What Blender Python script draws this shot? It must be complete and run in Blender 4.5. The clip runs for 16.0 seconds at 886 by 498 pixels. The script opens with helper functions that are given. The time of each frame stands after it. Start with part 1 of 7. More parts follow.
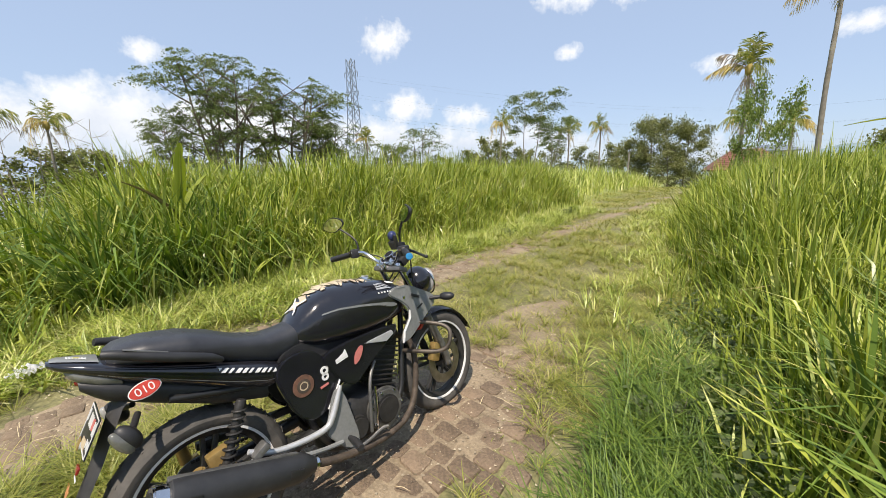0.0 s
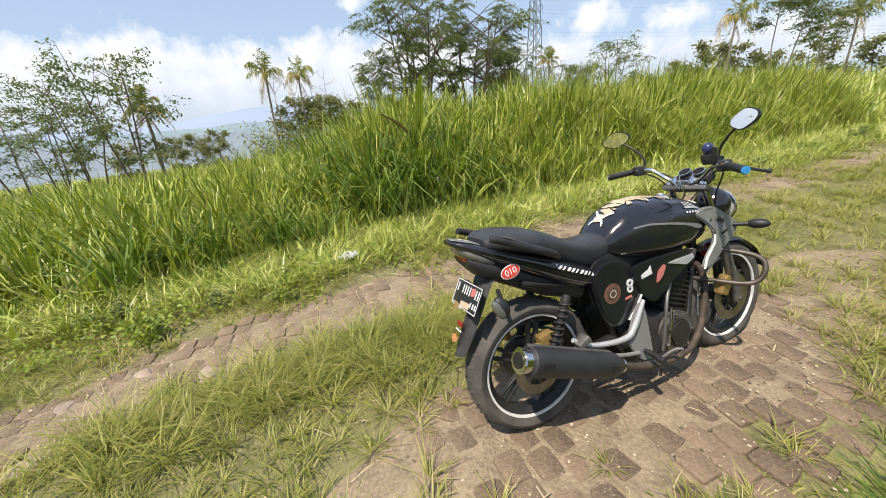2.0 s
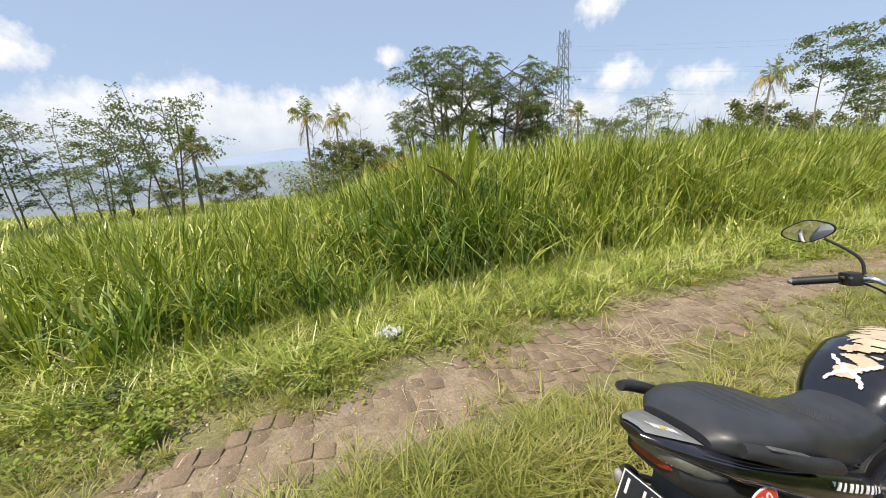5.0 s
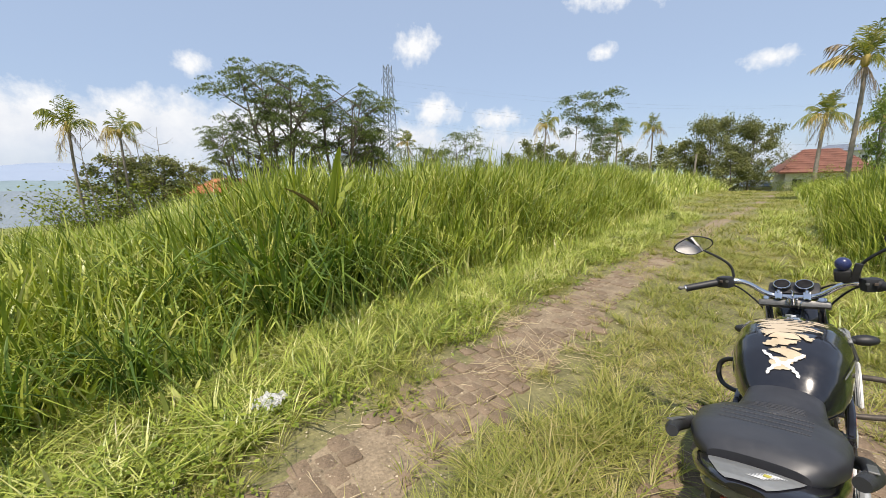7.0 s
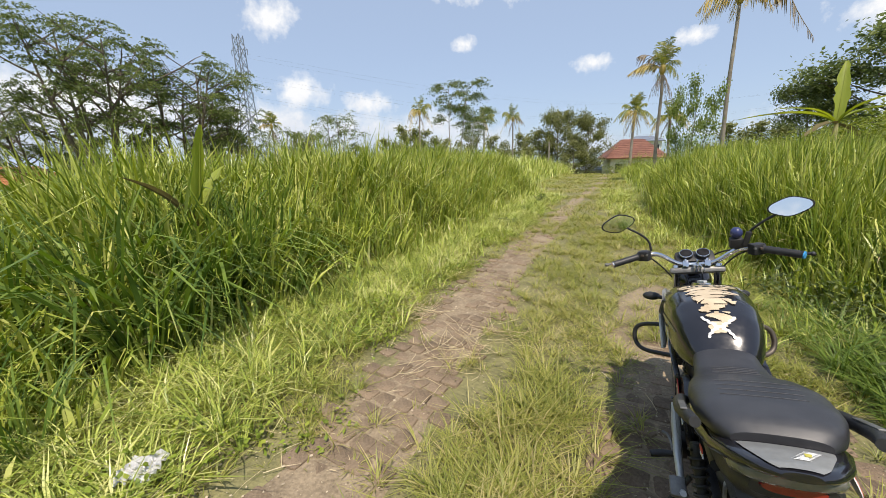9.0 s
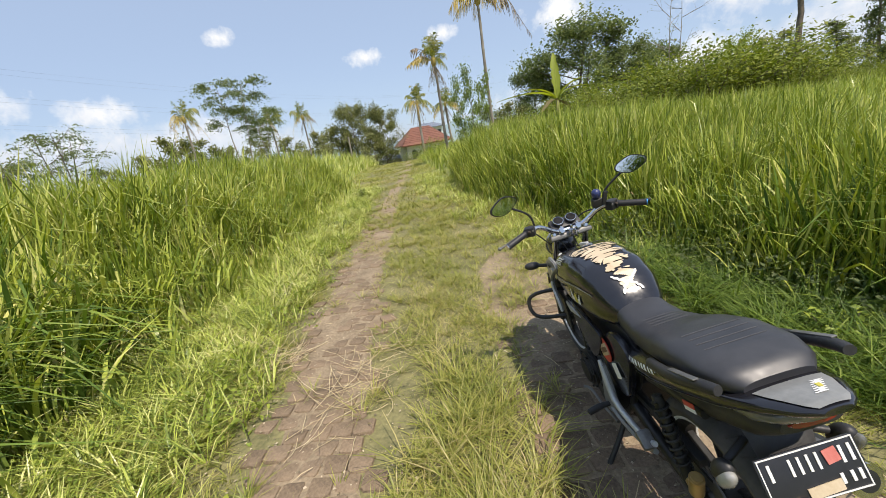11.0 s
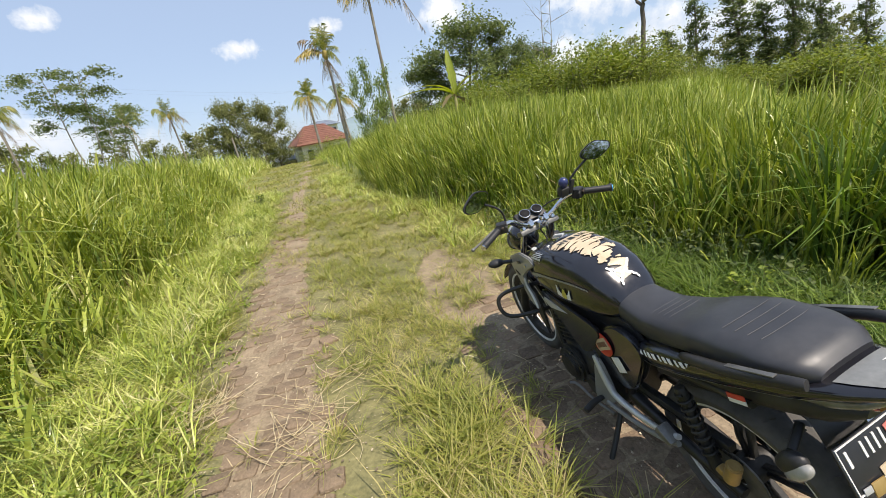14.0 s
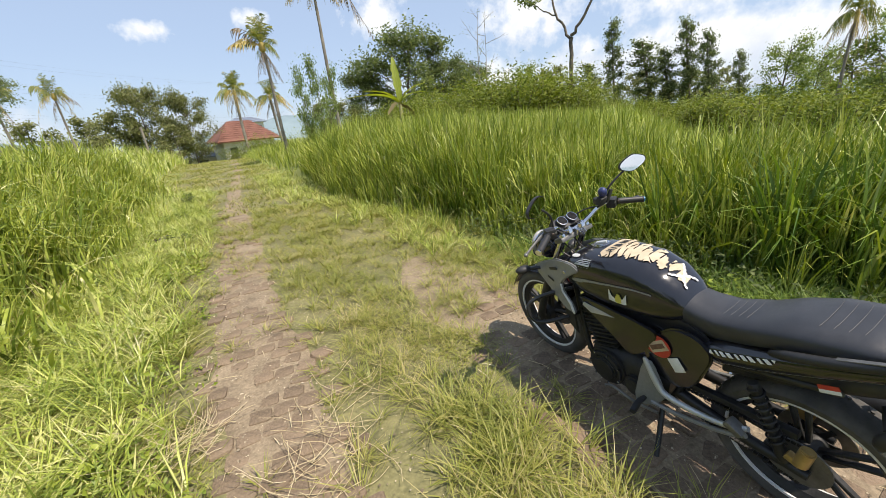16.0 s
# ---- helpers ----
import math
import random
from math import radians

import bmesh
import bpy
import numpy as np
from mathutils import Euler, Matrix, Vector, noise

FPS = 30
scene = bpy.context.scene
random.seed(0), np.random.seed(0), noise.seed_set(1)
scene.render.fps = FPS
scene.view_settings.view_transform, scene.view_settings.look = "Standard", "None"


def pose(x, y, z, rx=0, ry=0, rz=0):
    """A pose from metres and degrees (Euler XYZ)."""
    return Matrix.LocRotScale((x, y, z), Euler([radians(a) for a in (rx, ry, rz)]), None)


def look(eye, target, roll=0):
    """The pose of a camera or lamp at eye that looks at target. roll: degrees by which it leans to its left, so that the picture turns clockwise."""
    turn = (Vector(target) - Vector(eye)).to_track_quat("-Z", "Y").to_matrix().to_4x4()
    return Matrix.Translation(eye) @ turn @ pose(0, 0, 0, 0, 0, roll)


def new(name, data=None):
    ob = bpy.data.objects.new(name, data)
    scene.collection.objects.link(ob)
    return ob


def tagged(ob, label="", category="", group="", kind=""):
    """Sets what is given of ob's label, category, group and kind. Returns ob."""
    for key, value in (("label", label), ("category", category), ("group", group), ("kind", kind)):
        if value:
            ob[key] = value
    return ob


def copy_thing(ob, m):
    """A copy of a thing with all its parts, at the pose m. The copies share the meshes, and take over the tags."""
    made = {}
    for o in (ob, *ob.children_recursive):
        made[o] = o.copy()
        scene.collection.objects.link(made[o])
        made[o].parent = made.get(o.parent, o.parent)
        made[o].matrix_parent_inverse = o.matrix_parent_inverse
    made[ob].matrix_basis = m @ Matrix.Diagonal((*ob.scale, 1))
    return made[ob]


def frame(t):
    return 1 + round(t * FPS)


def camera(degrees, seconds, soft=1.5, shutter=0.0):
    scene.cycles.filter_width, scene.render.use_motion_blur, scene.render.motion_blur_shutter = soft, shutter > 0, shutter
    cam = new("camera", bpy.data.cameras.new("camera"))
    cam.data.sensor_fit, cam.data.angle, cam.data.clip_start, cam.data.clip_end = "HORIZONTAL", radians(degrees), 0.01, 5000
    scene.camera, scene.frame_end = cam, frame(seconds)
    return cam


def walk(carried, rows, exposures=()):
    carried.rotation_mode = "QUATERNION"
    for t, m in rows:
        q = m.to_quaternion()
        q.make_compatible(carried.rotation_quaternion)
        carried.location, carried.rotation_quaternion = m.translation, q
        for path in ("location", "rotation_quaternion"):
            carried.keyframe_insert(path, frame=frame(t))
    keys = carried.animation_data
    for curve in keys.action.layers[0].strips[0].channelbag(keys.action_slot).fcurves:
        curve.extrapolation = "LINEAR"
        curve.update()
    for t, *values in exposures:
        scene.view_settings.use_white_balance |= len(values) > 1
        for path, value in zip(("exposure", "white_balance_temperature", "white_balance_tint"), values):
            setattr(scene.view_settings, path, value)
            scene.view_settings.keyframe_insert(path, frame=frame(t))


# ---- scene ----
# ---------------- camera ----------------
cam = camera(101.55, 16.0, soft=0.7)
PATH = [
    (0, 1.400, -0.235, 1.474, 78.02, 0.91, 41.85),
    (0.5, 1.389, -0.221, 1.421, 72.59, 3.96, 46.16),
    (1, 1.264, -0.296, 1.388, 71.10, 1.50, 54.10),
    (1.5, 1.117, -0.582, 1.391, 70.93, 2.49, 64.01),
    (2, 1.084, -0.781, 1.412, 68.92, 4.43, 67.77),
    (2.5, 1.003, -0.847, 1.449, 72.45, 0.54, 78.49),
    (3, 0.856, -0.814, 1.515, 74.27, 2.22, 82.67),
    (3.5, 0.698, -0.815, 1.498, 70.39, -2.62, 79.67),
    (3.7, 0.640, -0.876, 1.488, 71.47, -4.93, 76.28),
    (5.8, 0.222, -0.864, 1.533, 75.30, 5.61, 70.30),
    (6, 0.189, -0.839, 1.520, 73.36, 3.63, 66.98),
    (6.5, 0.072, -0.887, 1.506, 73.67, 3.26, 53.84),
    (7, -0.127, -1.107, 1.521, 78.61, 1.15, 46.34),
    (7.5, -0.303, -1.226, 1.538, 77.27, -1.04, 39.49),
    (8, -0.377, -1.239, 1.522, 76.16, -0.96, 33.99),
    (8.2, -0.389, -1.241, 1.515, 76.93, -1.00, 32.12),
    (10.3, -0.635, -0.742, 1.506, 71.40, 9.53, 14.45),
    (10.5, -0.646, -0.784, 1.536, 70.28, 8.80, 8.82),
    (11, -0.881, -0.843, 1.542, 72.87, 8.53, -3.08),
    (11.5, -1.103, -0.882, 1.538, 71.27, 1.60, -7.80),
    (12, -1.136, -0.811, 1.494, 68.55, -1.54, -15.31),
    (12.5, -1.134, -0.798, 1.509, 68.22, 1.33, -12.44),
    (13, -1.175, -0.727, 1.569, 73.29, 7.13, -12.77),
    (13.5, -1.143, -0.622, 1.576, 71.18, 6.29, -11.96),
    (14, -1.128, -0.549, 1.550, 69.98, 9.58, -18.77),
    (14.5, -1.347, -0.522, 1.559, 73.27, 8.49, -26.00),
    (15, -1.527, -0.442, 1.560, 71.16, 4.72, -31.57),
    (15.5, -1.615, -0.375, 1.566, 71.54, 0.25, -33.10),
    (16, -1.627, -0.271, 1.579, 70.14, 4.96, -28.78),
]
walk(cam, [(t, pose(x, y, z, rx, ry, rz)) for t, x, y, z, rx, ry, rz in PATH], [(0.0, 0.31), (3.0, 0.34), (6.0, 0.19), (8.5, 0.18), (11.0, 0.23), (13.0, 0.30), (16.0, 0.33)])

# ---------------- sky, sun, exposure ----------------
SUN_AZ, SUN_EL = 150.0, 63.0        # degrees clockwise from +y, and above the horizon


def direction(az_left, el):
    """Unit vector for an azimuth counted to the left of +y, and an elevation (degrees)."""
    a, e = radians(az_left), radians(el)
    return Vector((-math.sin(a) * math.cos(e), math.cos(a) * math.cos(e), math.sin(e)))


def make_world():
    w = bpy.data.worlds.new("day_sky")
    scene.world = w
    w.use_nodes = True
    nt = w.node_tree
    nt.nodes.clear()
    N, L = nt.nodes.new, nt.links.new
    out, bg = N("ShaderNodeOutputWorld"), N("ShaderNodeBackground")
    sky = N("ShaderNodeTexSky")
    sky.sky_type, sky.sun_disc = "NISHITA", False
    sky.sun_elevation, sky.sun_rotation = radians(SUN_EL), radians(SUN_AZ)
    sky.air_density, sky.dust_density, sky.ozone_density = 1.0, 0.7, 2.0
    co = N("ShaderNodeTexCoord")

    def math_node(op, a, b=None, c=None, clamp=False):
        n = N("ShaderNodeMath")
        n.operation, n.use_clamp = op, clamp
        for i, v in enumerate((a, b, c)):
            if v is None:
                continue
            if isinstance(v, (int, float)):
                n.inputs[i].default_value = v
            else:
                L(v, n.inputs[i])
        return n.outputs[0]

    norm = N("ShaderNodeVectorMath")
    norm.operation = "NORMALIZE"
    L(co.outputs["Generated"], norm.inputs[0])
    ray = norm.outputs[0]
    sep = N("ShaderNodeSeparateXYZ")
    L(ray, sep.inputs[0])
    fbm = N("ShaderNodeTexNoise")
    fbm.inputs["Scale"].default_value, fbm.inputs["Detail"].default_value, fbm.inputs["Roughness"].default_value = 7.0, 9.0, 0.6
    L(ray, fbm.inputs["Vector"])
    wide = N("ShaderNodeTexNoise")
    wide.inputs["Scale"].default_value, wide.inputs["Detail"].default_value = 2.3, 4.0
    L(ray, wide.inputs["Vector"])
    puff = N("ShaderNodeTexNoise")
    puff.inputs["Scale"].default_value, puff.inputs["Detail"].default_value, puff.inputs["Roughness"].default_value = 26.0, 7.0, 0.62
    L(ray, puff.inputs["Vector"])
    billow = math_node("SUBTRACT", fbm.outputs["Fac"], 0.5)
    curl = math_node("SUBTRACT", puff.outputs["Fac"], 0.5)
    # a bank of cumulus low over the horizon, higher to both sides of the road
    side = N("ShaderNodeVectorMath")
    side.operation = "DOT_PRODUCT"
    side.inputs[1].default_value = direction(88, 0)
    L(ray, side.inputs[0])
    top = math_node("MULTIPLY_ADD", math_node("ABSOLUTE", side.outputs["Value"]), 0.12, 0.05)
    top = math_node("MULTIPLY_ADD", billow, 0.20, math_node("MULTIPLY_ADD", curl, 0.09, top))
    top = math_node("MULTIPLY_ADD", math_node("SUBTRACT", wide.outputs["Fac"], 0.5), 0.24, top)
    bank = math_node("MULTIPLY", math_node("SUBTRACT", top, sep.outputs["Z"]), 20.0, clamp=True)
    total = math_node("MULTIPLY", bank, math_node("MULTIPLY_ADD", sep.outputs["Z"], 9.0, 0.2, clamp=True))
    # single puffs: azimuth to the left, elevation, half width (degrees), flatness
    for az, el, r, flat in CLOUDS:
        d = direction(az, el)
        n = N("ShaderNodeVectorMath")
        n.operation = "SUBTRACT"
        n.inputs[1].default_value = d
        L(ray, n.inputs[0])
        s = N("ShaderNodeVectorMath")
        s.operation = "MULTIPLY"
        s.inputs[1].default_value = (1, 1, flat)
        L(n.outputs[0], s.inputs[0])
        ln = N("ShaderNodeVectorMath")
        ln.operation = "LENGTH"
        L(s.outputs[0], ln.inputs[0])
        k = math.sin(radians(r))
        v = math_node("MULTIPLY_ADD", curl, 2.3, math_node("SUBTRACT", 1.0, math_node("DIVIDE", ln.outputs["Value"], k)))
        v = math_node("MULTIPLY", v, 1.25, clamp=True)
        total = math_node("MAXIMUM", total, v)
    mix = N("ShaderNodeMix")
    mix.data_type = "RGBA"
    L(total, mix.inputs[0])
    lift = N("ShaderNodeMix")
    lift.data_type = "RGBA"
    lift.inputs[0].default_value = 0.55
    lift.inputs[7].default_value = (6.3, 7.7, 10.3, 1)
    L(sky.outputs[0], lift.inputs[6])
    L(lift.outputs[2], mix.inputs[6])
    shade = N("ShaderNodeMix")
    shade.data_type = "RGBA"
    shade.inputs[6].default_value, shade.inputs[7].default_value = (6.1, 6.8, 8.1, 1), (9.9, 9.95, 10.1, 1)
    L(math_node("MULTIPLY_ADD", billow, 2.2, math_node("MULTIPLY_ADD", sep.outputs["Z"], 5.0, 0.08), clamp=True), shade.inputs[0])
    L(shade.outputs[2], mix.inputs[7])
    L(mix.outputs[2], bg.inputs[0])
    bg.inputs[1].default_value = 0.088
    L(bg.outputs[0], out.inputs[0])


CLOUDS = [(50, 17.9, 3.8, 1.5), (24.1, 15.6, 1.8, 1.6), (24, 22.3, 4.6, 2.0), (16.5, 22, 3.8, 1.8), (-21, 13.3, 4.2, 1.4), (-27, 17.3, 4.5, 2.2), (79, 14, 2.0, 1.4), (47.3, 9.4, 4.2, 1.7), (38, 8.2, 4.0, 2.2), (119.3, 12.6, 3.2, 1.1), (6, 12, 3.0, 2.4), (-5.2, 13.6, 2.0, 1.6), (-41, 11.5, 7.5, 1.8), (-60, 12, 8.5, 1.7), (-79, 11, 8.5, 1.7)]
make_world()
sun_data = bpy.data.lights.new("sun", "SUN")
sun_data.energy, sun_data.angle, sun_data.color = 5.0, radians(0.6), (1.0, 0.885, 0.76)
sun = new("sun", sun_data)
sun.matrix_world = look(direction(-SUN_AZ, SUN_EL) * 60, (0, 0, 0))

# ---------------- materials ----------------
def mat(name, dark, light, rough=0.7, scale=8.0, metal=0.0, bump=0.0, bump_scale=60.0, coords="Object", vary=0.0, coat=0.0, spec=0.5, fine=0.25, island=False, contrast=(0.3, 0.7)):
    """Two-scale procedural surface: a broad stain, a fine grain, relief, and a shift from piece to piece."""
    m = bpy.data.materials.new(name)
    m.use_nodes = True
    nt = m.node_tree
    b = nt.nodes["Principled BSDF"]
    N, L = nt.nodes.new, nt.links.new
    co = N("ShaderNodeTexCoord")
    src = co.outputs[coords]
    broad, grain = N("ShaderNodeTexNoise"), N("ShaderNodeTexNoise")
    for n, s, det in ((broad, scale, 4.0), (grain, scale * 9, 5.0)):
        n.inputs["Scale"].default_value, n.inputs["Detail"].default_value, n.inputs["Roughness"].default_value = s, det, 0.6
        L(src, n.inputs["Vector"])
    mixv = N("ShaderNodeMath")
    mixv.operation = "MULTIPLY_ADD"
    L(grain.outputs["Fac"], mixv.inputs[0])
    mixv.inputs[1].default_value = fine
    scaled = N("ShaderNodeMath")
    scaled.operation = "MULTIPLY"
    L(broad.outputs["Fac"], scaled.inputs[0])
    scaled.inputs[1].default_value = 1 - fine
    L(scaled.outputs[0], mixv.inputs[2])
    ramp = N("ShaderNodeValToRGB")
    ramp.color_ramp.elements[0].position, ramp.color_ramp.elements[1].position = contrast
    ramp.color_ramp.elements[0].color, ramp.color_ramp.elements[1].color = (*dark, 1), (*light, 1)
    fac = mixv.outputs[0]
    if vary:
        if island:
            rnd = N("ShaderNodeNewGeometry").outputs["Random Per Island"]
        else:
            rnd = N("ShaderNodeObjectInfo").outputs["Random"]
        sh = N("ShaderNodeMath")
        sh.operation = "MULTIPLY_ADD"
        sh.inputs[1].default_value = vary
        L(rnd, sh.inputs[0])
        sub = N("ShaderNodeMath")
        sub.operation = "SUBTRACT"
        sub.inputs[1].default_value = vary / 2
        L(fac, sub.inputs[0])
        L(sub.outputs[0], sh.inputs[2])
        fac = sh.outputs[0]
    L(fac, ramp.inputs[0])
    L(ramp.outputs[0], b.inputs["Base Color"])
    b.inputs["Roughness"].default_value, b.inputs["Metallic"].default_value = rough, metal
    b.inputs["Coat Weight"].default_value = coat
    b.inputs["Coat Roughness"].default_value = 0.12
    b.inputs["Specular IOR Level"].default_value = spec
    rr = N("ShaderNodeMapRange")
    rr.inputs["To Min"].default_value, rr.inputs["To Max"].default_value = max(0.02, rough - 0.12), min(1.0, rough + 0.12)
    L(grain.outputs["Fac"], rr.inputs["Value"])
    L(rr.outputs[0], b.inputs["Roughness"])
    if bump:
        bn, bt = N("ShaderNodeBump"), N("ShaderNodeTexNoise")
        bt.inputs["Scale"].default_value, bt.inputs["Detail"].default_value = bump_scale, 6.0
        L(src, bt.inputs["Vector"])
        bn.inputs["Strength"].default_value, bn.inputs["Distance"].default_value = bump, 0.01
        L(bt.outputs["Fac"], bn.inputs["Height"])
        L(bn.outputs[0], b.inputs["Normal"])
    return m


def leaf_mat(name, stops, through_light=0.35, rough=0.5, patch=0.35, patch_scale=0.9):
    """Leaves: colour by blade or leaf and by patch of ground, partly lit through."""
    m = bpy.data.materials.new(name)
    m.use_nodes = True
    nt = m.node_tree
    b, out = nt.nodes["Principled BSDF"], nt.nodes["Material Output"]
    N, L = nt.nodes.new, nt.links.new
    rnd = N("ShaderNodeNewGeometry").outputs["Random Per Island"]
    co = N("ShaderNodeTexCoord")
    no = N("ShaderNodeTexNoise")
    no.inputs["Scale"].default_value, no.inputs["Detail"].default_value = patch_scale, 3.0
    L(co.outputs["Object"], no.inputs["Vector"])
    a = N("ShaderNodeMath")
    a.operation = "MULTIPLY"
    a.inputs[1].default_value = patch * 2
    L(no.outputs["Fac"], a.inputs[0])
    s = N("ShaderNodeMath")
    s.operation = "MULTIPLY_ADD"
    s.inputs[1].default_value = 1 - patch
    L(rnd, s.inputs[0])
    L(a.outputs[0], s.inputs[2])
    o = N("ShaderNodeMath")
    o.operation = "SUBTRACT"
    o.inputs[1].default_value = patch / 2
    L(s.outputs[0], o.inputs[0])
    ramp = N("ShaderNodeValToRGB")
    el = ramp.color_ramp.elements
    while len(el) < len(stops):
        el.new(0.5)
    for e, (p, c) in zip(el, stops):
        e.position, e.color = p, (*c, 1)
    L(o.outputs[0], ramp.inputs[0])
    L(ramp.outputs[0], b.inputs["Base Color"])
    b.inputs["Roughness"].default_value = rough
    b.inputs["Specular IOR Level"].default_value = 0.35
    tr = N("ShaderNodeBsdfTranslucent")
    hs = N("ShaderNodeHueSaturation")
    hs.inputs["Value"].default_value, hs.inputs["Saturation"].default_value = 1.25, 1.15
    L(ramp.outputs[0], hs.inputs["Color"])
    L(hs.outputs[0], tr.inputs["Color"])
    mx = N("ShaderNodeMixShader")
    mx.inputs[0].default_value = through_light
    L(b.outputs[0], mx.inputs[1])
    L(tr.outputs[0], mx.inputs[2])
    L(mx.outputs[0], out.inputs[0])
    return m


M_SOIL = mat("soil", (0.10, 0.098, 0.04), (0.235, 0.215, 0.095), rough=0.95, scale=4.5, bump=1.0, bump_scale=40, fine=0.55, contrast=(0.36, 0.64))
M_FIELD = mat("grassy_field", (0.13, 0.155, 0.035), (0.27, 0.29, 0.075), rough=0.95, scale=0.9, bump=1.0, bump_scale=20, fine=0.5)
M_DIRT = mat("path_dirt", (0.135, 0.103, 0.066), (0.34, 0.268, 0.175), rough=0.95, scale=6, bump=1.0, bump_scale=50, fine=0.55, contrast=(0.34, 0.66))
M_PAVER = mat("worn_paver", (0.102, 0.073, 0.048), (0.265, 0.193, 0.127), rough=0.93, scale=7, bump=0.9, bump_scale=110, vary=0.2, fine=0.55, contrast=(0.33, 0.68))
M_PAVER_DUSTY = mat("dusty_paver", (0.12, 0.087, 0.056), (0.28, 0.208, 0.136), rough=0.95, scale=7, bump=0.9, bump_scale=110, vary=0.15, fine=0.55, contrast=(0.33, 0.68))
M_CRUMB = mat("earth_crumb", (0.14, 0.11, 0.07), (0.5, 0.42, 0.3), rough=0.95, scale=30, vary=0.8, island=True)
M_HAY = leaf_mat("pale_hay", [(0.0, (0.42, 0.33, 0.18)), (0.6, (0.62, 0.52, 0.32)), (1.0, (0.78, 0.70, 0.5))], 0.15, 0.7)
M_STONE = mat("stone", (0.22, 0.17, 0.13), (0.42, 0.34, 0.27), rough=0.9, scale=9, bump=0.6, vary=0.4)
M_TALL = leaf_mat("tall_grass_blade", [(0.0, (0.076, 0.12, 0.023)), (0.25, (0.204, 0.27, 0.044)), (0.58, (0.428, 0.48, 0.091)), (0.84, (0.653, 0.63, 0.273)), (1.0, (0.796, 0.70, 0.572))], 0.17, 0.32, patch=0.34, patch_scale=2.2)
M_LAWN = leaf_mat("short_grass_blade", [(0.0, (0.105, 0.133, 0.024)), (0.3, (0.216, 0.248, 0.045)), (0.65, (0.359, 0.354, 0.091)), (0.9, (0.508, 0.419, 0.223)), (1.0, (0.613, 0.497, 0.368))], 0.3, 0.45, patch=0.4, patch_scale=1.4)
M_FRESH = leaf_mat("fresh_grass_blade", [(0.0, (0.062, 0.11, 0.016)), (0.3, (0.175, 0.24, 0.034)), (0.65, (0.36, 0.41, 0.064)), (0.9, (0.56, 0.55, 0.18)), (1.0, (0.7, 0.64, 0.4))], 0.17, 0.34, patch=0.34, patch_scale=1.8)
# dark green of lush clumps, also used as painted shade low in the bank
M_DARKGRASS = leaf_mat("lush_and_shade_blade", [(0.0, (0.045, 0.09, 0.016)), (0.5, (0.12, 0.19, 0.03)), (0.85, (0.22, 0.30, 0.05)), (1.0, (0.46, 0.47, 0.18))], 0.26, 0.5, patch=0.2)
M_WEED = leaf_mat("weed_leaf", [(0.0, (0.10, 0.155, 0.022)), (0.5, (0.235, 0.305, 0.042)), (1.0, (0.43, 0.47, 0.085))], 0.35, 0.45)
M_STRAW = leaf_mat("dry_straw", [(0.0, (0.30, 0.22, 0.11)), (0.6, (0.46, 0.36, 0.2)), (1.0, (0.6, 0.5, 0.31))], 0.15, 0.7)
M_LEAF = leaf_mat("tree_leaf", [(0.0, (0.058, 0.085, 0.034)), (0.5, (0.135, 0.172, 0.064)), (1.0, (0.26, 0.30, 0.11))], 0.42, 0.6, patch_scale=0.5)
M_LEAF_PALE = leaf_mat("pale_tree_leaf", [(0.0, (0.11, 0.16, 0.045)), (0.5, (0.225, 0.29, 0.08)), (1.0, (0.37, 0.43, 0.13))], 0.46, 0.5, patch_scale=0.5)
M_LEAF_OLIVE = leaf_mat("olive_tree_leaf", [(0.0, (0.085, 0.105, 0.04)), (0.5, (0.185, 0.20, 0.075)), (1.0, (0.32, 0.325, 0.14))], 0.42, 0.6, patch_scale=0.5)
M_LEAF_DARK = leaf_mat("dark_tree_leaf", [(0.0, (0.055, 0.09, 0.024)), (0.5, (0.115, 0.175, 0.045)), (1.0, (0.24, 0.285, 0.085))], 0.48, 0.55, patch_scale=0.5)
M_SHRUB = leaf_mat("shrub_leaf", [(0.0, (0.06, 0.09, 0.018)), (0.5, (0.165, 0.21, 0.036)), (1.0, (0.34, 0.36, 0.08))], 0.35, 0.68, patch_scale=0.4)
M_PALM = leaf_mat("palm_frond", [(0.0, (0.10, 0.14, 0.03)), (0.5, (0.24, 0.27, 0.06)), (1.0, (0.50, 0.42, 0.13))], 0.35, 0.4, patch=0.2)
M_PALM_DRY = leaf_mat("dry_palm_frond", [(0.0, (0.26, 0.19, 0.07)), (0.5, (0.52, 0.40, 0.12)), (1.0, (0.66, 0.55, 0.24))], 0.3, 0.6, patch=0.2)
M_PALM_DEAD = leaf_mat("dead_palm_frond", [(0.0, (0.13, 0.10, 0.065)), (1.0, (0.32, 0.26, 0.18))], 0.15, 0.8)
M_BANANA = leaf_mat("banana_leaf", [(0.0, (0.17, 0.22, 0.03)), (0.5, (0.28, 0.33, 0.05)), (1.0, (0.42, 0.43, 0.09))], 0.4, 0.4)
M_BANANA_DRY = leaf_mat("dry_banana_leaf", [(0.0, (0.10, 0.085, 0.035)), (1.0, (0.2, 0.16, 0.07))], 0.3, 0.7)
M_BANANA_STEM = mat("banana_stem", (0.22, 0.2, 0.08), (0.44, 0.4, 0.2), rough=0.7, scale=5, bump=0.3)
M_BARK = mat("bark", (0.07, 0.055, 0.04), (0.20, 0.165, 0.125), rough=0.9, scale=5, bump=0.8, bump_scale=30)
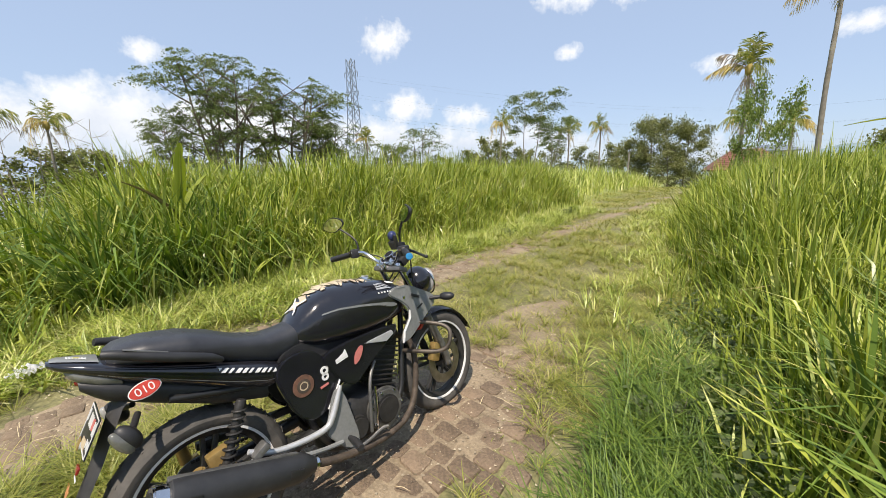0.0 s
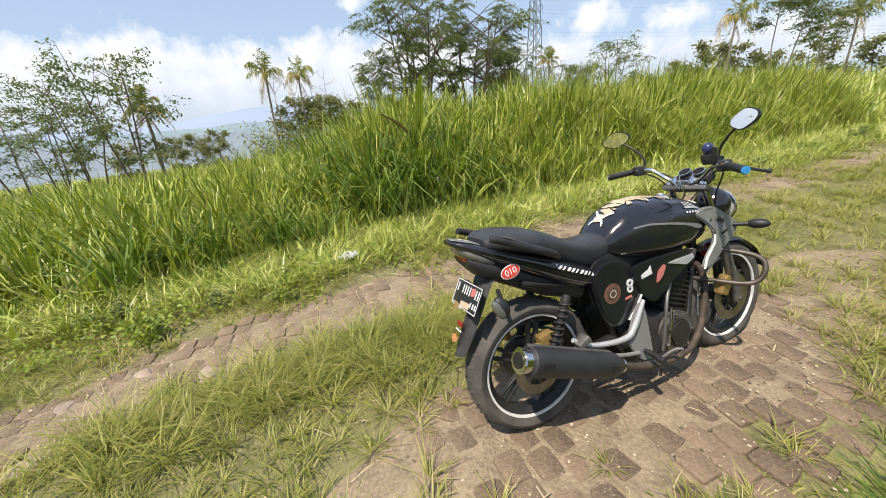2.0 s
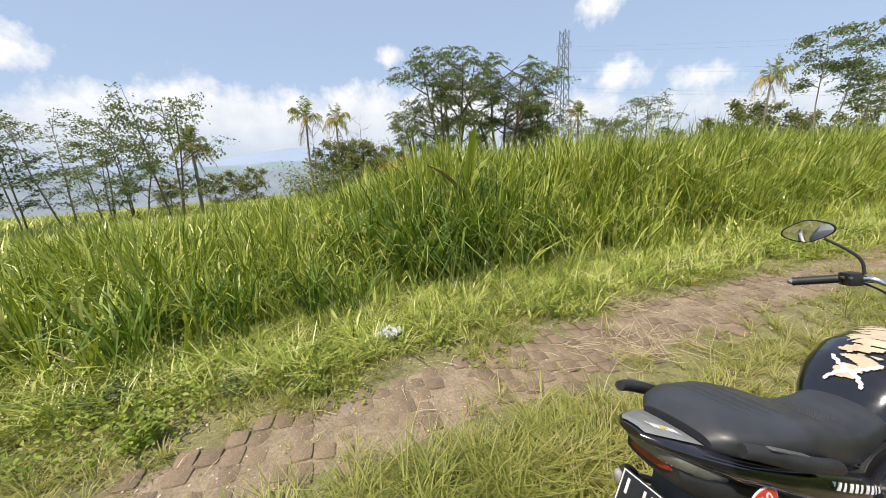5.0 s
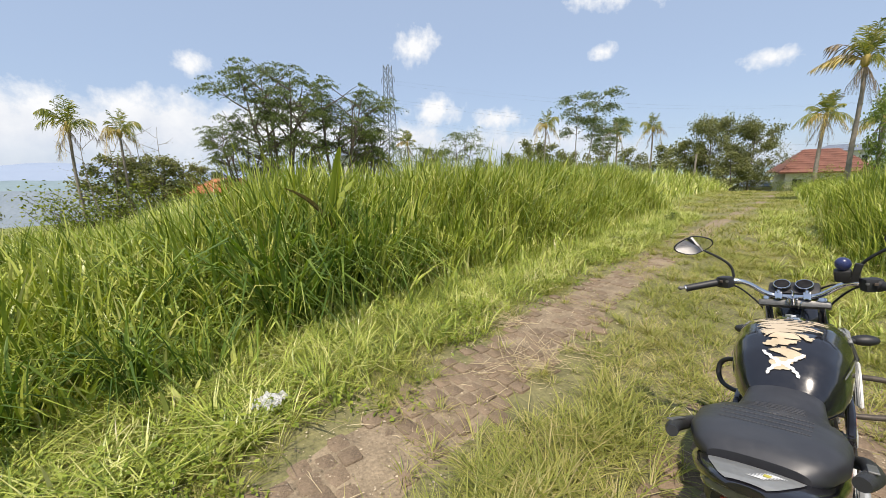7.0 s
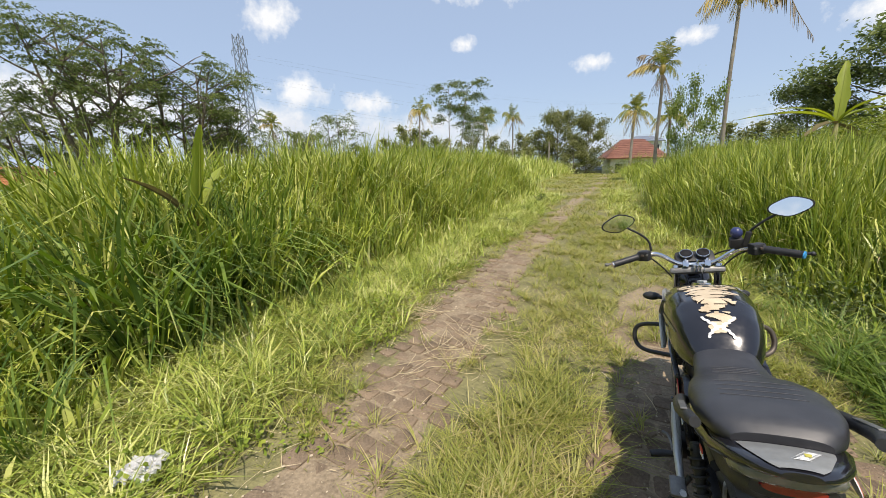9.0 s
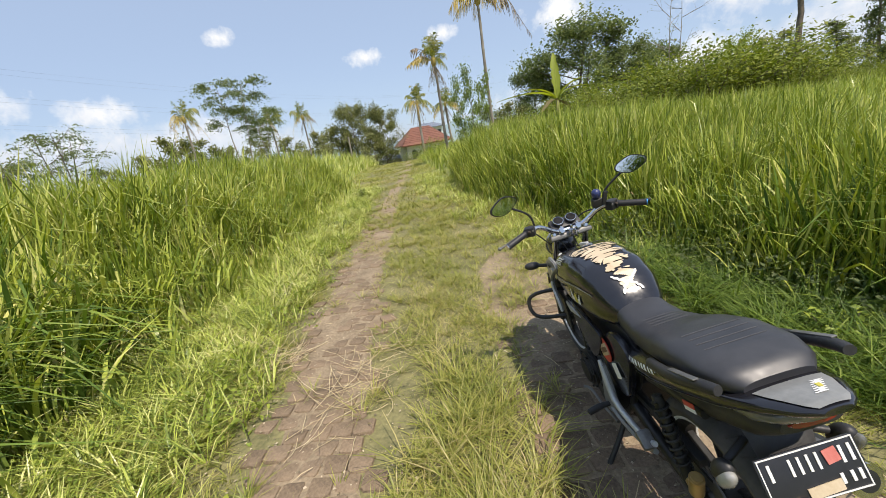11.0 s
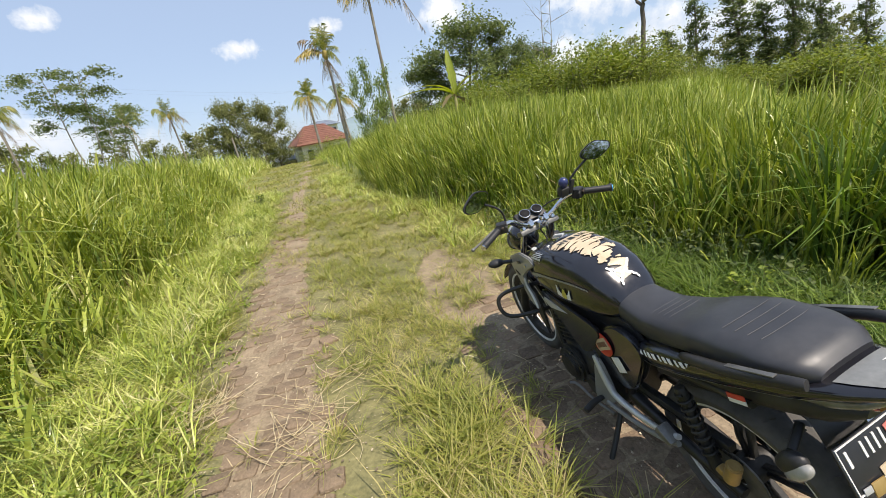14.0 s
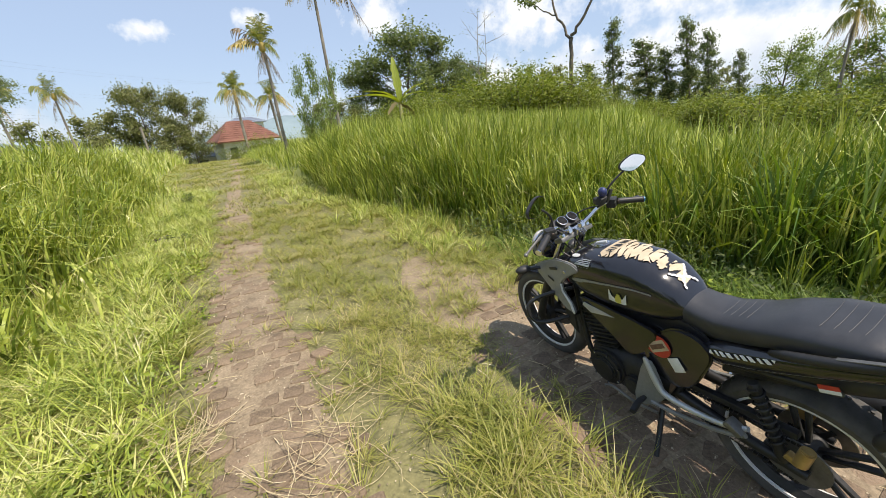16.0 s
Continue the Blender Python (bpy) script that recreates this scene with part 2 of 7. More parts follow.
M_BARK_PALE = mat("pale_bark", (0.18, 0.155, 0.12), (0.36, 0.32, 0.26), rough=0.9, scale=5, bump=0.6, bump_scale=30)
M_PALMBARK = mat("palm_bark", (0.13, 0.11, 0.085), (0.32, 0.29, 0.24), rough=0.9, scale=4, bump=0.9, bump_scale=14)
M_STEEL_GALV = mat("galvanised_steel", (0.17, 0.20, 0.26), (0.27, 0.31, 0.38), rough=0.5, scale=3, metal=0.3)
M_ROOF = mat("red_roof_tile", (0.12, 0.055, 0.04), (0.22, 0.10, 0.072), rough=0.9, scale=2, bump=0.4, vary=0.3)
M_ROOF_ORANGE = mat("orange_roof_tile", (0.42, 0.15, 0.07), (0.6, 0.26, 0.13), rough=0.85, scale=1.5, bump=0.4, vary=0.3)
M_PLASTER = mat("white_plaster", (0.55, 0.54, 0.5), (0.74, 0.73, 0.69), rough=0.85, scale=1.2, bump=0.15)
M_WINDOW = mat("dark_window_glass", (0.02, 0.025, 0.03), (0.05, 0.06, 0.07), rough=0.1, scale=1.0, spec=0.8)
# distance haze is painted into the next three base colours
M_HILL = mat("haze_tinted_hill", (0.16, 0.22, 0.25), (0.26, 0.33, 0.35), rough=1.0, scale=0.02, spec=0.0)
M_VALLEY = mat("haze_tinted_valley", (0.17, 0.21, 0.245), (0.25, 0.29, 0.325), rough=1.0, scale=0.25, spec=0.0, fine=0.6)
M_MOUNTAIN = mat("haze_tinted_mountain", (0.25, 0.31, 0.41), (0.30, 0.36, 0.46), rough=1.0, scale=0.002, spec=0.0)


# ---------------- mesh helpers ----------------
def quads_mesh(name, verts, faces, material, smooth=False):
    """A mesh from numpy arrays of points and four-cornered faces."""
    me = bpy.data.meshes.new(name)
    n, f = len(verts), len(faces)
    me.vertices.add(n)
    me.vertices.foreach_set("co", np.asarray(verts, np.float32).ravel())
    me.loops.add(4 * f)
    me.loops.foreach_set("vertex_index", np.asarray(faces, np.int32).ravel())
    me.polygons.add(f)
    me.polygons.foreach_set("loop_start", np.arange(f, dtype=np.int32) * 4)
    if smooth:
        me.polygons.foreach_set("use_smooth", np.ones(f, bool))
    me.materials.append(material)
    me.update(calc_edges=True)
    return me


def mesh_of(name, bm, material, smooth=True):
    me = bpy.data.meshes.new(name)
    bm.normal_update()
    bm.to_mesh(me)
    bm.free()
    me.materials.append(material)
    if smooth:
        me.polygons.foreach_set("use_smooth", np.ones(len(me.polygons), bool))
        me.set_sharp_from_angle(angle=radians(38))
    return me


def part(name, bm, material, parent, label="", smooth=True):
    """One mesh object under a thing or under a part, in the thing's own coordinates."""
    me = bm if isinstance(bm, bpy.types.Mesh) else mesh_of(name, bm, material, smooth)
    ob = new(name, me)
    ob.parent = parent
    if label:
        ob["label"] = label
    return ob


def thing(name, label, category, group="", kind="", m=None):
    ob = new(name)
    ob.empty_display_size = 0.1
    if m is not None:
        ob.matrix_basis = m
    return tagged(ob, label, category, group, kind)


def tube_arrays(points, radii, sides=6):
    """A tapered tube along a polyline, as points and quads."""
    P, R = np.asarray(points, float), np.asarray(radii, float)
    d = np.gradient(P, axis=0)
    d /= np.linalg.norm(d, axis=1, keepdims=True) + 1e-9
    ref = np.where(np.abs(d[:, 2:3]) > 0.9, [[1.0, 0, 0]], [[0, 0, 1.0]])
    u = np.cross(d, ref)
    u /= np.linalg.norm(u, axis=1, keepdims=True) + 1e-9
    for i in range(1, len(P)):
        w = u[i - 1] - d[i] * (u[i - 1] @ d[i])
        u[i] = w / (np.linalg.norm(w) + 1e-9)
    v = np.cross(d, u)
    a = np.linspace(0, 2 * np.pi, sides, endpoint=False)
    ring = P[:, None] + R[:, None, None] * (np.cos(a)[None, :, None] * u[:, None] + np.sin(a)[None, :, None] * v[:, None])
    n = len(P)
    i, j = np.meshgrid(np.arange(n - 1), np.arange(sides), indexing="ij")
    k = (j + 1) % sides
    f = np.stack([i * sides + j, i * sides + k, (i + 1) * sides + k, (i + 1) * sides + j], -1).reshape(-1, 4)
    return ring.reshape(-1, 3), f


class Heap:
    """Collects points and quads of many small pieces for one mesh."""

    def __init__(self):
        self.v, self.f, self.n = [], [], 0

    def put(self, v, f):
        self.v.append(v)
        self.f.append(f + self.n)
        self.n += len(v)

    def mesh(self, name, material, smooth=False):
        return quads_mesh(name, np.concatenate(self.v), np.concatenate(self.f), material, smooth)


def blades(base, height, width, facing, lean, bend, rng, steps=4, twist=0.5, tip=None):
    """Curved grass blades, one row a blade: points and quads."""
    n = len(base)
    t = np.linspace(0, 1, steps) if tip is None else np.linspace(0, 1, steps) ** 0.72
    dirv = np.stack([np.cos(facing), np.sin(facing), np.zeros(n)], -1)
    out = height[:, None] * (lean[:, None] * t + bend[:, None] * (t ** 2.2 if tip is None else 0.62 * t ** tip))
    up = height[:, None] * (t - (0.42 if tip is None else 0.6) * np.clip(bend, 0, 2)[:, None] * t ** (3 if tip is None else tip + 1.2))
    mid = base[:, None] + dirv[:, None] * out[..., None]
    mid[..., 2] += up
    side_a = facing + np.pi / 2 + rng.normal(0, twist, n)
    side = np.stack([np.cos(side_a), np.sin(side_a), np.zeros(n)], -1)
    prof = np.interp(t, [0, 0.3, 0.75, 1], [0.75, 1.0, 0.7, 0.06])
    half = width[:, None] * prof * 0.5
    pts = np.stack([mid - side[:, None] * half[..., None], mid + side[:, None] * half[..., None]], 2)
    v = pts.reshape(-1, 3)
    i = np.arange(n)[:, None] * (2 * steps) + np.arange(steps - 1)[None] * 2
    f = np.stack([i, i + 1, i + 3, i + 2], -1).reshape(-1, 4)
    return v, f


def leaves(centre, size, rng, flat=0.5, long=1.6, fold=True):
    """Small folded leaves (two quads each, sharing a midrib; one quad far off) round given places."""
    n = len(centre)
    a = rng.uniform(0, 2 * np.pi, n)
    tilt = rng.normal(0, 1 - flat, n) * 0.9
    d = np.stack([np.cos(a) * np.cos(tilt), np.sin(a) * np.cos(tilt), np.sin(tilt)], -1)
    s = np.cross(d, np.stack([rng.normal(0, 1 - flat, n), rng.normal(0, 1 - flat, n), np.ones(n)], -1))
    s /= np.linalg.norm(s, axis=1, keepdims=True) + 1e-9
    up = np.cross(s, d)
    L, W = size[:, None] * long, size[:, None] * 0.5
    p0, p3 = centre - d * L * 0.5, centre + d * L * 0.5
    m1, m2 = centre - d * L * 0.12, centre + d * L * 0.22
    l1, r1 = m1 - s * W + up * W * 0.35, m1 + s * W + up * W * 0.35
    if not fold:
        return np.stack([p0, r1, p3, l1], 1).reshape(-1, 3), np.arange(4 * n).reshape(-1, 4)
    v = np.stack([p0, l1, p3, m2, r1], 1).reshape(-1, 3)
    i = np.arange(n)[:, None] * 5
    f = np.concatenate([i + np.array([[0, 3, 2, 1]]), i + np.array([[0, 4, 2, 3]])], 1).reshape(-1, 4)
    return v, f

# ---------------- ground ----------------
RNG = np.random.default_rng(7)


def strip_x(y):
    """Middle of the bare paver strip that runs to the left of the motorcycle."""
    return np.interp(y, [-9, -4, -2.65, -2, -1, 0, 0.7, 1.5, 2.7, 4.5, 6.5, 9.7, 19, 50], [2.4, -0.1, -0.97, -1.32, -1.55, -1.65, -1.73, -1.8, -1.88, -1.92, -1.95, -2.05, -1.9, -2.8])


def left_edge(y):
    return np.interp(y, [-8, -5, -3, -2, -1, 0, 1, 2, 4, 6, 11, 20, 33, 50], [-1.6, -2.8, -2.7, -2.9, -3.2, -3.5, -3.65, -3.65, -3.6, -3.65, -3.95, -4.4, -4.9, -5.6])


def right_edge(y):
    return np.interp(y, [-8, -2, 0.4, 1.0, 1.5, 2.1, 3.3, 4.8, 6.7, 8.5, 11, 16, 21, 30, 50], [4.3, 2.9, 1.85, 1.65, 1.55, 1.45, 1.2, 0.85, 0.25, -0.1, -0.4, -0.8, -1.25, -1.7, -2.4])


def ground_z(x, y):
    """Height of the ground: flat by the motorcycle, falling away down the road and to the left."""
    x, y = np.asarray(x, float), np.asarray(y, float)
    r = np.hypot(x, y)
    z = 0.012 * np.clip(y, -10, 24) - 0.07 * np.clip(y - 26, 0, 40)
    z = z - 0.075 * np.clip(-x - 9, 0, 60) * np.clip((60 - y) / 60, 0.2, 1) - 0.02 * np.clip(-x - 2.2, 0, 20) * np.clip((3.0 - y) / 6, 0, 1) - 0.02 * np.clip(x - 30, 0, 60)
    near = np.clip((120 - r) / 60, 0, 1)
    rise_l = 0.45 * np.clip((left_edge(y) - x) / 2.2, 0, 1) * np.clip(y / 2.2, 0, 1)
    rise_r = 0.55 * np.clip((x - right_edge(y)) / 2.2, 0, 1) * np.clip((y - 2.8) / 4.5, 0, 1) * np.clip((y - 0.45 * x) / 4, 0, 1) * np.clip((26 - y) / 10, 0, 1) + 0.12 * np.clip((x - right_edge(y)) / 1.6, 0, 1) + 0.018 * np.clip(x - 3, 0, 26) * np.clip((y - 1) / 8, 0, 1) * np.clip((y - 0.6 * x) / 6, 0, 1) - 0.085 * np.clip(x - 2.6, 0, 14) * np.clip((0.8 * x - y) / 4, 0, 1)
    z = z + (rise_l + rise_r) * near
    z = z + 0.02 * np.sin(1.7 * x + 0.6 * y) * np.sin(1.1 * y - 0.5 * x) * (r < 60) * np.clip((np.abs(x) - 0.6), 0, 1)
    return z


def make_ground():
    u = np.linspace(-1, 1, 241)
    s = 2.2 * np.sinh(7.6 * u)
    X, Y = np.meshgrid(s, s + 2.0, indexing="ij")
    Z = ground_z(X, Y)
    far = np.hypot(X, Y)
    Z = np.where(far > 400, np.minimum(Z, -12), Z)
    n = len(u)
    i, j = np.meshgrid(np.arange(n - 1), np.arange(n - 1), indexing="ij")
    f = np.stack([i * n + j, (i + 1) * n + j, (i + 1) * n + j + 1, i * n + j + 1], -1).reshape(-1, 4)
    ob = new("ground", quads_mesh("ground", np.stack([X, Y, Z], -1).reshape(-1, 3), f, M_FIELD, True))
    return tagged(ob, "sloping field under rough green grass", "ground", kind="structure")


def ribbon(name, ys, mid, half, lift, material, label, category):
    """A strip laid on the ground with a ragged edge."""
    rows = []
    k = np.linspace(-1, 1, 25)
    for i, y in enumerate(ys):
        c = mid(y)
        a, b = half(y) * (1 + 0.25 * math.sin(5.1 * y) * math.sin(2.3 * y)), half(y) * (1 + 0.25 * math.sin(4.3 * y + 1) * math.sin(1.9 * y))
        x = c + np.where(k < 0, k * a, k * b)
        rows.append(np.stack([x, np.full(25, y), ground_z(x, np.full(25, y)) + lift * (1 - np.abs(k) ** 4 * 1.6)], -1))
    v = np.concatenate(rows)
    n = len(ys)
    i, j = np.meshgrid(np.arange(n - 1), np.arange(24), indexing="ij")
    f = np.stack([i * 25 + j, i * 25 + j + 1, (i + 1) * 25 + j + 1, (i + 1) * 25 + j], -1).reshape(-1, 4)
    ob = new(name, quads_mesh(name, v, f, material, True))
    return tagged(ob, label, category, kind="structure")


make_ground()
verge = ribbon("ground_verge", np.arange(-7, 36, 0.15), lambda y: float(left_edge(y) + right_edge(y)) / 2, lambda y: float(right_edge(y) - left_edge(y)) / 2 - 0.1, 0.009, M_SOIL, "bare brown soil under thin short grass", "ground")
road_left = ribbon("road_wheel_track", np.arange(-6, 50, 0.12), strip_x, lambda y: 0.36 if y < 3 else max(0.2, 0.36 - (y - 3) * 0.018), 0.018, M_DIRT, "worn brown dirt and paver wheel track in grass", "road")
road_right = ribbon("road_wheel_track", np.arange(-1.2, 3.6, 0.1), lambda y: 0.10 - 0.08 * y, lambda y: 0.66 * max(0.05, 1 - ((y - 1.0) / 2.7) ** 4), 0.015, M_DIRT, "short bare paver patch under the motorcycle", "road")

# ---------------- motorcycle: materials and shape helpers ----------------
M_DIAL = mat("dial_face", (0.01, 0.01, 0.011), (0.03, 0.03, 0.032), rough=0.85, scale=30, spec=0.05)
M_GLOSS = mat("gloss_black_paint", (0.008, 0.008, 0.011), (0.016, 0.016, 0.021), rough=0.17, scale=6, coat=0.6, spec=0.5, fine=0.4)
M_SATIN = mat("satin_black_plastic", (0.012, 0.012, 0.013), (0.03, 0.03, 0.031), rough=0.5, scale=12, bump=0.08, bump_scale=300)
M_VINYL = mat("black_vinyl", (0.022, 0.023, 0.027), (0.047, 0.049, 0.055), rough=0.44, scale=7, bump=0.05, bump_scale=420, spec=0.5)
M_RUBBER = mat("tyre_rubber", (0.035, 0.034, 0.032), (0.12, 0.11, 0.097), rough=0.85, scale=7, bump=0.15, bump_scale=120)
M_GREYPAINT = mat("grey_painted_plastic", (0.16, 0.164, 0.16), (0.255, 0.26, 0.25), rough=0.36, scale=9, coat=0.2, fine=0.5)
M_SILVER = mat("silver_paint", (0.42, 0.43, 0.43), (0.58, 0.59, 0.59), rough=0.35, scale=14, metal=0.35)
M_CAST = mat("cast_aluminium", (0.12, 0.12, 0.115), (0.27, 0.265, 0.25), rough=0.5, scale=16, metal=0.7, bump=0.2)
M_ENGINE = mat("engine_black_metal", (0.016, 0.016, 0.016), (0.05, 0.048, 0.045), rough=0.55, scale=12, metal=0.3, bump=0.2)
M_CHROME = mat("chrome", (0.6, 0.6, 0.61), (0.72, 0.72, 0.73), rough=0.12, scale=10, metal=1.0)
M_FRAME = mat("black_frame_steel", (0.01, 0.01, 0.01), (0.024, 0.024, 0.024), rough=0.42, scale=14)
M_MUFFLER = mat("matt_black_muffler", (0.02, 0.021, 0.023), (0.042, 0.043, 0.045), rough=0.48, scale=9, metal=0.2)
M_RUST = mat("rusty_pipe", (0.045, 0.035, 0.028), (0.16, 0.125, 0.095), rough=0.7, scale=18, metal=0.4, bump=0.25)
M_GOLD = mat("gold_anodised", (0.38, 0.25, 0.08), (0.55, 0.39, 0.16), rough=0.4, scale=10, metal=0.6)
M_STRIPE = mat("white_rim_tape", (0.6, 0.6, 0.58), (0.8, 0.8, 0.78), rough=0.5, scale=20)
M_WHITE = mat("white_sticker", (0.62, 0.62, 0.6), (0.8, 0.8, 0.77), rough=0.5, scale=25)
M_CREAM = mat("cream_decal", (0.42, 0.33, 0.21), (0.62, 0.52, 0.37), rough=0.45, scale=16)
M_RED = mat("red_sticker", (0.40, 0.03, 0.02), (0.58, 0.06, 0.035), rough=0.4, scale=15)
M_PINK = mat("faded_red_sticker", (0.42, 0.10, 0.08), (0.6, 0.22, 0.19), rough=0.6, scale=22)
M_BROWN = mat("brown_sticker", (0.07, 0.04, 0.03), (0.24, 0.12, 0.075), rough=0.5, scale=40)
M_ORANGE = mat("orange_sticker", (0.34, 0.10, 0.035), (0.58, 0.30, 0.12), rough=0.5, scale=30)
M_YELLOW = mat("yellow_sticker", (0.42, 0.37, 0.04), (0.62, 0.56, 0.12), rough=0.5, scale=30)
M_BLUE = mat("bright_blue_plastic", (0.03, 0.22, 0.5), (0.06, 0.33, 0.65), rough=0.4, scale=20)
M_NAVY = mat("navy_plastic", (0.015, 0.02, 0.075), (0.03, 0.04, 0.13), rough=0.3, scale=20, coat=0.3)
M_MIRROR = mat("mirror_glass", (0.86, 0.87, 0.88), (0.9, 0.9, 0.91), rough=0.0, scale=4, metal=1.0)
M_MIRROR.node_tree.nodes["Principled BSDF"].inputs["Roughness"].default_value = 0.03
for link in list(M_MIRROR.node_tree.links):
    if link.to_socket.name == "Roughness":
        M_MIRROR.node_tree.links.remove(link)
M_LENS = mat("smoked_lens", (0.07, 0.07, 0.06), (0.17, 0.17, 0.15), rough=0.12, scale=10, coat=0.6)
M_LENS_CLEAR = mat("clear_lens", (0.22, 0.22, 0.21), (0.36, 0.36, 0.345), rough=0.12, scale=14, coat=0.6)
M_TAIL_RED = mat("red_lens", (0.16, 0.015, 0.012), (0.3, 0.03, 0.02), rough=0.15, scale=10, coat=0.5)
M_DISC = mat("brake_disc_steel", (0.2, 0.18, 0.15), (0.36, 0.33, 0.29), rough=0.38, scale=22, metal=0.9)
M_PLATE = mat("black_plate", (0.012, 0.013, 0.016), (0.024, 0.025, 0.03), rough=0.4, scale=20)
M_FLAP = mat("grey_mudguard_plastic", (0.07, 0.07, 0.073), (0.13, 0.129, 0.127), rough=0.55, scale=10)
M_SEAM = mat("grey_thread", (0.045, 0.046, 0.05), (0.10, 0.10, 0.105), rough=0.6, scale=60)
M_PIPE_GREY = mat("weathered_steel_tube", (0.05, 0.043, 0.035), (0.15, 0.125, 0.10), rough=0.5, scale=20, metal=0.5)


class Loft:
    """A closed skin along y. Stations: y, middle height, half width, rise, drop, squareness, side shift."""

    def __init__(self, stations):
        self.s = np.array(stations, float)
        self.ys = self.s[:, 0]

    def params(self, y):
        return [np.interp(y, self.ys, self.s[:, k]) for k in range(1, 7)]

    def point(self, y, a, off=0.0):
        zc, hw, up, dn, p, cx = self.params(y)
        c, s = math.cos(a), math.sin(a)
        x = math.copysign(abs(c) ** (2 / p), c) * (hw + off)
        z = math.copysign(abs(s) ** (2 / p), s) * ((up if s > 0 else dn) + off)
        return Vector((cx + x, y, zc + z))

    def bm(self, ny=24, na=24, smooth_steps=True):
        bm = bmesh.new()
        rows = []
        for i in range(ny + 1):
            y = self.ys[0] + (self.ys[-1] - self.ys[0]) * i / ny
            rows.append([bm.verts.new(self.point(y, 2 * math.pi * j / na)) for j in range(na)])
        for r, q in zip(rows, rows[1:]):
            for j in range(na):
                k = (j + 1) % na
                bm.faces.new((r[j], r[k], q[k], q[j]))
        bm.faces.new(rows[0][::-1])
        bm.faces.new(rows[-1])
        bmesh.ops.recalc_face_normals(bm, faces=bm.faces)
        bmesh.ops.smooth_vert(bm, verts=[v for r in rows[1:-1] for v in r], factor=0.45, use_axis_x=True, use_axis_y=False, use_axis_z=True)
        return bm

    def decal(self, y0, y1, a0, a1, keep, off=0.0035, ny=30, na=30):
        """A thin skin over part of the surface, where keep(u, v) holds (u along y, v round the section)."""
        bm = bmesh.new()
        g = [[bm.verts.new(self.point(y0 + (y1 - y0) * i / ny, radians(a0 + (a1 - a0) * j / na), off)) for j in range(na + 1)] for i in range(ny + 1)]
        for i in range(ny):
            for j in range(na):
                if keep((i + 0.5) / ny, (j + 0.5) / na):
                    bm.faces.new((g[i][j], g[i + 1][j], g[i + 1][j + 1], g[i][j + 1]))
        bmesh.ops.delete(bm, geom=[v for v in bm.verts if not v.link_faces], context="VERTS")
        bmesh.ops.recalc_face_normals(bm, faces=bm.faces)
        return bm


def revolve(profile, x0, y0, z0, segs=48):
    """Turn a profile of (radius, x) about an axle that runs along x."""
    bm = bmesh.new()
    rows = []
    for i in range(segs):
        a = 2 * math.pi * i / segs
        rows.append([bm.verts.new((x0 + x, y0 + r * math.cos(a), z0 + r * math.sin(a))) for r, x in profile])
    n = len(profile)
    for i in range(segs):
        q, w = rows[i], rows[(i + 1) % segs]
        for j in range(n):
            k = (j + 1) % n
            bm.faces.new((q[j], q[k], w[k], w[j]))
    bmesh.ops.recalc_face_normals(bm, faces=bm.faces)
    return bm


def bm_tube(pts, r, sides=10, bm=None, radii=None, smooth=3):
    """A round bar through given points, with its corners eased."""
    P = [Vector(p) for p in pts]
    for _ in range(smooth):
        if len(P) < 3:
            break
        Q = [P[0]]
        for a, b in zip(P, P[1:]):
            Q += [a.lerp(b, 0.25), a.lerp(b, 0.75)]
        P = Q + [P[-1]]
        if len(P) > 60:
            break
    R = [r] * len(P) if radii is None else list(np.interp(np.linspace(0, 1, len(P)), np.linspace(0, 1, len(radii)), radii))
    v, f = tube_arrays([tuple(p) for p in P], R, sides)
    bm = bm or bmesh.new()
    vs = [bm.verts.new(p) for p in v]
    for q in f:
        bm.faces.new([vs[i] for i in q])
    bm.faces.new(vs[:sides][::-1])
    bm.faces.new(vs[-sides:])
    bmesh.ops.recalc_face_normals(bm, faces=bm.faces)
    return bm


def bm_box(size, m, bevel=0.004, bm=None, seg=2):
    b = bmesh.new()
    bmesh.ops.create_cube(b, size=1, matrix=Matrix.Diagonal((*size, 1)))
    if bevel:
        bmesh.ops.bevel(b, geom=list(b.edges), offset=bevel, segments=seg, affect="EDGES", profile=0.6)
    bmesh.ops.transform(b, matrix=m, verts=b.verts)
    if bm is None:
        return b
    me = bpy.data.meshes.new("tmp")
    b.to_mesh(me)
    b.free()
    bm.from_mesh(me)
    bpy.data.meshes.remove(me)
    return bm


def bm_cyl(r, depth, m, segs=20, bevel=0.003, r2=None, bm=None):
    b = bmesh.new()
    bmesh.ops.create_cone(b, segments=segs, cap_ends=True, radius1=r, radius2=r if r2 is None else r2, depth=depth)
    if bevel:
        bmesh.ops.bevel(b, geom=[e for e in b.edges if len(e.link_faces) == 2 and e.calc_face_angle() > 1.0], offset=bevel, segments=2, affect="EDGES")
    bmesh.ops.transform(b, matrix=m, verts=b.verts)
    if bm is None:
        return b
    me = bpy.data.meshes.new("tmp")
    b.to_mesh(me)
    b.free()
    bm.from_mesh(me)
    bpy.data.meshes.remove(me)
    return bm


def bm_ball(size, m, segs=20, bm=None):
    b = bm or bmesh.new()
    bmesh.ops.create_uvsphere(b, u_segments=segs, v_segments=segs // 2, radius=1, matrix=m @ Matrix.Diagonal((*size, 1)))
    return b


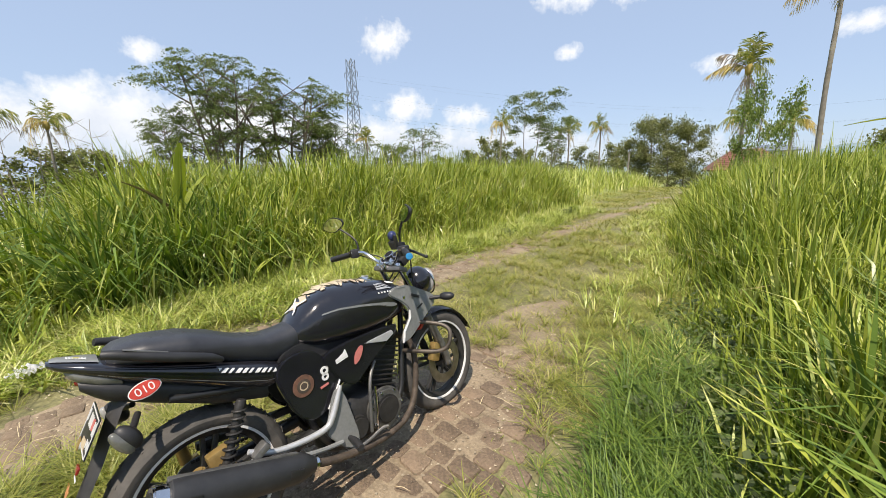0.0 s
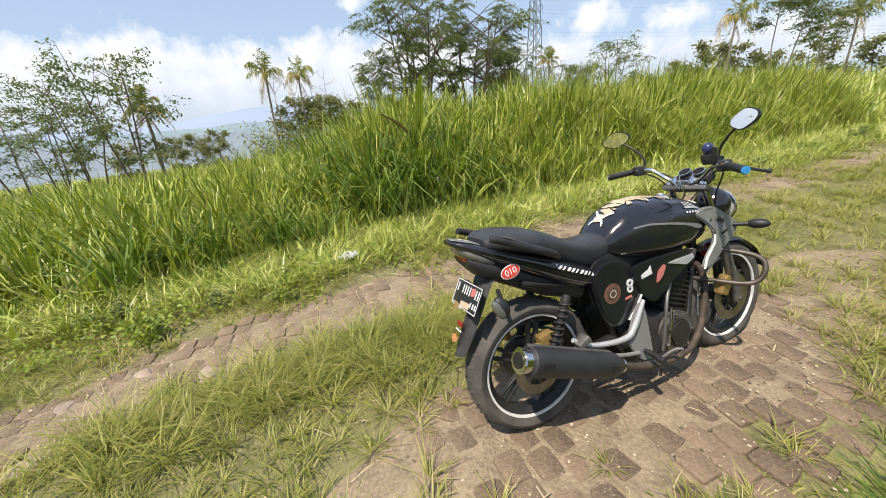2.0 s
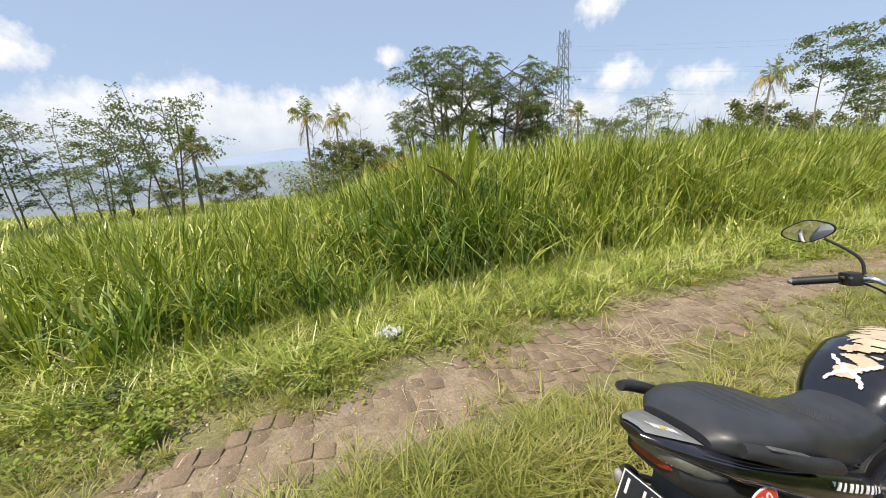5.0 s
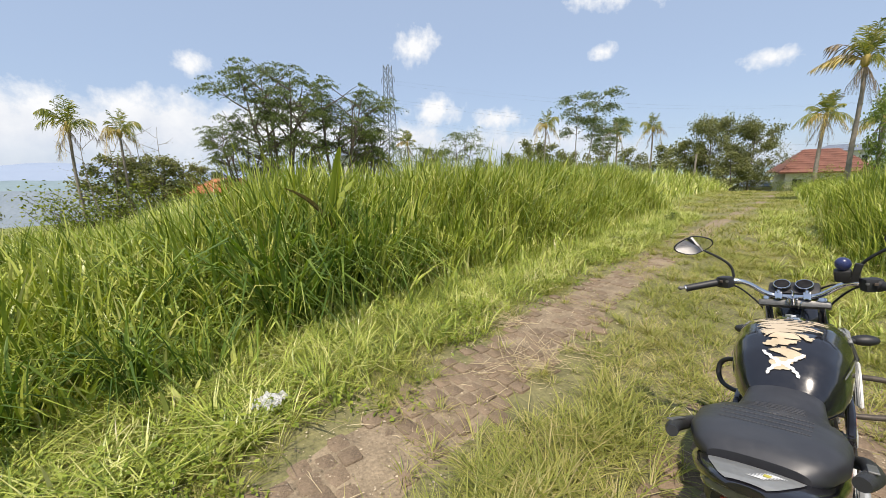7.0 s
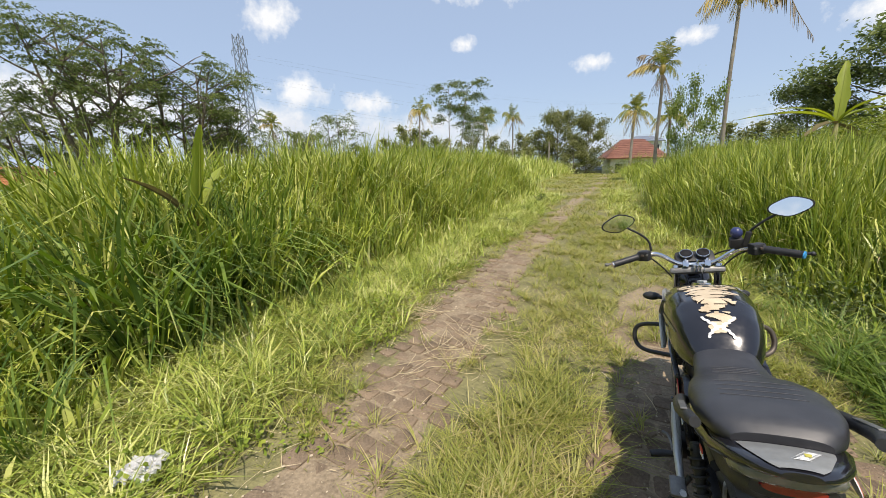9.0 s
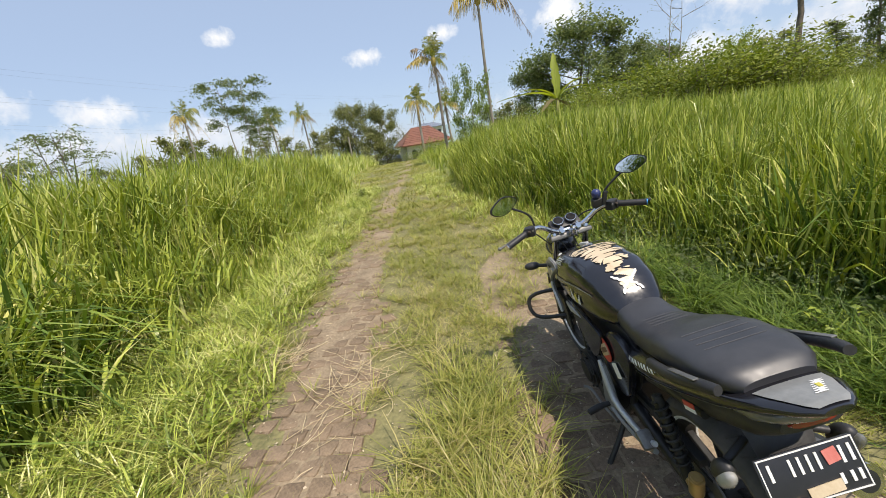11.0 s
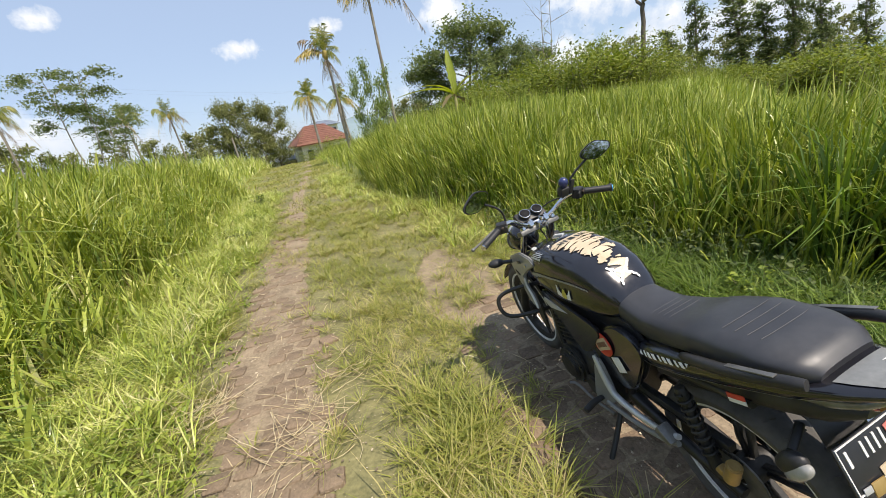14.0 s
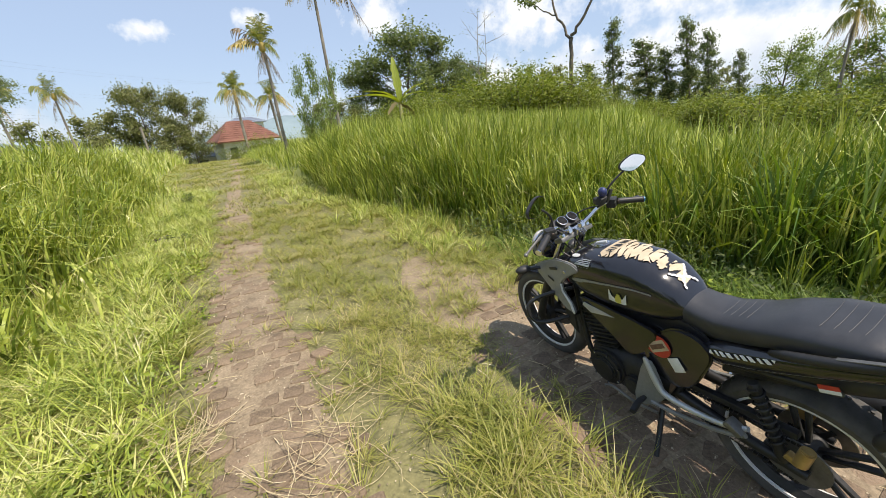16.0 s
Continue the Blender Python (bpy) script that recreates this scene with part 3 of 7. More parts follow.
def bm_plate(outline, x, thick, bevel=0.004, bulge=None):
    """A plate cut to an outline of (y, z), standing across x, with eased edges."""
    bm = bmesh.new()
    f = bm.faces.new([bm.verts.new((x, y, z)) for y, z in outline])
    r = bmesh.ops.extrude_face_region(bm, geom=[f])
    bmesh.ops.translate(bm, vec=(thick, 0, 0), verts=[v for v in r["geom"] if isinstance(v, bmesh.types.BMVert)])
    bmesh.ops.recalc_face_normals(bm, faces=bm.faces)
    if bulge:
        for v in bm.verts:
            v.co.x += bulge(v.co.y, v.co.z)
    if bevel:
        bmesh.ops.bevel(bm, geom=list(bm.edges), offset=bevel, segments=2, affect="EDGES")
    return bm


def eased(outline, rounds=2):
    """The same outline with its corners cut round."""
    for _ in range(rounds):
        outline = [p for (a, b), (c, d) in zip(outline, outline[1:] + outline[:1]) for p in ((0.8 * a + 0.2 * c, 0.8 * b + 0.2 * d), (0.2 * a + 0.8 * c, 0.2 * b + 0.8 * d))]
    return outline


def lettering(text, size, m, material, parent, name, label=""):
    """Raised characters in the built-in font."""
    cu = bpy.data.curves.new(name, "FONT")
    cu.body, cu.size, cu.extrude, cu.align_x, cu.align_y = text, size, 0.0008, "CENTER", "CENTER"
    tmp = new("lettering_source", cu)
    bpy.context.view_layer.update()
    me = bpy.data.meshes.new_from_object(tmp.evaluated_get(bpy.context.evaluated_depsgraph_get()))
    bpy.data.objects.remove(tmp)
    me.transform(m)
    me.materials.clear()
    me.materials.append(material)
    return part(name, me, material, parent, label)


# ---------------- motorcycle ----------------
FA, RA, WR = 1.305, 0.015, 0.306     # axles along y, wheel radius


def make_motorcycle():
    bike = thing("motorcycle", "black motorcycle with grey trim leaning on its side stand", "motorcycle", m=pose(0, 0, 0.012, 0, -10, 0))

    # wheels
    def wheel(name, y, half, front):
        w = thing_part(name, bike)
        h = half
        tyre = [(0.235, -h * 0.72), (0.253, -h * 0.95), (0.273, -h), (0.292, -h * 0.82), (0.303, -h * 0.45), (WR, 0), (0.303, h * 0.45), (0.292, h * 0.82), (0.273, h), (0.253, h * 0.95), (0.235, h * 0.72)]
        t = part("tyre", revolve(tyre, 0, y, WR, 64), M_RUBBER, w)
        groove = bmesh.new()
        for i in range(34):
            a = 2 * math.pi * i / 34
            for sx in (-1, 1):
                b0 = pose(0, y, WR) @ Matrix.Rotation(a, 4, "X") @ pose(sx * h * 0.44, 0, 0.3025, 0, sx * 22, 18 * sx)
                bm_box((h * 0.5, 0.010, 0.004), b0, 0, groove)
        tagged(part("tyre_tread", groove, M_RUBBER, w, smooth=False), kind="stuff")
        k = h * 0.62
        rim = [(0.203, -k * 0.5), (0.227, -k), (0.239, -k), (0.239, k), (0.227, k), (0.203, k * 0.5)]
        part("rim", revolve(rim, 0, y, WR, 64), M_ENGINE, w, "black alloy rim")
        for sx in (-1, 1):
            tape = [(0.2305, sx * (k + 0.010)), (0.2405, sx * (k + 0.012)), (0.2405, sx * (k + 0.002)), (0.2305, sx * (k + 0.002))]
            part("rim_tape", revolve(tape, 0, y, WR, 72), M_STRIPE, w, "white reflective rim tape")
        for i in range(5):
            bm = bmesh.new()
            a = 2 * math.pi * i / 5 + (0.4 if front else 0.1)
            for d, wd in ((-0.09, 0.016), (0.09, 0.016)):
                pts = [Vector((0, 0.038 * math.cos(a + d * 3), 0.038 * math.sin(a + d * 3))), Vector((0, 0.208 * math.cos(a + d * 1.3), 0.208 * math.sin(a + d * 1.3)))]
                mid, dirv = (pts[0] + pts[1]) / 2, pts[1] - pts[0]
                bm_box((0.026, dirv.length, wd), Matrix.Translation((0, y + mid.y, WR + mid.z)) @ Matrix.Rotation(math.atan2(dirv.z, dirv.y), 4, "X"), 0.004, bm, 1)
            part("spoke", bm, M_ENGINE, w)
        part("hub", bm_cyl(0.048, 0.11, pose(0, y, WR, 0, 90, 0), 28, 0.006), M_ENGINE, w)
        part("axle", bm_cyl(0.011, 0.23, pose(0, y, WR, 0, 90, 0), 12, 0.002), M_CAST, w)
        return w

    def thing_part(name, parent):
        ob = new(name)
        ob.parent = parent
        ob.empty_display_size = 0.05
        return ob

    fw = wheel("front_wheel", FA, 0.047, True)
    rw = wheel("rear_wheel", RA, 0.066, False)

    def disc(parent, x, y, r):
        d = [(r * 0.62, x - 0.0025), (r, x - 0.0025), (r, x + 0.0025), (r * 0.62, x + 0.0025)]
        part("brake_disc", revolve(d, 0, y, WR, 48), M_DISC, parent, "worn steel brake disc")
        for i in range(6):
            a = i * math.pi / 3
            part("disc_arm", bm_box((0.006, r * 0.66, 0.02), pose(x - 0.004, y, WR) @ Matrix.Rotation(a, 4, "X") @ pose(0, r * 0.38, 0), 0.002), M_ENGINE, parent)

    disc(fw, 0.062, FA, 0.135)
    disc(rw, 0.074, RA, 0.115)
    part("sprocket", revolve([(0.03, -0.078), (0.098, -0.078), (0.098, -0.072), (0.03, -0.072)], 0, RA, WR, 40), M_CAST, rw)
    part("brake_caliper", bm_box((0.05, 0.06, 0.11), pose(0.075, FA - 0.085, WR + 0.09, -24, 0, 0), 0.012), M_GOLD, bike, "gold front brake caliper")
    part("brake_caliper", bm_box((0.045, 0.075, 0.10), pose(0.085, RA + 0.045, WR + 0.115, 12, 0, 0), 0.012), M_GOLD, bike, "gold rear brake caliper")

    # front fork and steering
    top = Vector((0, 1.055, 0.93))
    for sx in (-1, 1):
        x = sx * 0.088
        part("fork_tube", bm_tube([(x, 1.20, 0.60), (x, 1.04, 0.955)], 0.0165, 14), M_CHROME, bike, "chrome fork tube")
        part("fork_leg", bm_tube([(x, FA, WR - 0.02), (x, FA - 0.005, WR + 0.05), (x, 1.185, 0.635)], 0.024, 14, radii=[0.018, 0.024, 0.025, 0.027]), M_CAST if sx > 0 else M_ENGINE, bike)
        part("front_signal", bm_ball((0.028, 0.048, 0.024), pose(sx * 0.205, 1.26, 0.735, 0, 0, sx * -70)), M_SATIN, bike, "smoked front turn signal")
        part("signal_stalk", bm_tube([(sx * 0.10, 1.18, 0.735), (sx * 0.185, 1.25, 0.735)], 0.011, 10), M_SATIN, bike)
    part("lower_yoke", bm_box((0.23, 0.06, 0.035), pose(0, 1.115, 0.775, -24, 0, 0), 0.01), M_ENGINE, bike)
    part("upper_yoke", bm_box((0.23, 0.065, 0.028), pose(0, 1.045, 0.94, -24, 0, 0), 0.01), M_CAST, bike)
    arc = bmesh.new()
    rows = []
    for i in range(25):
        a = radians(18 + 118 * i / 24)
        rows.append([arc.verts.new((x, FA + (0.335 - abs(x) * abs(x) * 6) * math.cos(a), WR + (0.335 - abs(x) * abs(x) * 6) * math.sin(a))) for x in np.linspace(-0.058, 0.058, 9)])
    for r, q in zip(rows, rows[1:]):
        for j in range(8):
            arc.faces.new((r[j], r[j + 1], q[j + 1], q[j]))
    bmesh.ops.solidify(arc, geom=list(arc.faces), thickness=0.004)
    part("front_mudguard", arc, M_GLOSS, bike, "glossy black front mudguard")
    hl = part("headlight", bm_ball((0.085, 0.082, 0.088), pose(0, 1.235, 0.83, -12, 0, 0), 28), M_GLOSS, bike, "round black headlight shell")
    lens = bm_ball((0.078, 0.022, 0.080), pose(0, 1.302, 0.815, -12, 0, 0), 28)
    part("headlight_lens", lens, M_LENS_CLEAR, hl, "clear headlight glass")
    part("headlight_ring", bm_tube([(0.082 * math.cos(a), 1.297 - 0.017 * math.sin(a), 0.815 + 0.083 * math.sin(a)) for a in np.linspace(0, 2 * math.pi, 33)], 0.0055, 8, smooth=0), M_CHROME, hl)

    # dials
    dash = part("instrument_panel", bm_box((0.17, 0.075, 0.05), pose(0, 1.105, 0.985, 32, 0, 0), 0.016), M_SATIN, bike)
    for x in (-0.036, 0.036):
        part("dial_case", bm_cyl(0.029, 0.05, pose(x, 1.095, 1.0, 32, 0, 0), 28, 0.006), M_SATIN, dash)
        part("dial_glass", bm_cyl(0.0245, 0.004, pose(x, 1.08, 1.024, 32, 0, 0), 28, 0.001), M_DIAL, dash, "dark round dial glass")
        part("dial_ring", bm_tube([(x + 0.027 * math.cos(a), 1.0805 + 0.0229 * math.sin(a), 1.0225 + 0.0143 * math.sin(a)) for a in np.linspace(0, 2 * math.pi, 25)], 0.003, 6, smooth=0), M_CHROME, dash)
    for sx in (-1, 1):
        part("bar_clamp", bm_box((0.026, 0.042, 0.034), pose(sx * 0.045, 1.035, 0.978, -24, 0, 0), 0.006), M_CHROME, bike, "chrome handlebar clamp")
        part("clamp_bolt", bm_cyl(0.007, 0.014, pose(sx * 0.045, 1.026, 1.0, -24, 0, 0), 10, 0.002), M_CHROME, bike)
        part("fork_cap", bm_cyl(0.017, 0.016, pose(sx * 0.088, 1.036, 0.966, -24, 0, 0), 16, 0.003), M_CHROME, bike)
    part("ignition_lock", bm_cyl(0.016, 0.035, pose(0, 1.01, 0.965, 10, 0, 0), 16, 0.003), M_CHROME, bike)
    keys = bm_box((0.004, 0.02, 0.03), pose(0.0, 1.0, 0.995, 10, 0, 20), 0.001)
    for dx, dz in ((0.012, -0.02), (-0.012, -0.025), (0.022, -0.035)):
        bm_box((0.004, 0.012, 0.035), pose(dx, 0.99, 0.985 + dz, 20, dx * 900, 0), 0.001, keys, 1)
    part("key_bunch", keys, M_CHROME, bike, "bunch of shiny keys")

    # handlebar
    bar = part("handlebar", bm_tube([(-0.21, 0.985, 1.055), (-0.155, 1.0, 1.05), (-0.085, 1.03, 0.985), (-0.03, 1.035, 0.975), (0.03, 1.035, 0.975), (0.085, 1.03, 0.985), (0.155, 1.0, 1.05), (0.21, 0.985, 1.055)], 0.011, 12), M_CHROME, bike, "chrome raised handlebar")
    for sx, end in ((-1, Vector((-0.365, 0.905, 1.03))), (1, Vector((0.355, 0.89, 1.032)))):
        a = Vector((sx * 0.205, 0.987, 1.056))
        part("bar_end", bm_tube([a, a.lerp(end, 0.35)], 0.011, 12), M_CHROME, bike)
        g0, g1 = a.lerp(end, 0.26), end
        grip = bm_tube([g0.lerp(g1, t) for t in np.linspace(0, 1, 22)], 0.0165, 14, radii=[0.0215, 0.0155] + [0.017, 0.0155] * 9 + [0.0165, 0.018], smooth=0)
        part("grip", grip, M_SATIN, bike, "ribbed black rubber grip")
        part("grip_cap", bm_cyl(0.017, 0.010, Matrix.Translation(g1) @ (g1 - g0).to_track_quat("Z", "Y").to_matrix().to_4x4(), 18, 0.003), M_BLUE if sx > 0 else M_CHROME, bike, "bright blue bar end" if sx > 0 else "")
        part("switch_box", bm_box((0.055, 0.05, 0.052), pose(sx * 0.222, 0.975, 1.05, 0, 0, sx * 24), 0.012), M_SATIN, bike)
        for k in range(2):
            part("switch_button", bm_box((0.012, 0.008, 0.01), pose(sx * (0.212 + 0.02 * k), 0.948 - 0.004 * k, 1.058, 0, 0, sx * 24), 0.002), M_RUST if k else M_CAST, bike)
        lv = bm_tube([(sx * 0.235, 1.005, 1.045), (sx * 0.27, 1.0, 1.04), (sx * 0.36, 0.975, 1.02), (sx * 0.40, 0.955, 1.018)], 0.006, 8, radii=[0.009, 0.007, 0.006, 0.0075])
        bm_ball((0.010, 0.010, 0.010), pose(sx * 0.402, 0.954, 1.018), 10, lv)
        part("brake_lever" if sx > 0 else "clutch_lever", lv, M_SATIN if sx > 0 else M_CAST, bike)
        # mirror
        mr = thing_part("mirror", bike)
        part("mirror_stalk", bm_tube([(sx * 0.19, 0.985, 1.07), (sx * 0.195, 0.985, 1.125), (sx * 0.235, 0.965, 1.168), (sx * 0.285, 0.945, 1.205)], 0.0055, 8), M_SATIN, mr)
        ms = 0.88 if sx > 0 else 0.95
        face = pose(sx * 0.325, 0.925, 1.235, 80 if sx > 0 else 95, 0, -22 if sx > 0 else 19)
        shape = [(0.076 * math.cos(t) * (1 + 0.10 * math.cos(2 * t)), 0.046 * math.sin(t) * (1 + 0.05 * math.cos(4 * t)) + 0.008 * math.cos(t) * sx) for t in np.linspace(0, 2 * math.pi, 26, endpoint=False)]
        shell = bmesh.new()
        rings = []
        for dz, sc in ((0.0, 1.0), (-0.008, 1.0), (-0.018, 0.85), (-0.024, 0.5)):
            rings.append([shell.verts.new((sx * u * sc * ms, v * sc * ms, dz)) for u, v in shape])
        for r, q in zip(rings, rings[1:]):
            for j in range(26):
                shell.faces.new((r[j], r[(j + 1) % 26], q[(j + 1) % 26], q[j]))
        shell.faces.new(rings[0])
        shell.faces.new(rings[-1])
        bmesh.ops.recalc_face_normals(shell, faces=shell.faces)
        bmesh.ops.transform(shell, matrix=face, verts=shell.verts)
        part("mirror_shell", shell, M_SATIN, mr)
        gl = bmesh.new()
        gl.faces.new([gl.verts.new((sx * u * 0.92 * ms, v * 0.91 * ms, 0.0025)) for u, v in shape])
        bmesh.ops.recalc_face_normals(gl, faces=gl.faces)
        bmesh.ops.transform(gl, matrix=face, verts=gl.verts)
        part("mirror_glass", gl, M_MIRROR, mr, "reflecting mirror glass", smooth=False)
    part("fluid_reservoir", bm_box((0.055, 0.045, 0.035), pose(0.165, 1.005, 1.075, 0, 0, -24), 0.008), M_SATIN, bike)
    clamp = part("phone_clamp", bm_box((0.05, 0.035, 0.05), pose(0.15, 0.98, 1.085, 20, 0, 0), 0.01), M_SATIN, bike)
    part("ball_joint", bm_ball((0.024, 0.024, 0.026), pose(0.152, 0.972, 1.132), 18), M_NAVY, clamp, "navy blue ball joint")
    part("clamp_arm", bm_box((0.022, 0.012, 0.075), pose(0.186, 0.962, 1.10, 12, 14, 0), 0.005), M_SATIN, clamp)
    for pts in ([(0.2, 1.0, 1.04), (0.16, 1.07, 1.0), (0.09, 1.12, 0.9), (0.075, 1.14, 0.70), (0.08, 1.26, 0.42)], [(-0.2, 1.0, 1.04), (-0.15, 1.09, 1.02), (-0.05, 1.14, 0.93), (-0.03, 1.0, 0.84)], [(0.2, 1.0, 1.035), (0.12, 1.09, 1.03), (0.03, 1.14, 0.95), (0.02, 0.98, 0.84)], [(-0.21, 0.99, 1.04), (-0.17, 1.08, 0.99), (-0.09, 1.1, 0.88), (-0.05, 0.95, 0.8)]):
        part("cable", bm_tube(pts, 0.004, 6), M_SATIN, bike)

    # tank
    tank = Loft([(0.405, 0.775, 0.085, 0.045, 0.05, 2.6, 0), (0.44, 0.78, 0.110, 0.080, 0.075, 2.8, 0), (0.51, 0.787, 0.137, 0.127, 0.098, 3.0, 0), (0.60, 0.79, 0.154, 0.155, 0.112, 3.1, 0), (0.74, 0.79, 0.165, 0.157, 0.120, 3.1, 0), (0.88, 0.79, 0.162, 0.132, 0.115, 3.1, 0), (0.97, 0.785, 0.146, 0.108, 0.095, 2.9, 0), (1.02, 0.775, 0.116, 0.078, 0.07, 2.5, 0), (1.04, 0.77, 0.08, 0.04, 0.05, 2.2, 0)])
    tk = part("tank", tank.bm(40, 40), M_GLOSS, bike, "glossy black fuel tank with cream decal")
    cap = part("tank_cap", bm_cyl(0.042, 0.016, pose(0, 0.868, 0.926, -12, 0, 0), 32, 0.005), M_CHROME, tk, "round chrome filler cap")
    part("cap_lock", bm_box((0.018, 0.05, 0.008), pose(0, 0.868, 0.938, -12, 0, 25), 0.003), M_SILVER, tk)

    def torn(u, v):
        k = int(u * 8.99)
        edge = (0.20, 0.24, 0.17, 0.30, 0.22, 0.36, 0.26, 0.42, 0.44)[k]
        shift = (0.02, -0.06, 0.05, -0.03, 0.07, -0.05, 0.03, 0.0, 0.0)[k]
        f = u * 9 - k
        slash = 0.10 * (f - 0.5) * (1 if k % 2 else -1)
        fray = 0.05 * math.sin(61 * u + 17 * v) + 0.04 * math.sin(113 * u - 29 * v)
        streak = math.sin(52 * u + 14 * abs(v - 0.5) + 3 * math.sin(9 * u)) > 0.86 and abs(v - 0.5) > 0.07 + 0.06 * math.sin(23 * u)
        return abs(v - 0.5 - shift - slash) < edge * (0.72 + 0.4 * math.sin(f * math.pi)) * (0.42 + 0.72 * u) + fray * 0.6 and not streak and not (f < 0.13 and v < 0.5 and k > 1)
    part("tank_decal", tank.decal(0.45, 0.81, 60, 120, torn, 0.004, 130, 100), M_CREAM, tk, "torn cream and black decal")

    part("decal_mark", tank.decal(0.755, 0.79, 76, 104, lambda u, v: int(v * 13) % 2 == 0, 0.0055, 4, 52), M_SATIN, tk)
    cross = lambda u, v: abs(abs(u - 0.5) - abs(v - 0.5)) < 0.085 + 0.03 * math.sin(40 * u)
    part("decal_mark", tank.decal(0.435, 0.505, 76, 104, cross, 0.0055, 60, 60), M_WHITE, tk, "pale crossed strokes")
    for a0, a1 in ((20, 48), (160, 132)):
        # feathered wing badge and its line of lettering as plain bars
        part("wing_badge", tank.decal(0.82, 0.93, a0, a1, lambda u, v: (v > 0.30) and (u + v * 0.55 < 1.05) and (int((u * 0.8 + v) * 9) % 2 == 0 or v < 0.45), 0.0045, 40, 40), M_SILVER, tk, "silver feathered wing badge")
        part("maker_mark_bar", tank.decal(0.82, 0.915, a0 * 0.82 + (16 if a0 > 90 else 0) - (0 if a0 < 90 else -8), a0 + (4 if a0 < 90 else -4), lambda u, v: int(u * 9.99) % 2 == 0 and 0.25 < v < 0.75, 0.0045, 40, 12), M_WHITE, tk)
        part("small_sticker", tank.decal(0.90, 0.965, a1, a1 + (12 if a0 < 90 else -12), lambda u, v: (u - .5) ** 2 + (v - .5) ** 2 < 0.22, 0.0045, 20, 16), M_WHITE, tk)
    part("winged_sticker", tank.decal(0.62, 0.705, 194, 176, lambda u, v: abs(v - 0.42 - 0.9 * (u - 0.5) ** 2) < 0.16 + 0.25 * abs(u - 0.5), 0.0045, 40, 24), M_WHITE, tk, "small white winged sticker")
    part("sticker_centre", tank.decal(0.64, 0.675, 190, 178, lambda u, v: (u - .5) ** 2 + (v - .5) ** 2 < 0.2, 0.006, 14, 12), M_YELLOW, tk)
    for a0, a1 in ((-6, 24), (186, 156)):
        part("pinstripe", tank.decal(0.52, 0.93, a0, a1, lambda u, v: abs(v * 30 - 6 - 15 + 17 * u) < 1.3, 0.003, 60, 48), M_GREYPAINT, tk)

    # knee covers below the tank, side covers, shrouds
    for sx in (-1, 1):
        bul = lambda y, z: sx * (0.02 * math.sin(max(0, min(1, (y - 0.3) / 0.65)) * math.pi))
        part("tank_skirt", bm_plate(eased([(0.47, 0.67), (0.60, 0.69), (0.78, 0.69), (0.93, 0.675), (0.90, 0.62), (0.84, 0.60), (0.72, 0.545), (0.62, 0.47), (0.55, 0.52)]), sx * 0.118, sx * 0.020, 0.005, bul), M_GLOSS, bike)
        part("skirt_trim", bm_plate([(0.69, 0.648), (0.87, 0.658), (0.88, 0.638), (0.83, 0.612)], sx * 0.150, sx * 0.006, 0.002), M_SILVER, bike, "silver wedge trim")
        part("side_cover", bm_plate(eased([(0.27, 0.665), (0.34, 0.72), (0.44, 0.72), (0.53, 0.62), (0.57, 0.54), (0.50, 0.42), (0.40, 0.40), (0.33, 0.47)]), sx * 0.105, sx * 0.028, 0.008, lambda y, z: sx * 0.012 * math.sin((z - 0.40) / 0.32 * math.pi)), M_GLOSS, bike, "black triangular side cover")
        # forward shroud: blade that sweeps from the steering head down beside the engine
        lean_in = lambda y, z: -sx * (0.055 * max(0, (y - 0.98) / 0.25) + 0.016 * max(0, (z - 0.74) / 0.1))
        sh = part("tank_shroud", bm_plate(eased([(0.868, 0.842), (0.93, 0.868), (1.03, 0.858), (1.13, 0.808), (1.245, 0.748), (1.24, 0.695), (1.14, 0.655), (1.05, 0.612), (0.97, 0.578), (0.905, 0.568), (0.93, 0.63), (0.985, 0.69), (0.99, 0.735), (0.95, 0.785)]), sx * 0.162, sx * 0.018, 0.006, lean_in), M_GREYPAINT, bike, "grey blade-shaped tank shroud")
        part("shroud_edge", bm_plate([(0.912, 0.572), (0.928, 0.630), (0.982, 0.690), (0.988, 0.73), (0.997, 0.73), (0.994, 0.685), (0.941, 0.625), (0.925, 0.575)], sx * 0.174, sx * 0.010, 0.003, lean_in), M_STRIPE, sh, "white edge stripe")
        part("shroud_slot", bm_box((0.004, 0.045, 0.010), pose(sx * 0.164, 1.08, 0.725, 24, 0, 0), 0.001), M_SATIN, sh)
        part("shroud_mark_bar", bm_box((0.003, 0.075, 0.016), pose(sx * 0.150, 1.07, 0.785, -22, 0, sx * 11), 0.001), M_SATIN, sh)
        part("shroud_bolt", bm_cyl(0.009, 0.012, pose(sx * 0.160, 0.975, 0.80, 0, 90, 0), 14, 0.002), M_CHROME, sh)
        part("frame_cover", bm_plate(eased([(0.28, 0.66), (0.36, 0.745), (0.60, 0.73), (0.90, 0.715), (0.86, 0.62), (0.62, 0.50), (0.42, 0.42), (0.34, 0.47)]), sx * 0.085, sx * 0.012, 0.003), M_SATIN, bike)
    # stickers on the side covers
    part("white_sticker", bm_box((0.002, 0.062, 0.05), pose(0.156, 0.565, 0.640, 12, -4, -4), 0.0005), M_WHITE, bike, "square white sticker")
    part("faded_sticker", bm_plate(eased([(0.625, 0.565), (0.665, 0.59), (0.69, 0.64), (0.67, 0.65), (0.635, 0.62)], 1), 0.157, 0.002, 0), M_PINK, bike, "faded red torn sticker")
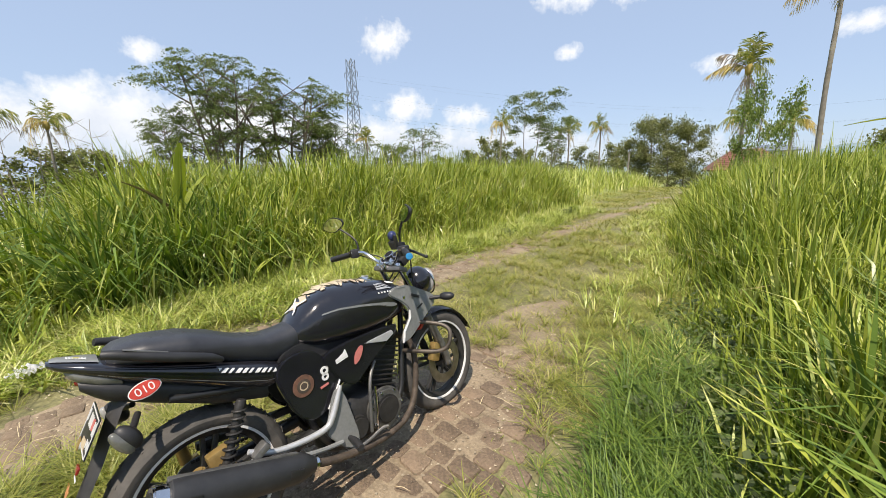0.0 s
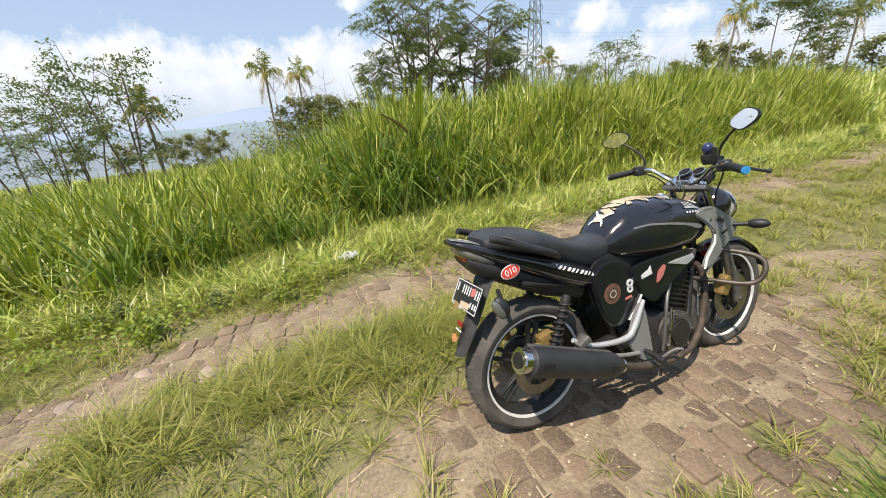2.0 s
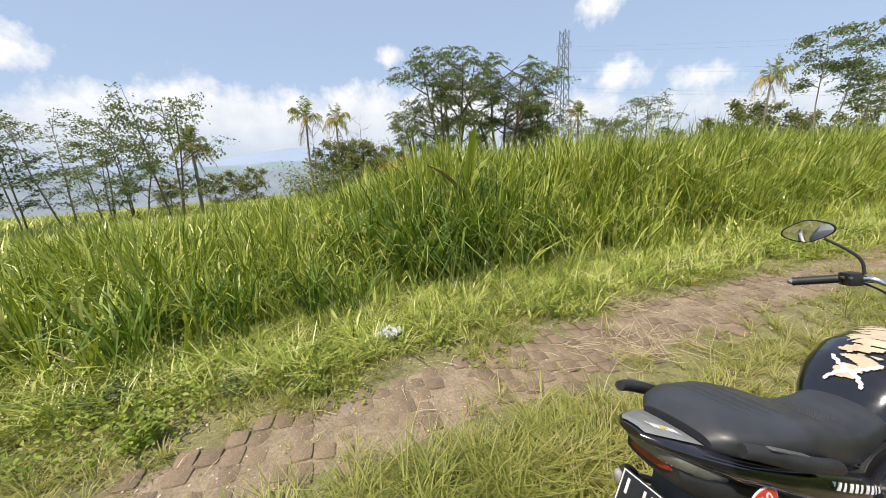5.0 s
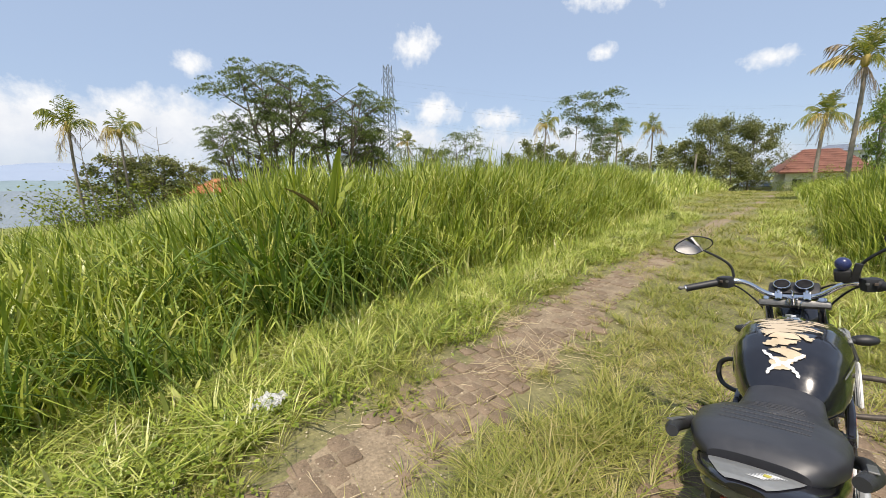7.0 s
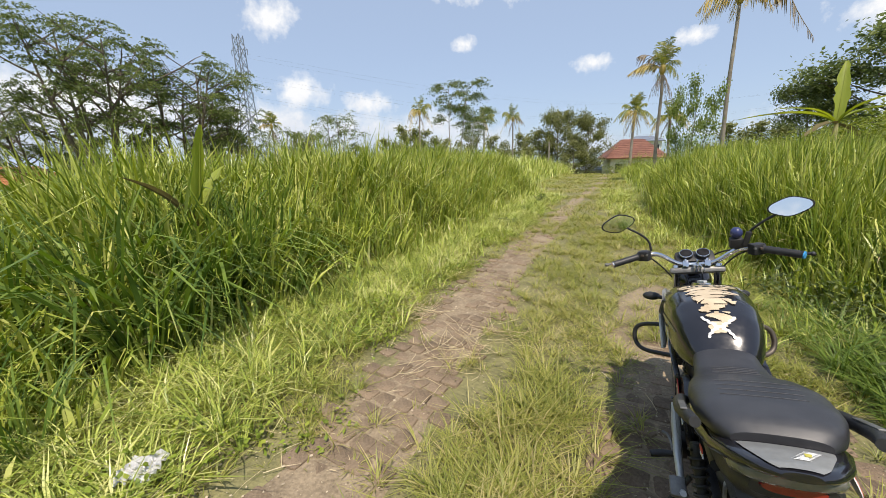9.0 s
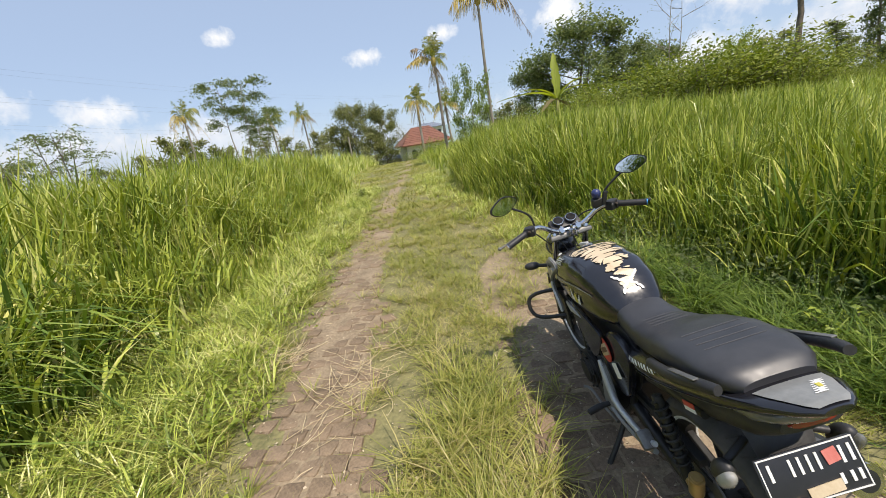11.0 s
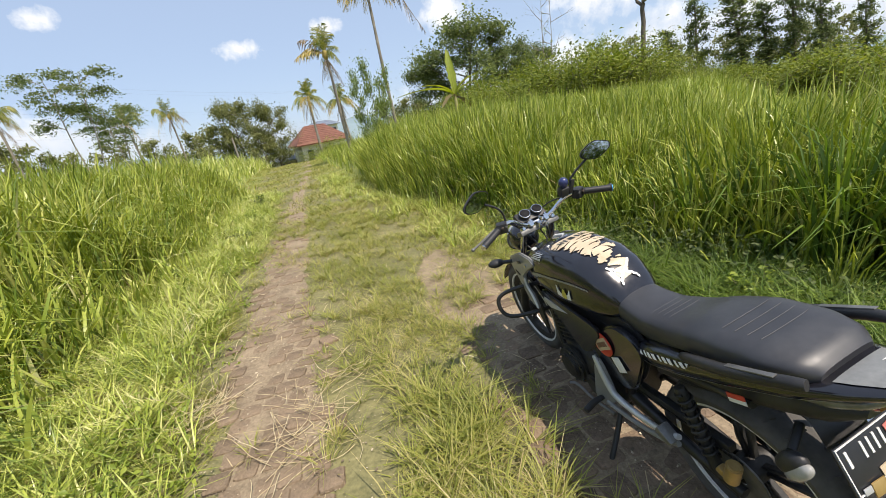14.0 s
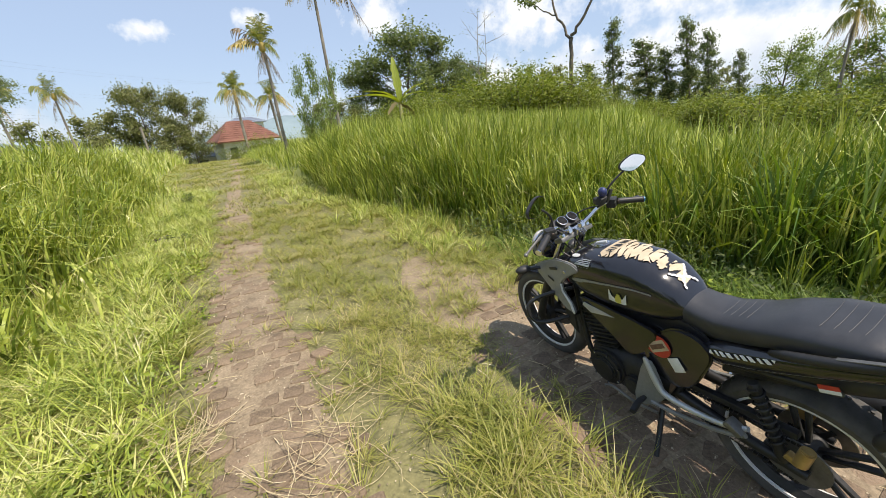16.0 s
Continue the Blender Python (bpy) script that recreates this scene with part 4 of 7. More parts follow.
    ring = bm_cyl(0.047, 0.003, pose(0.140, 0.385, 0.575, 0, 90, 0), 24, 0.001)
    st = part("round_sticker", ring, M_BROWN, bike, "round brown and orange crest sticker")
    part("sticker_centre", bm_cyl(0.030, 0.003, pose(0.1425, 0.385, 0.575, 0, 90, 0), 14, 0.001), M_RUST, st)
    part("sticker_ring", revolve([(0.014, 0.1435), (0.019, 0.1435), (0.019, 0.1445), (0.014, 0.1445)], 0, 0.385, 0.575, 20), M_CREAM, st)
    for dz, r in ((0.016, 0.019), (-0.012, 0.017)):
        part("white_sticker", revolve([(r * 0.45, 0.140), (r, 0.140), (r, 0.143), (r * 0.45, 0.143)], 0, 0.485, 0.585 + dz, 20), M_WHITE, bike, "white curled emblem sticker")
    part("cover_trim", bm_tube([(0.146, 0.60, 0.655), (0.148, 0.575, 0.575), (0.146, 0.52, 0.49), (0.140, 0.475, 0.425)], 0.0045, 8), M_STRIPE, bike, "white edge line of the side cover")
    part("emblem_bar", bm_box((0.003, 0.04, 0.010), pose(0.141, 0.475, 0.535, 10, 0, 0), 0.0005), M_PINK, bike)
    rs = part("round_sticker", bm_cyl(0.056, 0.003, pose(-0.147, 0.485, 0.60, 0, 90, 0), 28, 0.001), M_RED, bike, "round red and cream sticker")
    part("sticker_centre", bm_box((0.003, 0.088, 0.05), pose(-0.1495, 0.485, 0.60, -38, 0, 0), 0.001), M_CREAM, rs)
    part("sticker_centre", bm_box((0.003, 0.07, 0.022), pose(-0.151, 0.485, 0.60, -38, 0, 0), 0.001), M_BROWN, rs)
    part("white_sticker", bm_box((0.002, 0.05, 0.065), pose(-0.1465, 0.405, 0.545, -34, 0, 0), 0.0005), M_WHITE, bike, "small torn white sticker")
    part("blue_sticker", bm_box((0.002, 0.05, 0.13), pose(-0.1395, 0.58, 0.565, -30, 0, 0), 0.0005), M_NAVY, bike, "dark blue panel sticker")

    # seat
    seat = Loft([(-0.175, 0.900, 0.085, 0.022, 0.02, 2.8, 0), (-0.15, 0.902, 0.115, 0.038, 0.03, 3.0, 0), (-0.08, 0.892, 0.140, 0.052, 0.04, 3.0, 0), (0.03, 0.868, 0.146, 0.058, 0.05, 3.0, 0), (0.12, 0.842, 0.136, 0.052, 0.065, 2.8, 0), (0.20, 0.812, 0.120, 0.040, 0.085, 2.6, 0), (0.30, 0.782, 0.105, 0.038, 0.10, 2.5, 0), (0.38, 0.775, 0.098, 0.048, 0.10, 2.4, 0), (0.45, 0.785, 0.092, 0.052, 0.08, 2.3, 0), (0.475, 0.79, 0.07, 0.035, 0.06, 2.2, 0)])
    se = part("seat", seat.bm(44, 32), M_VINYL, bike, "black vinyl two-level seat")
    for y0 in (0.05, 0.02, -0.01, -0.04, 0.235, 0.26, 0.285, 0.31):
        pts = [seat.point(y0 - 0.02 * math.cos(k), radians(90 + 38 * k), 0.0004) for k in np.linspace(-0.7, 0.7, 12)]
        part("seam", bm_tube(pts, 0.0008, 5, smooth=0), M_SEAM, se)

    # tail
    tail = Loft([(-0.30, 0.925, 0.030, 0.012, 0.008, 2.2, 0), (-0.28, 0.918, 0.062, 0.018, 0.018, 2.3, 0), (-0.22, 0.895, 0.100, 0.024, 0.034, 2.5, 0), (-0.14, 0.862, 0.126, 0.026, 0.052, 2.6, 0), (0.0, 0.80, 0.140, 0.040, 0.068, 2.6, 0), (0.14, 0.735, 0.142, 0.055, 0.080, 2.6, 0), (0.25, 0.69, 0.138, 0.055, 0.085, 2.5, 0), (0.32, 0.665, 0.125, 0.045, 0.065, 2.4, 0), (0.355, 0.655, 0.10, 0.03, 0.04, 2.2, 0)])
    tc = part("tail_cover", tail.bm(40, 32), M_GLOSS, bike, "glossy black tail cover")
    top_grey = tail.decal(-0.292, -0.19, 50, 130, lambda u, v: True, 0.003, 14, 14)
    part("tail_top_panel", top_grey, M_GREYPAINT, tc, "scuffed grey tail top panel")
    part("tail_top_sticker", tail.decal(-0.258, -0.215, 64, 92, lambda u, v: abs(v - 0.5 + 0.4 * (u - .5)) < 0.2 + 0.1 * math.sin(40 * u), 0.0045, 60, 60), M_WHITE, tc, "white winged sticker")
    part("sticker_centre", tail.decal(-0.243, -0.229, 75, 81, lambda u, v: True, 0.006, 8, 8), M_YELLOW, tc)
    for a0, a1, s in ((-2, 22, 1), (182, 158, -1)):
        # model name as slanted plain bars
        part("name_mark_bar", tail.decal(0.10, 0.295, a0 + 1 * s, a1 - 2 * s, lambda u, v: 0.16 < v < 0.88 and (u * 9 - 1.1 * v) % 1.0 < (0.6, 0.42, 0.66)[int(u * 9 - 1.1 * v) % 3], 0.004, 170, 34), M_WHITE, tc, "silver slanted name marks")
        part("pinstripe", tail.decal(-0.20, 0.30, a0 - 14 * s, a0 - 12.5 * s, lambda u, v: True, 0.003, 40, 2), M_GREYPAINT, tc)
    part("under_tail", Loft([(-0.245, 0.845, 0.07, 0.03, 0.02, 2.6, 0), (-0.20, 0.82, 0.095, 0.04, 0.05, 2.6, 0), (-0.08, 0.765, 0.105, 0.05, 0.06, 2.6, 0), (0.10, 0.68, 0.105, 0.06, 0.07, 2.6, 0), (0.26, 0.62, 0.105, 0.06, 0.06, 2.6, 0)]).bm(20, 20), M_SATIN, bike)
    lamp = part("tail_light", Loft([(-0.268, 0.892, 0.045, 0.016, 0.018, 2.5, 0), (-0.245, 0.880, 0.082, 0.020, 0.030, 2.5, 0), (-0.20, 0.857, 0.098, 0.020, 0.036, 2.6, 0), (-0.15, 0.835, 0.10, 0.018, 0.030, 2.6, 0)]).bm(12, 24), M_LENS, bike, "smoked wrap-round tail light")
    part("red_reflector", Loft([(-0.252, 0.858, 0.05, 0.006, 0.016, 2.5, 0), (-0.20, 0.832, 0.078, 0.006, 0.022, 2.5, 0), (-0.17, 0.822, 0.08, 0.006, 0.018, 2.5, 0)]).bm(8, 20), M_TAIL_RED, lamp)
    for sx in (-1, 1):
        gr = part("grab_rail", bm_tube([(sx * 0.142, 0.115, 0.800), (sx * 0.163, 0.07, 0.832), (sx * 0.172, -0.05, 0.880), (sx * 0.160, -0.15, 0.926), (sx * 0.150, -0.185, 0.936)], 0.012, 12, radii=[0.010, 0.016, 0.0165, 0.015, 0.013]), M_SATIN, bike, "scuffed black grab rail")
        part("rail_scuff", bm_box((0.015, 0.115, 0.004), pose(sx * 0.167, -0.085, 0.9135, -24, 0, 0), 0.0015), M_CAST, gr)
        sg = part("rear_signal", bm_ball((0.025, 0.028, 0.046), pose(sx * 0.150, -0.168, 0.668, 28, 0, 0), 18), M_SATIN, bike)
        part("signal_lens", bm_ball((0.021, 0.020, 0.046), pose(sx * 0.156, -0.185, 0.660, 28, 0, 0), 18), M_LENS_CLEAR if sx < 0 else M_LENS, sg, "clear turn signal lens")
        part("signal_stalk", bm_tube([(sx * 0.06, -0.13, 0.70), (sx * 0.13, -0.155, 0.68)], 0.010, 10), M_SATIN, bike)
    # red oval race number
    oval = bm_cyl(0.5, 0.003, pose(0, 0, 0), 32, 0)
    bmesh.ops.transform(oval, matrix=pose(0.1345, -0.105, 0.79, 78, 0, 90) @ Matrix.Rotation(radians(12), 4, "Z") @ Matrix.Diagonal((0.082, 0.046, 1, 1)), verts=oval.verts)
    ov = part("number_sticker", oval, M_RED, bike, "red oval sticker with white number")
    edge = bm_cyl(0.5, 0.002, pose(0, 0, 0), 32, 0)
    bmesh.ops.transform(edge, matrix=pose(0.1335, -0.105, 0.79, 78, 0, 90) @ Matrix.Rotation(radians(12), 4, "Z") @ Matrix.Diagonal((0.088, 0.052, 1, 1)), verts=edge.verts)
    part("sticker_border", edge, M_WHITE, ov)
    lettering("010", 0.036, pose(0.1365, -0.105, 0.79, 78, 0, 90) @ Matrix.Rotation(radians(12), 4, "Z"), M_WHITE, ov, "number")
    part("flag_sticker", bm_box((0.003, 0.05, 0.015), pose(-0.128, -0.025, 0.745, -24, 0, 0), 0.0005), M_RED, bike, "small red and white sticker")
    part("flag_sticker", bm_box((0.003, 0.05, 0.013), pose(-0.128, -0.030, 0.732, -24, 0, 0), 0.0005), M_WHITE, bike)

    # rear mudguard flap, plate
    flap = bmesh.new()
    rows = []
    for y, z, w in ((-0.13, 0.80, 0.085), (-0.19, 0.735, 0.078), (-0.225, 0.66, 0.068), (-0.262, 0.58, 0.060), (-0.302, 0.505, 0.052), (-0.330, 0.445, 0.034)):
        rows.append([flap.verts.new((w * t, y + 0.028 * abs(t) ** 2, z + 0.004)) for t in (-1, -0.85, -0.45, 0, 0.45, 0.85, 1)])
    for r, q in zip(rows, rows[1:]):
        for j in range(6):
            flap.faces.new((r[j], r[j + 1], q[j + 1], q[j]))
    bmesh.ops.solidify(flap, geom=list(flap.faces), thickness=0.006)
    fl = part("rear_mudguard", flap, M_FLAP, bike, "grey plastic mudguard flap")
    part("reflector", bm_box((0.046, 0.008, 0.02), pose(0, -0.290, 0.582, -26, 0, 0), 0.003), M_TAIL_RED, fl, "red reflector")
    part("flap_sticker", bm_plate_sticker(pose(0, -0.318, 0.528, 62, 0, 0) @ Matrix.Scale(0.72, 4)), M_ORANGE, fl, "orange winged sticker")
    part("flap_sticker_bar", bm_box((0.05, 0.002, 0.006), pose(0, -0.300, 0.556, -26, 0, 0), 0.0005), M_WHITE, fl)
    pl_m = pose(0, -0.243, 0.690, 62, 0, 0) @ Matrix.Diagonal((0.92, 0.92, 1, 1))
    pl = part("number_plate", bm_box((0.250, 0.125, 0.004), pl_m, 0.0015), M_PLATE, bike, "black number plate with white border and marks")
    rim = bmesh.new()
    for sx, sy, wx, wy in ((0, 0.058, 0.242, 0.003), (0, -0.058, 0.242, 0.003), (-0.119, 0, 0.003, 0.118), (0.119, 0, 0.003, 0.118)):
        bm_box((wx, wy, 0.002), pl_m @ pose(sx, sy, 0.003), 0, rim)
    part("plate_border", rim, M_WHITE, pl)
    for x, w in ((-0.105, 0.018), (-0.048, 0.016), (-0.024, 0.016), (0.0, 0.016), (0.024, 0.016), (0.088, 0.018), (0.112, 0.018)):
        part("plate_mark_bar", bm_box((w * 0.42, 0.040, 0.002), pl_m @ pose(x * 0.93, 0.024, 0.003), 0), M_WHITE, pl, smooth=False)
    for x in (0.06, 0.085, 0.105):
        part("plate_mark_bar", bm_box((0.008, 0.024, 0.002), pl_m @ pose(x, -0.028, 0.003), 0), M_WHITE, pl, smooth=False)
    part("plate_sticker", bm_box((0.034, 0.034, 0.002), pl_m @ pose(0.056, 0.028, 0.004, 0, 0, 8), 0), M_PINK, pl, "red sticker")
    part("plate_sticker", bm_box((0.085, 0.026, 0.002), pl_m @ pose(0.012, -0.040, 0.004, 0, 0, 3), 0), M_CREAM, pl, "cream strip sticker")
    part("plate_emblem", bm_box((0.045, 0.034, 0.004), pl_m @ pose(-0.058, -0.062, 0.006, 0, 0, -4), 0.003), M_GOLD, pl, "yellow and silver emblem")
    part("plate_emblem_wing", bm_box((0.095, 0.016, 0.003), pl_m @ pose(-0.058, -0.057, 0.0045, 0, 0, -4), 0.002), M_SILVER, pl)

    # frame, swingarm, shocks, chain
    for sx in (-1, 1):
        part("frame_tube", bm_tube([(sx * 0.03, 1.05, 0.84), (sx * 0.06, 0.88, 0.70), (sx * 0.085, 0.55, 0.66), (sx * 0.095, 0.30, 0.62), (sx * 0.10, -0.05, 0.72)], 0.014, 10), M_FRAME, bike)
        part("frame_tube", bm_tube([(sx * 0.03, 1.06, 0.80), (sx * 0.06, 0.985, 0.50), (sx * 0.10, 0.90, 0.22), (sx * 0.105, 0.60, 0.18), (sx * 0.10, 0.42, 0.28), (sx * 0.09, 0.38, 0.60)], 0.015, 10), M_FRAME, bike)
        part("swingarm", bm_tube([(sx * 0.09, 0.42, 0.335), (sx * 0.105, 0.2, 0.315), (sx * 0.105, -0.03, WR)], 0.022, 12, radii=[0.028, 0.022, 0.02]), M_FRAME, bike)
        sk = thing_part("rear_shock", bike)
        p0, p1 = Vector((sx * 0.125, 0.155, 0.625)), Vector((sx * 0.120, 0.035, 0.335))
        part("shock_body", bm_tube([p0.lerp(p1, t) for t in (0, 0.1, 0.5, 0.9, 1)], 0.016, 12, radii=[0.016, 0.020, 0.013, 0.022, 0.018]), M_ENGINE, sk)
        d = (p1 - p0).normalized()
        u = d.orthogonal().normalized()
        w = d.cross(u)
        hel = [p0.lerp(p1, 0.06 + 0.74 * i / 120) + (u * math.cos(i * 0.46) + w * math.sin(i * 0.46)) * 0.0225 for i in range(121)]
        part("spring", bm_tube(hel, 0.0045, 7, smooth=0), M_ENGINE, sk, "black coil spring")
        part("gas_reservoir", bm_cyl(0.022, 0.085, pose(sx * 0.135, -0.015, 0.415, 8, 0, 0), 20, 0.006), M_GOLD, sk, "gold gas reservoir")
        part("reservoir_neck", bm_box((0.03, 0.05, 0.03), pose(sx * 0.128, 0.01, 0.375, 20, 0, 0), 0.008), M_GOLD, sk)
    ch = bmesh.new()
    for z0, z1 in ((0.395, 0.36), (0.21, 0.255)):
        for i in range(30):
            t = i / 29
            bm_box((0.012, 0.013, 0.010), pose(-0.075, 0.0 + 0.47 * t, z0 + (z1 - z0) * t), 0, ch)
    tagged(part("chain", ch, M_ENGINE, bike, "drive chain", smooth=False), kind="stuff")
    part("chain_guard", bm_box((0.03, 0.40, 0.03), pose(-0.08, 0.22, 0.425, -5, 0, 0), 0.006), M_SATIN, bike)

    # engine
    en = thing_part("engine", bike)
    part("crankcase", Loft([(0.46, 0.30, 0.10, 0.09, 0.10, 3, 0), (0.50, 0.30, 0.125, 0.12, 0.13, 3, 0), (0.62, 0.29, 0.13, 0.13, 0.14, 3, 0), (0.76, 0.275, 0.13, 0.12, 0.14, 3, 0), (0.86, 0.27, 0.115, 0.10, 0.12, 2.8, 0), (0.90, 0.27, 0.08, 0.07, 0.08, 2.6, 0)]).bm(18, 24), M_ENGINE, en)
    for sx in (-1, 1):
        part("engine_cover", bm_cyl(0.105, 0.04, pose(sx * 0.135, 0.765, 0.285, 0, 90, 0), 36, 0.014), M_ENGINE if sx < 0 else M_CAST, en)
        part("cover_boss", bm_cyl(0.070, 0.03, pose(sx * 0.158, 0.765, 0.285, 0, 90, 0), 32, 0.01), M_ENGINE, en)
        part("cover_boss", bm_cyl(0.055, 0.04, pose(sx * 0.14, 0.60, 0.27, 0, 90, 0), 28, 0.01), M_ENGINE, en)
        for k in range(7):
            a = k * 0.9
            part("cover_bolt", bm_cyl(0.006, 0.012, pose(sx * 0.158, 0.765 + 0.092 * math.cos(a), 0.285 + 0.092 * math.sin(a), 0, 90, 0), 8, 0.001), M_CHROME, en)
    for i in range(10):
        t = i / 9
        part("cooling_fin", bm_box((0.215 - 0.02 * t, 0.165, 0.007), pose(0, 0.800 + 0.075 * t, 0.385 + 0.20 * t, -20, 0, 0), 0.002), M_ENGINE, en)
    part("cylinder", bm_box((0.175, 0.145, 0.25), pose(0, 0.84, 0.48, -20, 0, 0), 0.02), M_ENGINE, en)
    part("cylinder_head", bm_box((0.17, 0.15, 0.07), pose(0, 0.89, 0.615, -20, 0, 0), 0.02), M_ENGINE, en)
    part("carburettor", bm_box((0.09, 0.12, 0.09), pose(0, 0.70, 0.58, 10, 0, 0), 0.02), M_ENGINE, en)
    part("oil_pipe", bm_tube([(0.155, 0.66, 0.22), (0.165, 0.67, 0.36), (0.15, 0.70, 0.48), (0.12, 0.76, 0.53)], 0.0085, 10), M_CAST, en, "steel oil line")
    part("oil_pipe", bm_tube([(0.160, 0.69, 0.22), (0.172, 0.70, 0.34), (0.165, 0.71, 0.43)], 0.006, 8), M_CHROME, en)

    # exhaust
    ex = thing_part("exhaust", bike)
    part("exhaust_pipe", bm_tube([(0.045, 0.965, 0.585), (0.07, 1.045, 0.545), (0.095, 1.05, 0.42), (0.115, 0.985, 0.22), (0.14, 0.86, 0.145), (0.165, 0.62, 0.165), (0.195, 0.42, 0.235), (0.205, 0.345, 0.275)], 0.0165, 14), M_RUST, ex, "browned exhaust pipe")
    m0, m1 = Vector((0.205, 0.345, 0.275)), Vector((0.222, -0.125, 0.460))
    mf = part("muffler", bm_tube([m0.lerp(m1, t) for t in (0, 0.05, 0.13, 0.2, 0.9, 0.985, 1.0)], 0.06, 28, radii=[0.026, 0.036, 0.054, 0.060, 0.062, 0.060, 0.05], smooth=1), M_MUFFLER, ex, "matt black cylindrical muffler")
    q = (m1 - m0).to_track_quat("Z", "Y").to_matrix().to_4x4()
    part("muffler_tip", bm_cyl(0.046, 0.06, Matrix.Translation(m1 + (m1 - m0).normalized() * 0.012) @ q, 32, 0.006, r2=0.050), M_CHROME, mf, "polished end cap")
    part("muffler_bore", bm_cyl(0.030, 0.004, Matrix.Translation(m1 + (m1 - m0).normalized() * 0.0435) @ q, 28, 0), M_FRAME, mf)
    part("muffler_clamp", bm_cyl(0.031, 0.045, Matrix.Translation(m0.lerp(m1, 0.03)) @ q, 24, 0.004), M_CHROME, mf)
    for t in (0.2, 0.88):
        part("muffler_slot", bm_box((0.012, 0.055, 0.026), Matrix.Translation(m0.lerp(m1, t) + Vector((0.058, 0, 0.006))) @ pose(0, 0, 0, -21, 0, 0), 0.006), M_FRAME, mf)
    part("muffler_rail", bm_box((0.022, 0.42, 0.010), Matrix.Translation(m0.lerp(m1, 0.55) + Vector((0.0, 0.0, 0.062))) @ pose(0, 0, 0, -21.5, 0, 0), 0.003), M_CAST, mf)

    # foot rests and their hangers
    for sx in (-1, 1):
        hg = part("footrest_hanger", bm_plate(eased([(0.50, 0.505), (0.545, 0.50), (0.60, 0.20), (0.52, 0.215), (0.455, 0.30), (0.435, 0.345)], 1), sx * 0.150, sx * 0.014, 0.004), M_GREYPAINT, bike, "grey triangular footrest plate")
        part("hanger_rib", bm_tube([(sx * 0.165, 0.535, 0.515), (sx * 0.168, 0.475, 0.40), (sx * 0.17, 0.43, 0.355), (sx * 0.172, 0.22, 0.385), (sx * 0.172, 0.13, 0.445)], 0.013, 10, radii=[0.008, 0.014, 0.014, 0.011, 0.010]), M_SILVER, hg, "silver arm to the rear footrest")
        part("hanger_rib", bm_tube([(sx * 0.165, 0.50, 0.265), (sx * 0.17, 0.38, 0.29), (sx * 0.172, 0.20, 0.355), (sx * 0.172, 0.135, 0.405)], 0.010, 8), M_GREYPAINT, hg)
        pg = part("footrest", bm_tube([(sx * 0.16, 0.535, 0.265), (sx * 0.205, 0.54, 0.262), (sx * 0.27, 0.525, 0.258)], 0.015, 10, radii=[0.009, 0.013, 0.016, 0.014]), M_SATIN, bike, "black rubber footrest")
        part("pillion_footrest", bm_box((0.05, 0.065, 0.03), pose(sx * 0.185, 0.165, 0.435, 30, 0, 0), 0.01), M_CAST, bike)
        part("foot_pedal", bm_tube([(sx * 0.165, 0.47, 0.215), (sx * 0.175, 0.60, 0.195), (sx * 0.185, 0.70, 0.23), (sx * 0.215, 0.72, 0.235)], 0.0075, 8), M_CAST, bike)
        # crash bar
        part("crash_bar", bm_tube([(sx * 0.06, 0.985, 0.49), (sx * 0.16, 1.01, 0.49), (sx * 0.285, 1.09, 0.475), (sx * 0.315, 1.13, 0.53), (sx * 0.295, 1.15, 0.60), (sx * 0.20, 1.10, 0.63), (sx * 0.07, 1.02, 0.64)], 0.0115, 12), M_FRAME if sx < 0 else M_PIPE_GREY, bike, "bent tube crash bar")
    part("horn", bm_cyl(0.042, 0.03, pose(0.06, 1.135, 0.60, 70, 0, 0), 24, 0.006), M_RED, bike, "red round horn")
    part("radiator_shield", bm_plate([(0.97, 0.62), (1.06, 0.64), (1.0, 0.44), (0.94, 0.40)], -0.14, 0.012, 0.004), M_SATIN, bike)
    part("side_stand", bm_tube([(-0.13, 0.47, 0.22), (-0.20, 0.44, 0.13), (-0.275, 0.41, 0.046)], 0.012, 10), M_FRAME, bike)
    part("stand_foot", bm_box((0.05, 0.07, 0.008), pose(-0.283, 0.408, 0.041, 0, 9, 0), 0.003), M_FRAME, bike)
    return bike


def bm_plate_sticker(m):
    b = bmesh.new()
    pts = [(-0.045, 0.018), (-0.02, 0.004), (0.0, 0.026), (0.02, 0.004), (0.045, 0.018), (0.03, -0.014), (0.0, -0.03), (-0.03, -0.014)]
    b.faces.new([b.verts.new((x, y, 0.004)) for x, y in pts])
    bmesh.ops.transform(b, matrix=m, verts=b.verts)
    bmesh.ops.solidify(b, geom=list(b.faces), thickness=0.001)
    return b


make_motorcycle()

# ---------------- grass ----------------
def scatter(n, x0, x1, y0, y1, keep):
    """Random places in a rectangle, kept with the probability that keep(x, y) gives."""
    x, y = RNG.uniform(x0, x1, n), RNG.uniform(y0, y1, n)
    k = RNG.uniform(0, 1, n) < keep(x, y)
    return x[k], y[k]


def clumped(x, y, size=0.8):
    """A smooth 0 to 1 field of denser and thinner patches."""
    return 0.5 + 0.25 * (np.sin(x / size * 2.1 + 1.3 * np.sin(y / size)) + np.sin(y / size * 1.7 + 1.1 * np.sin(x / size * 1.3 + 2)))


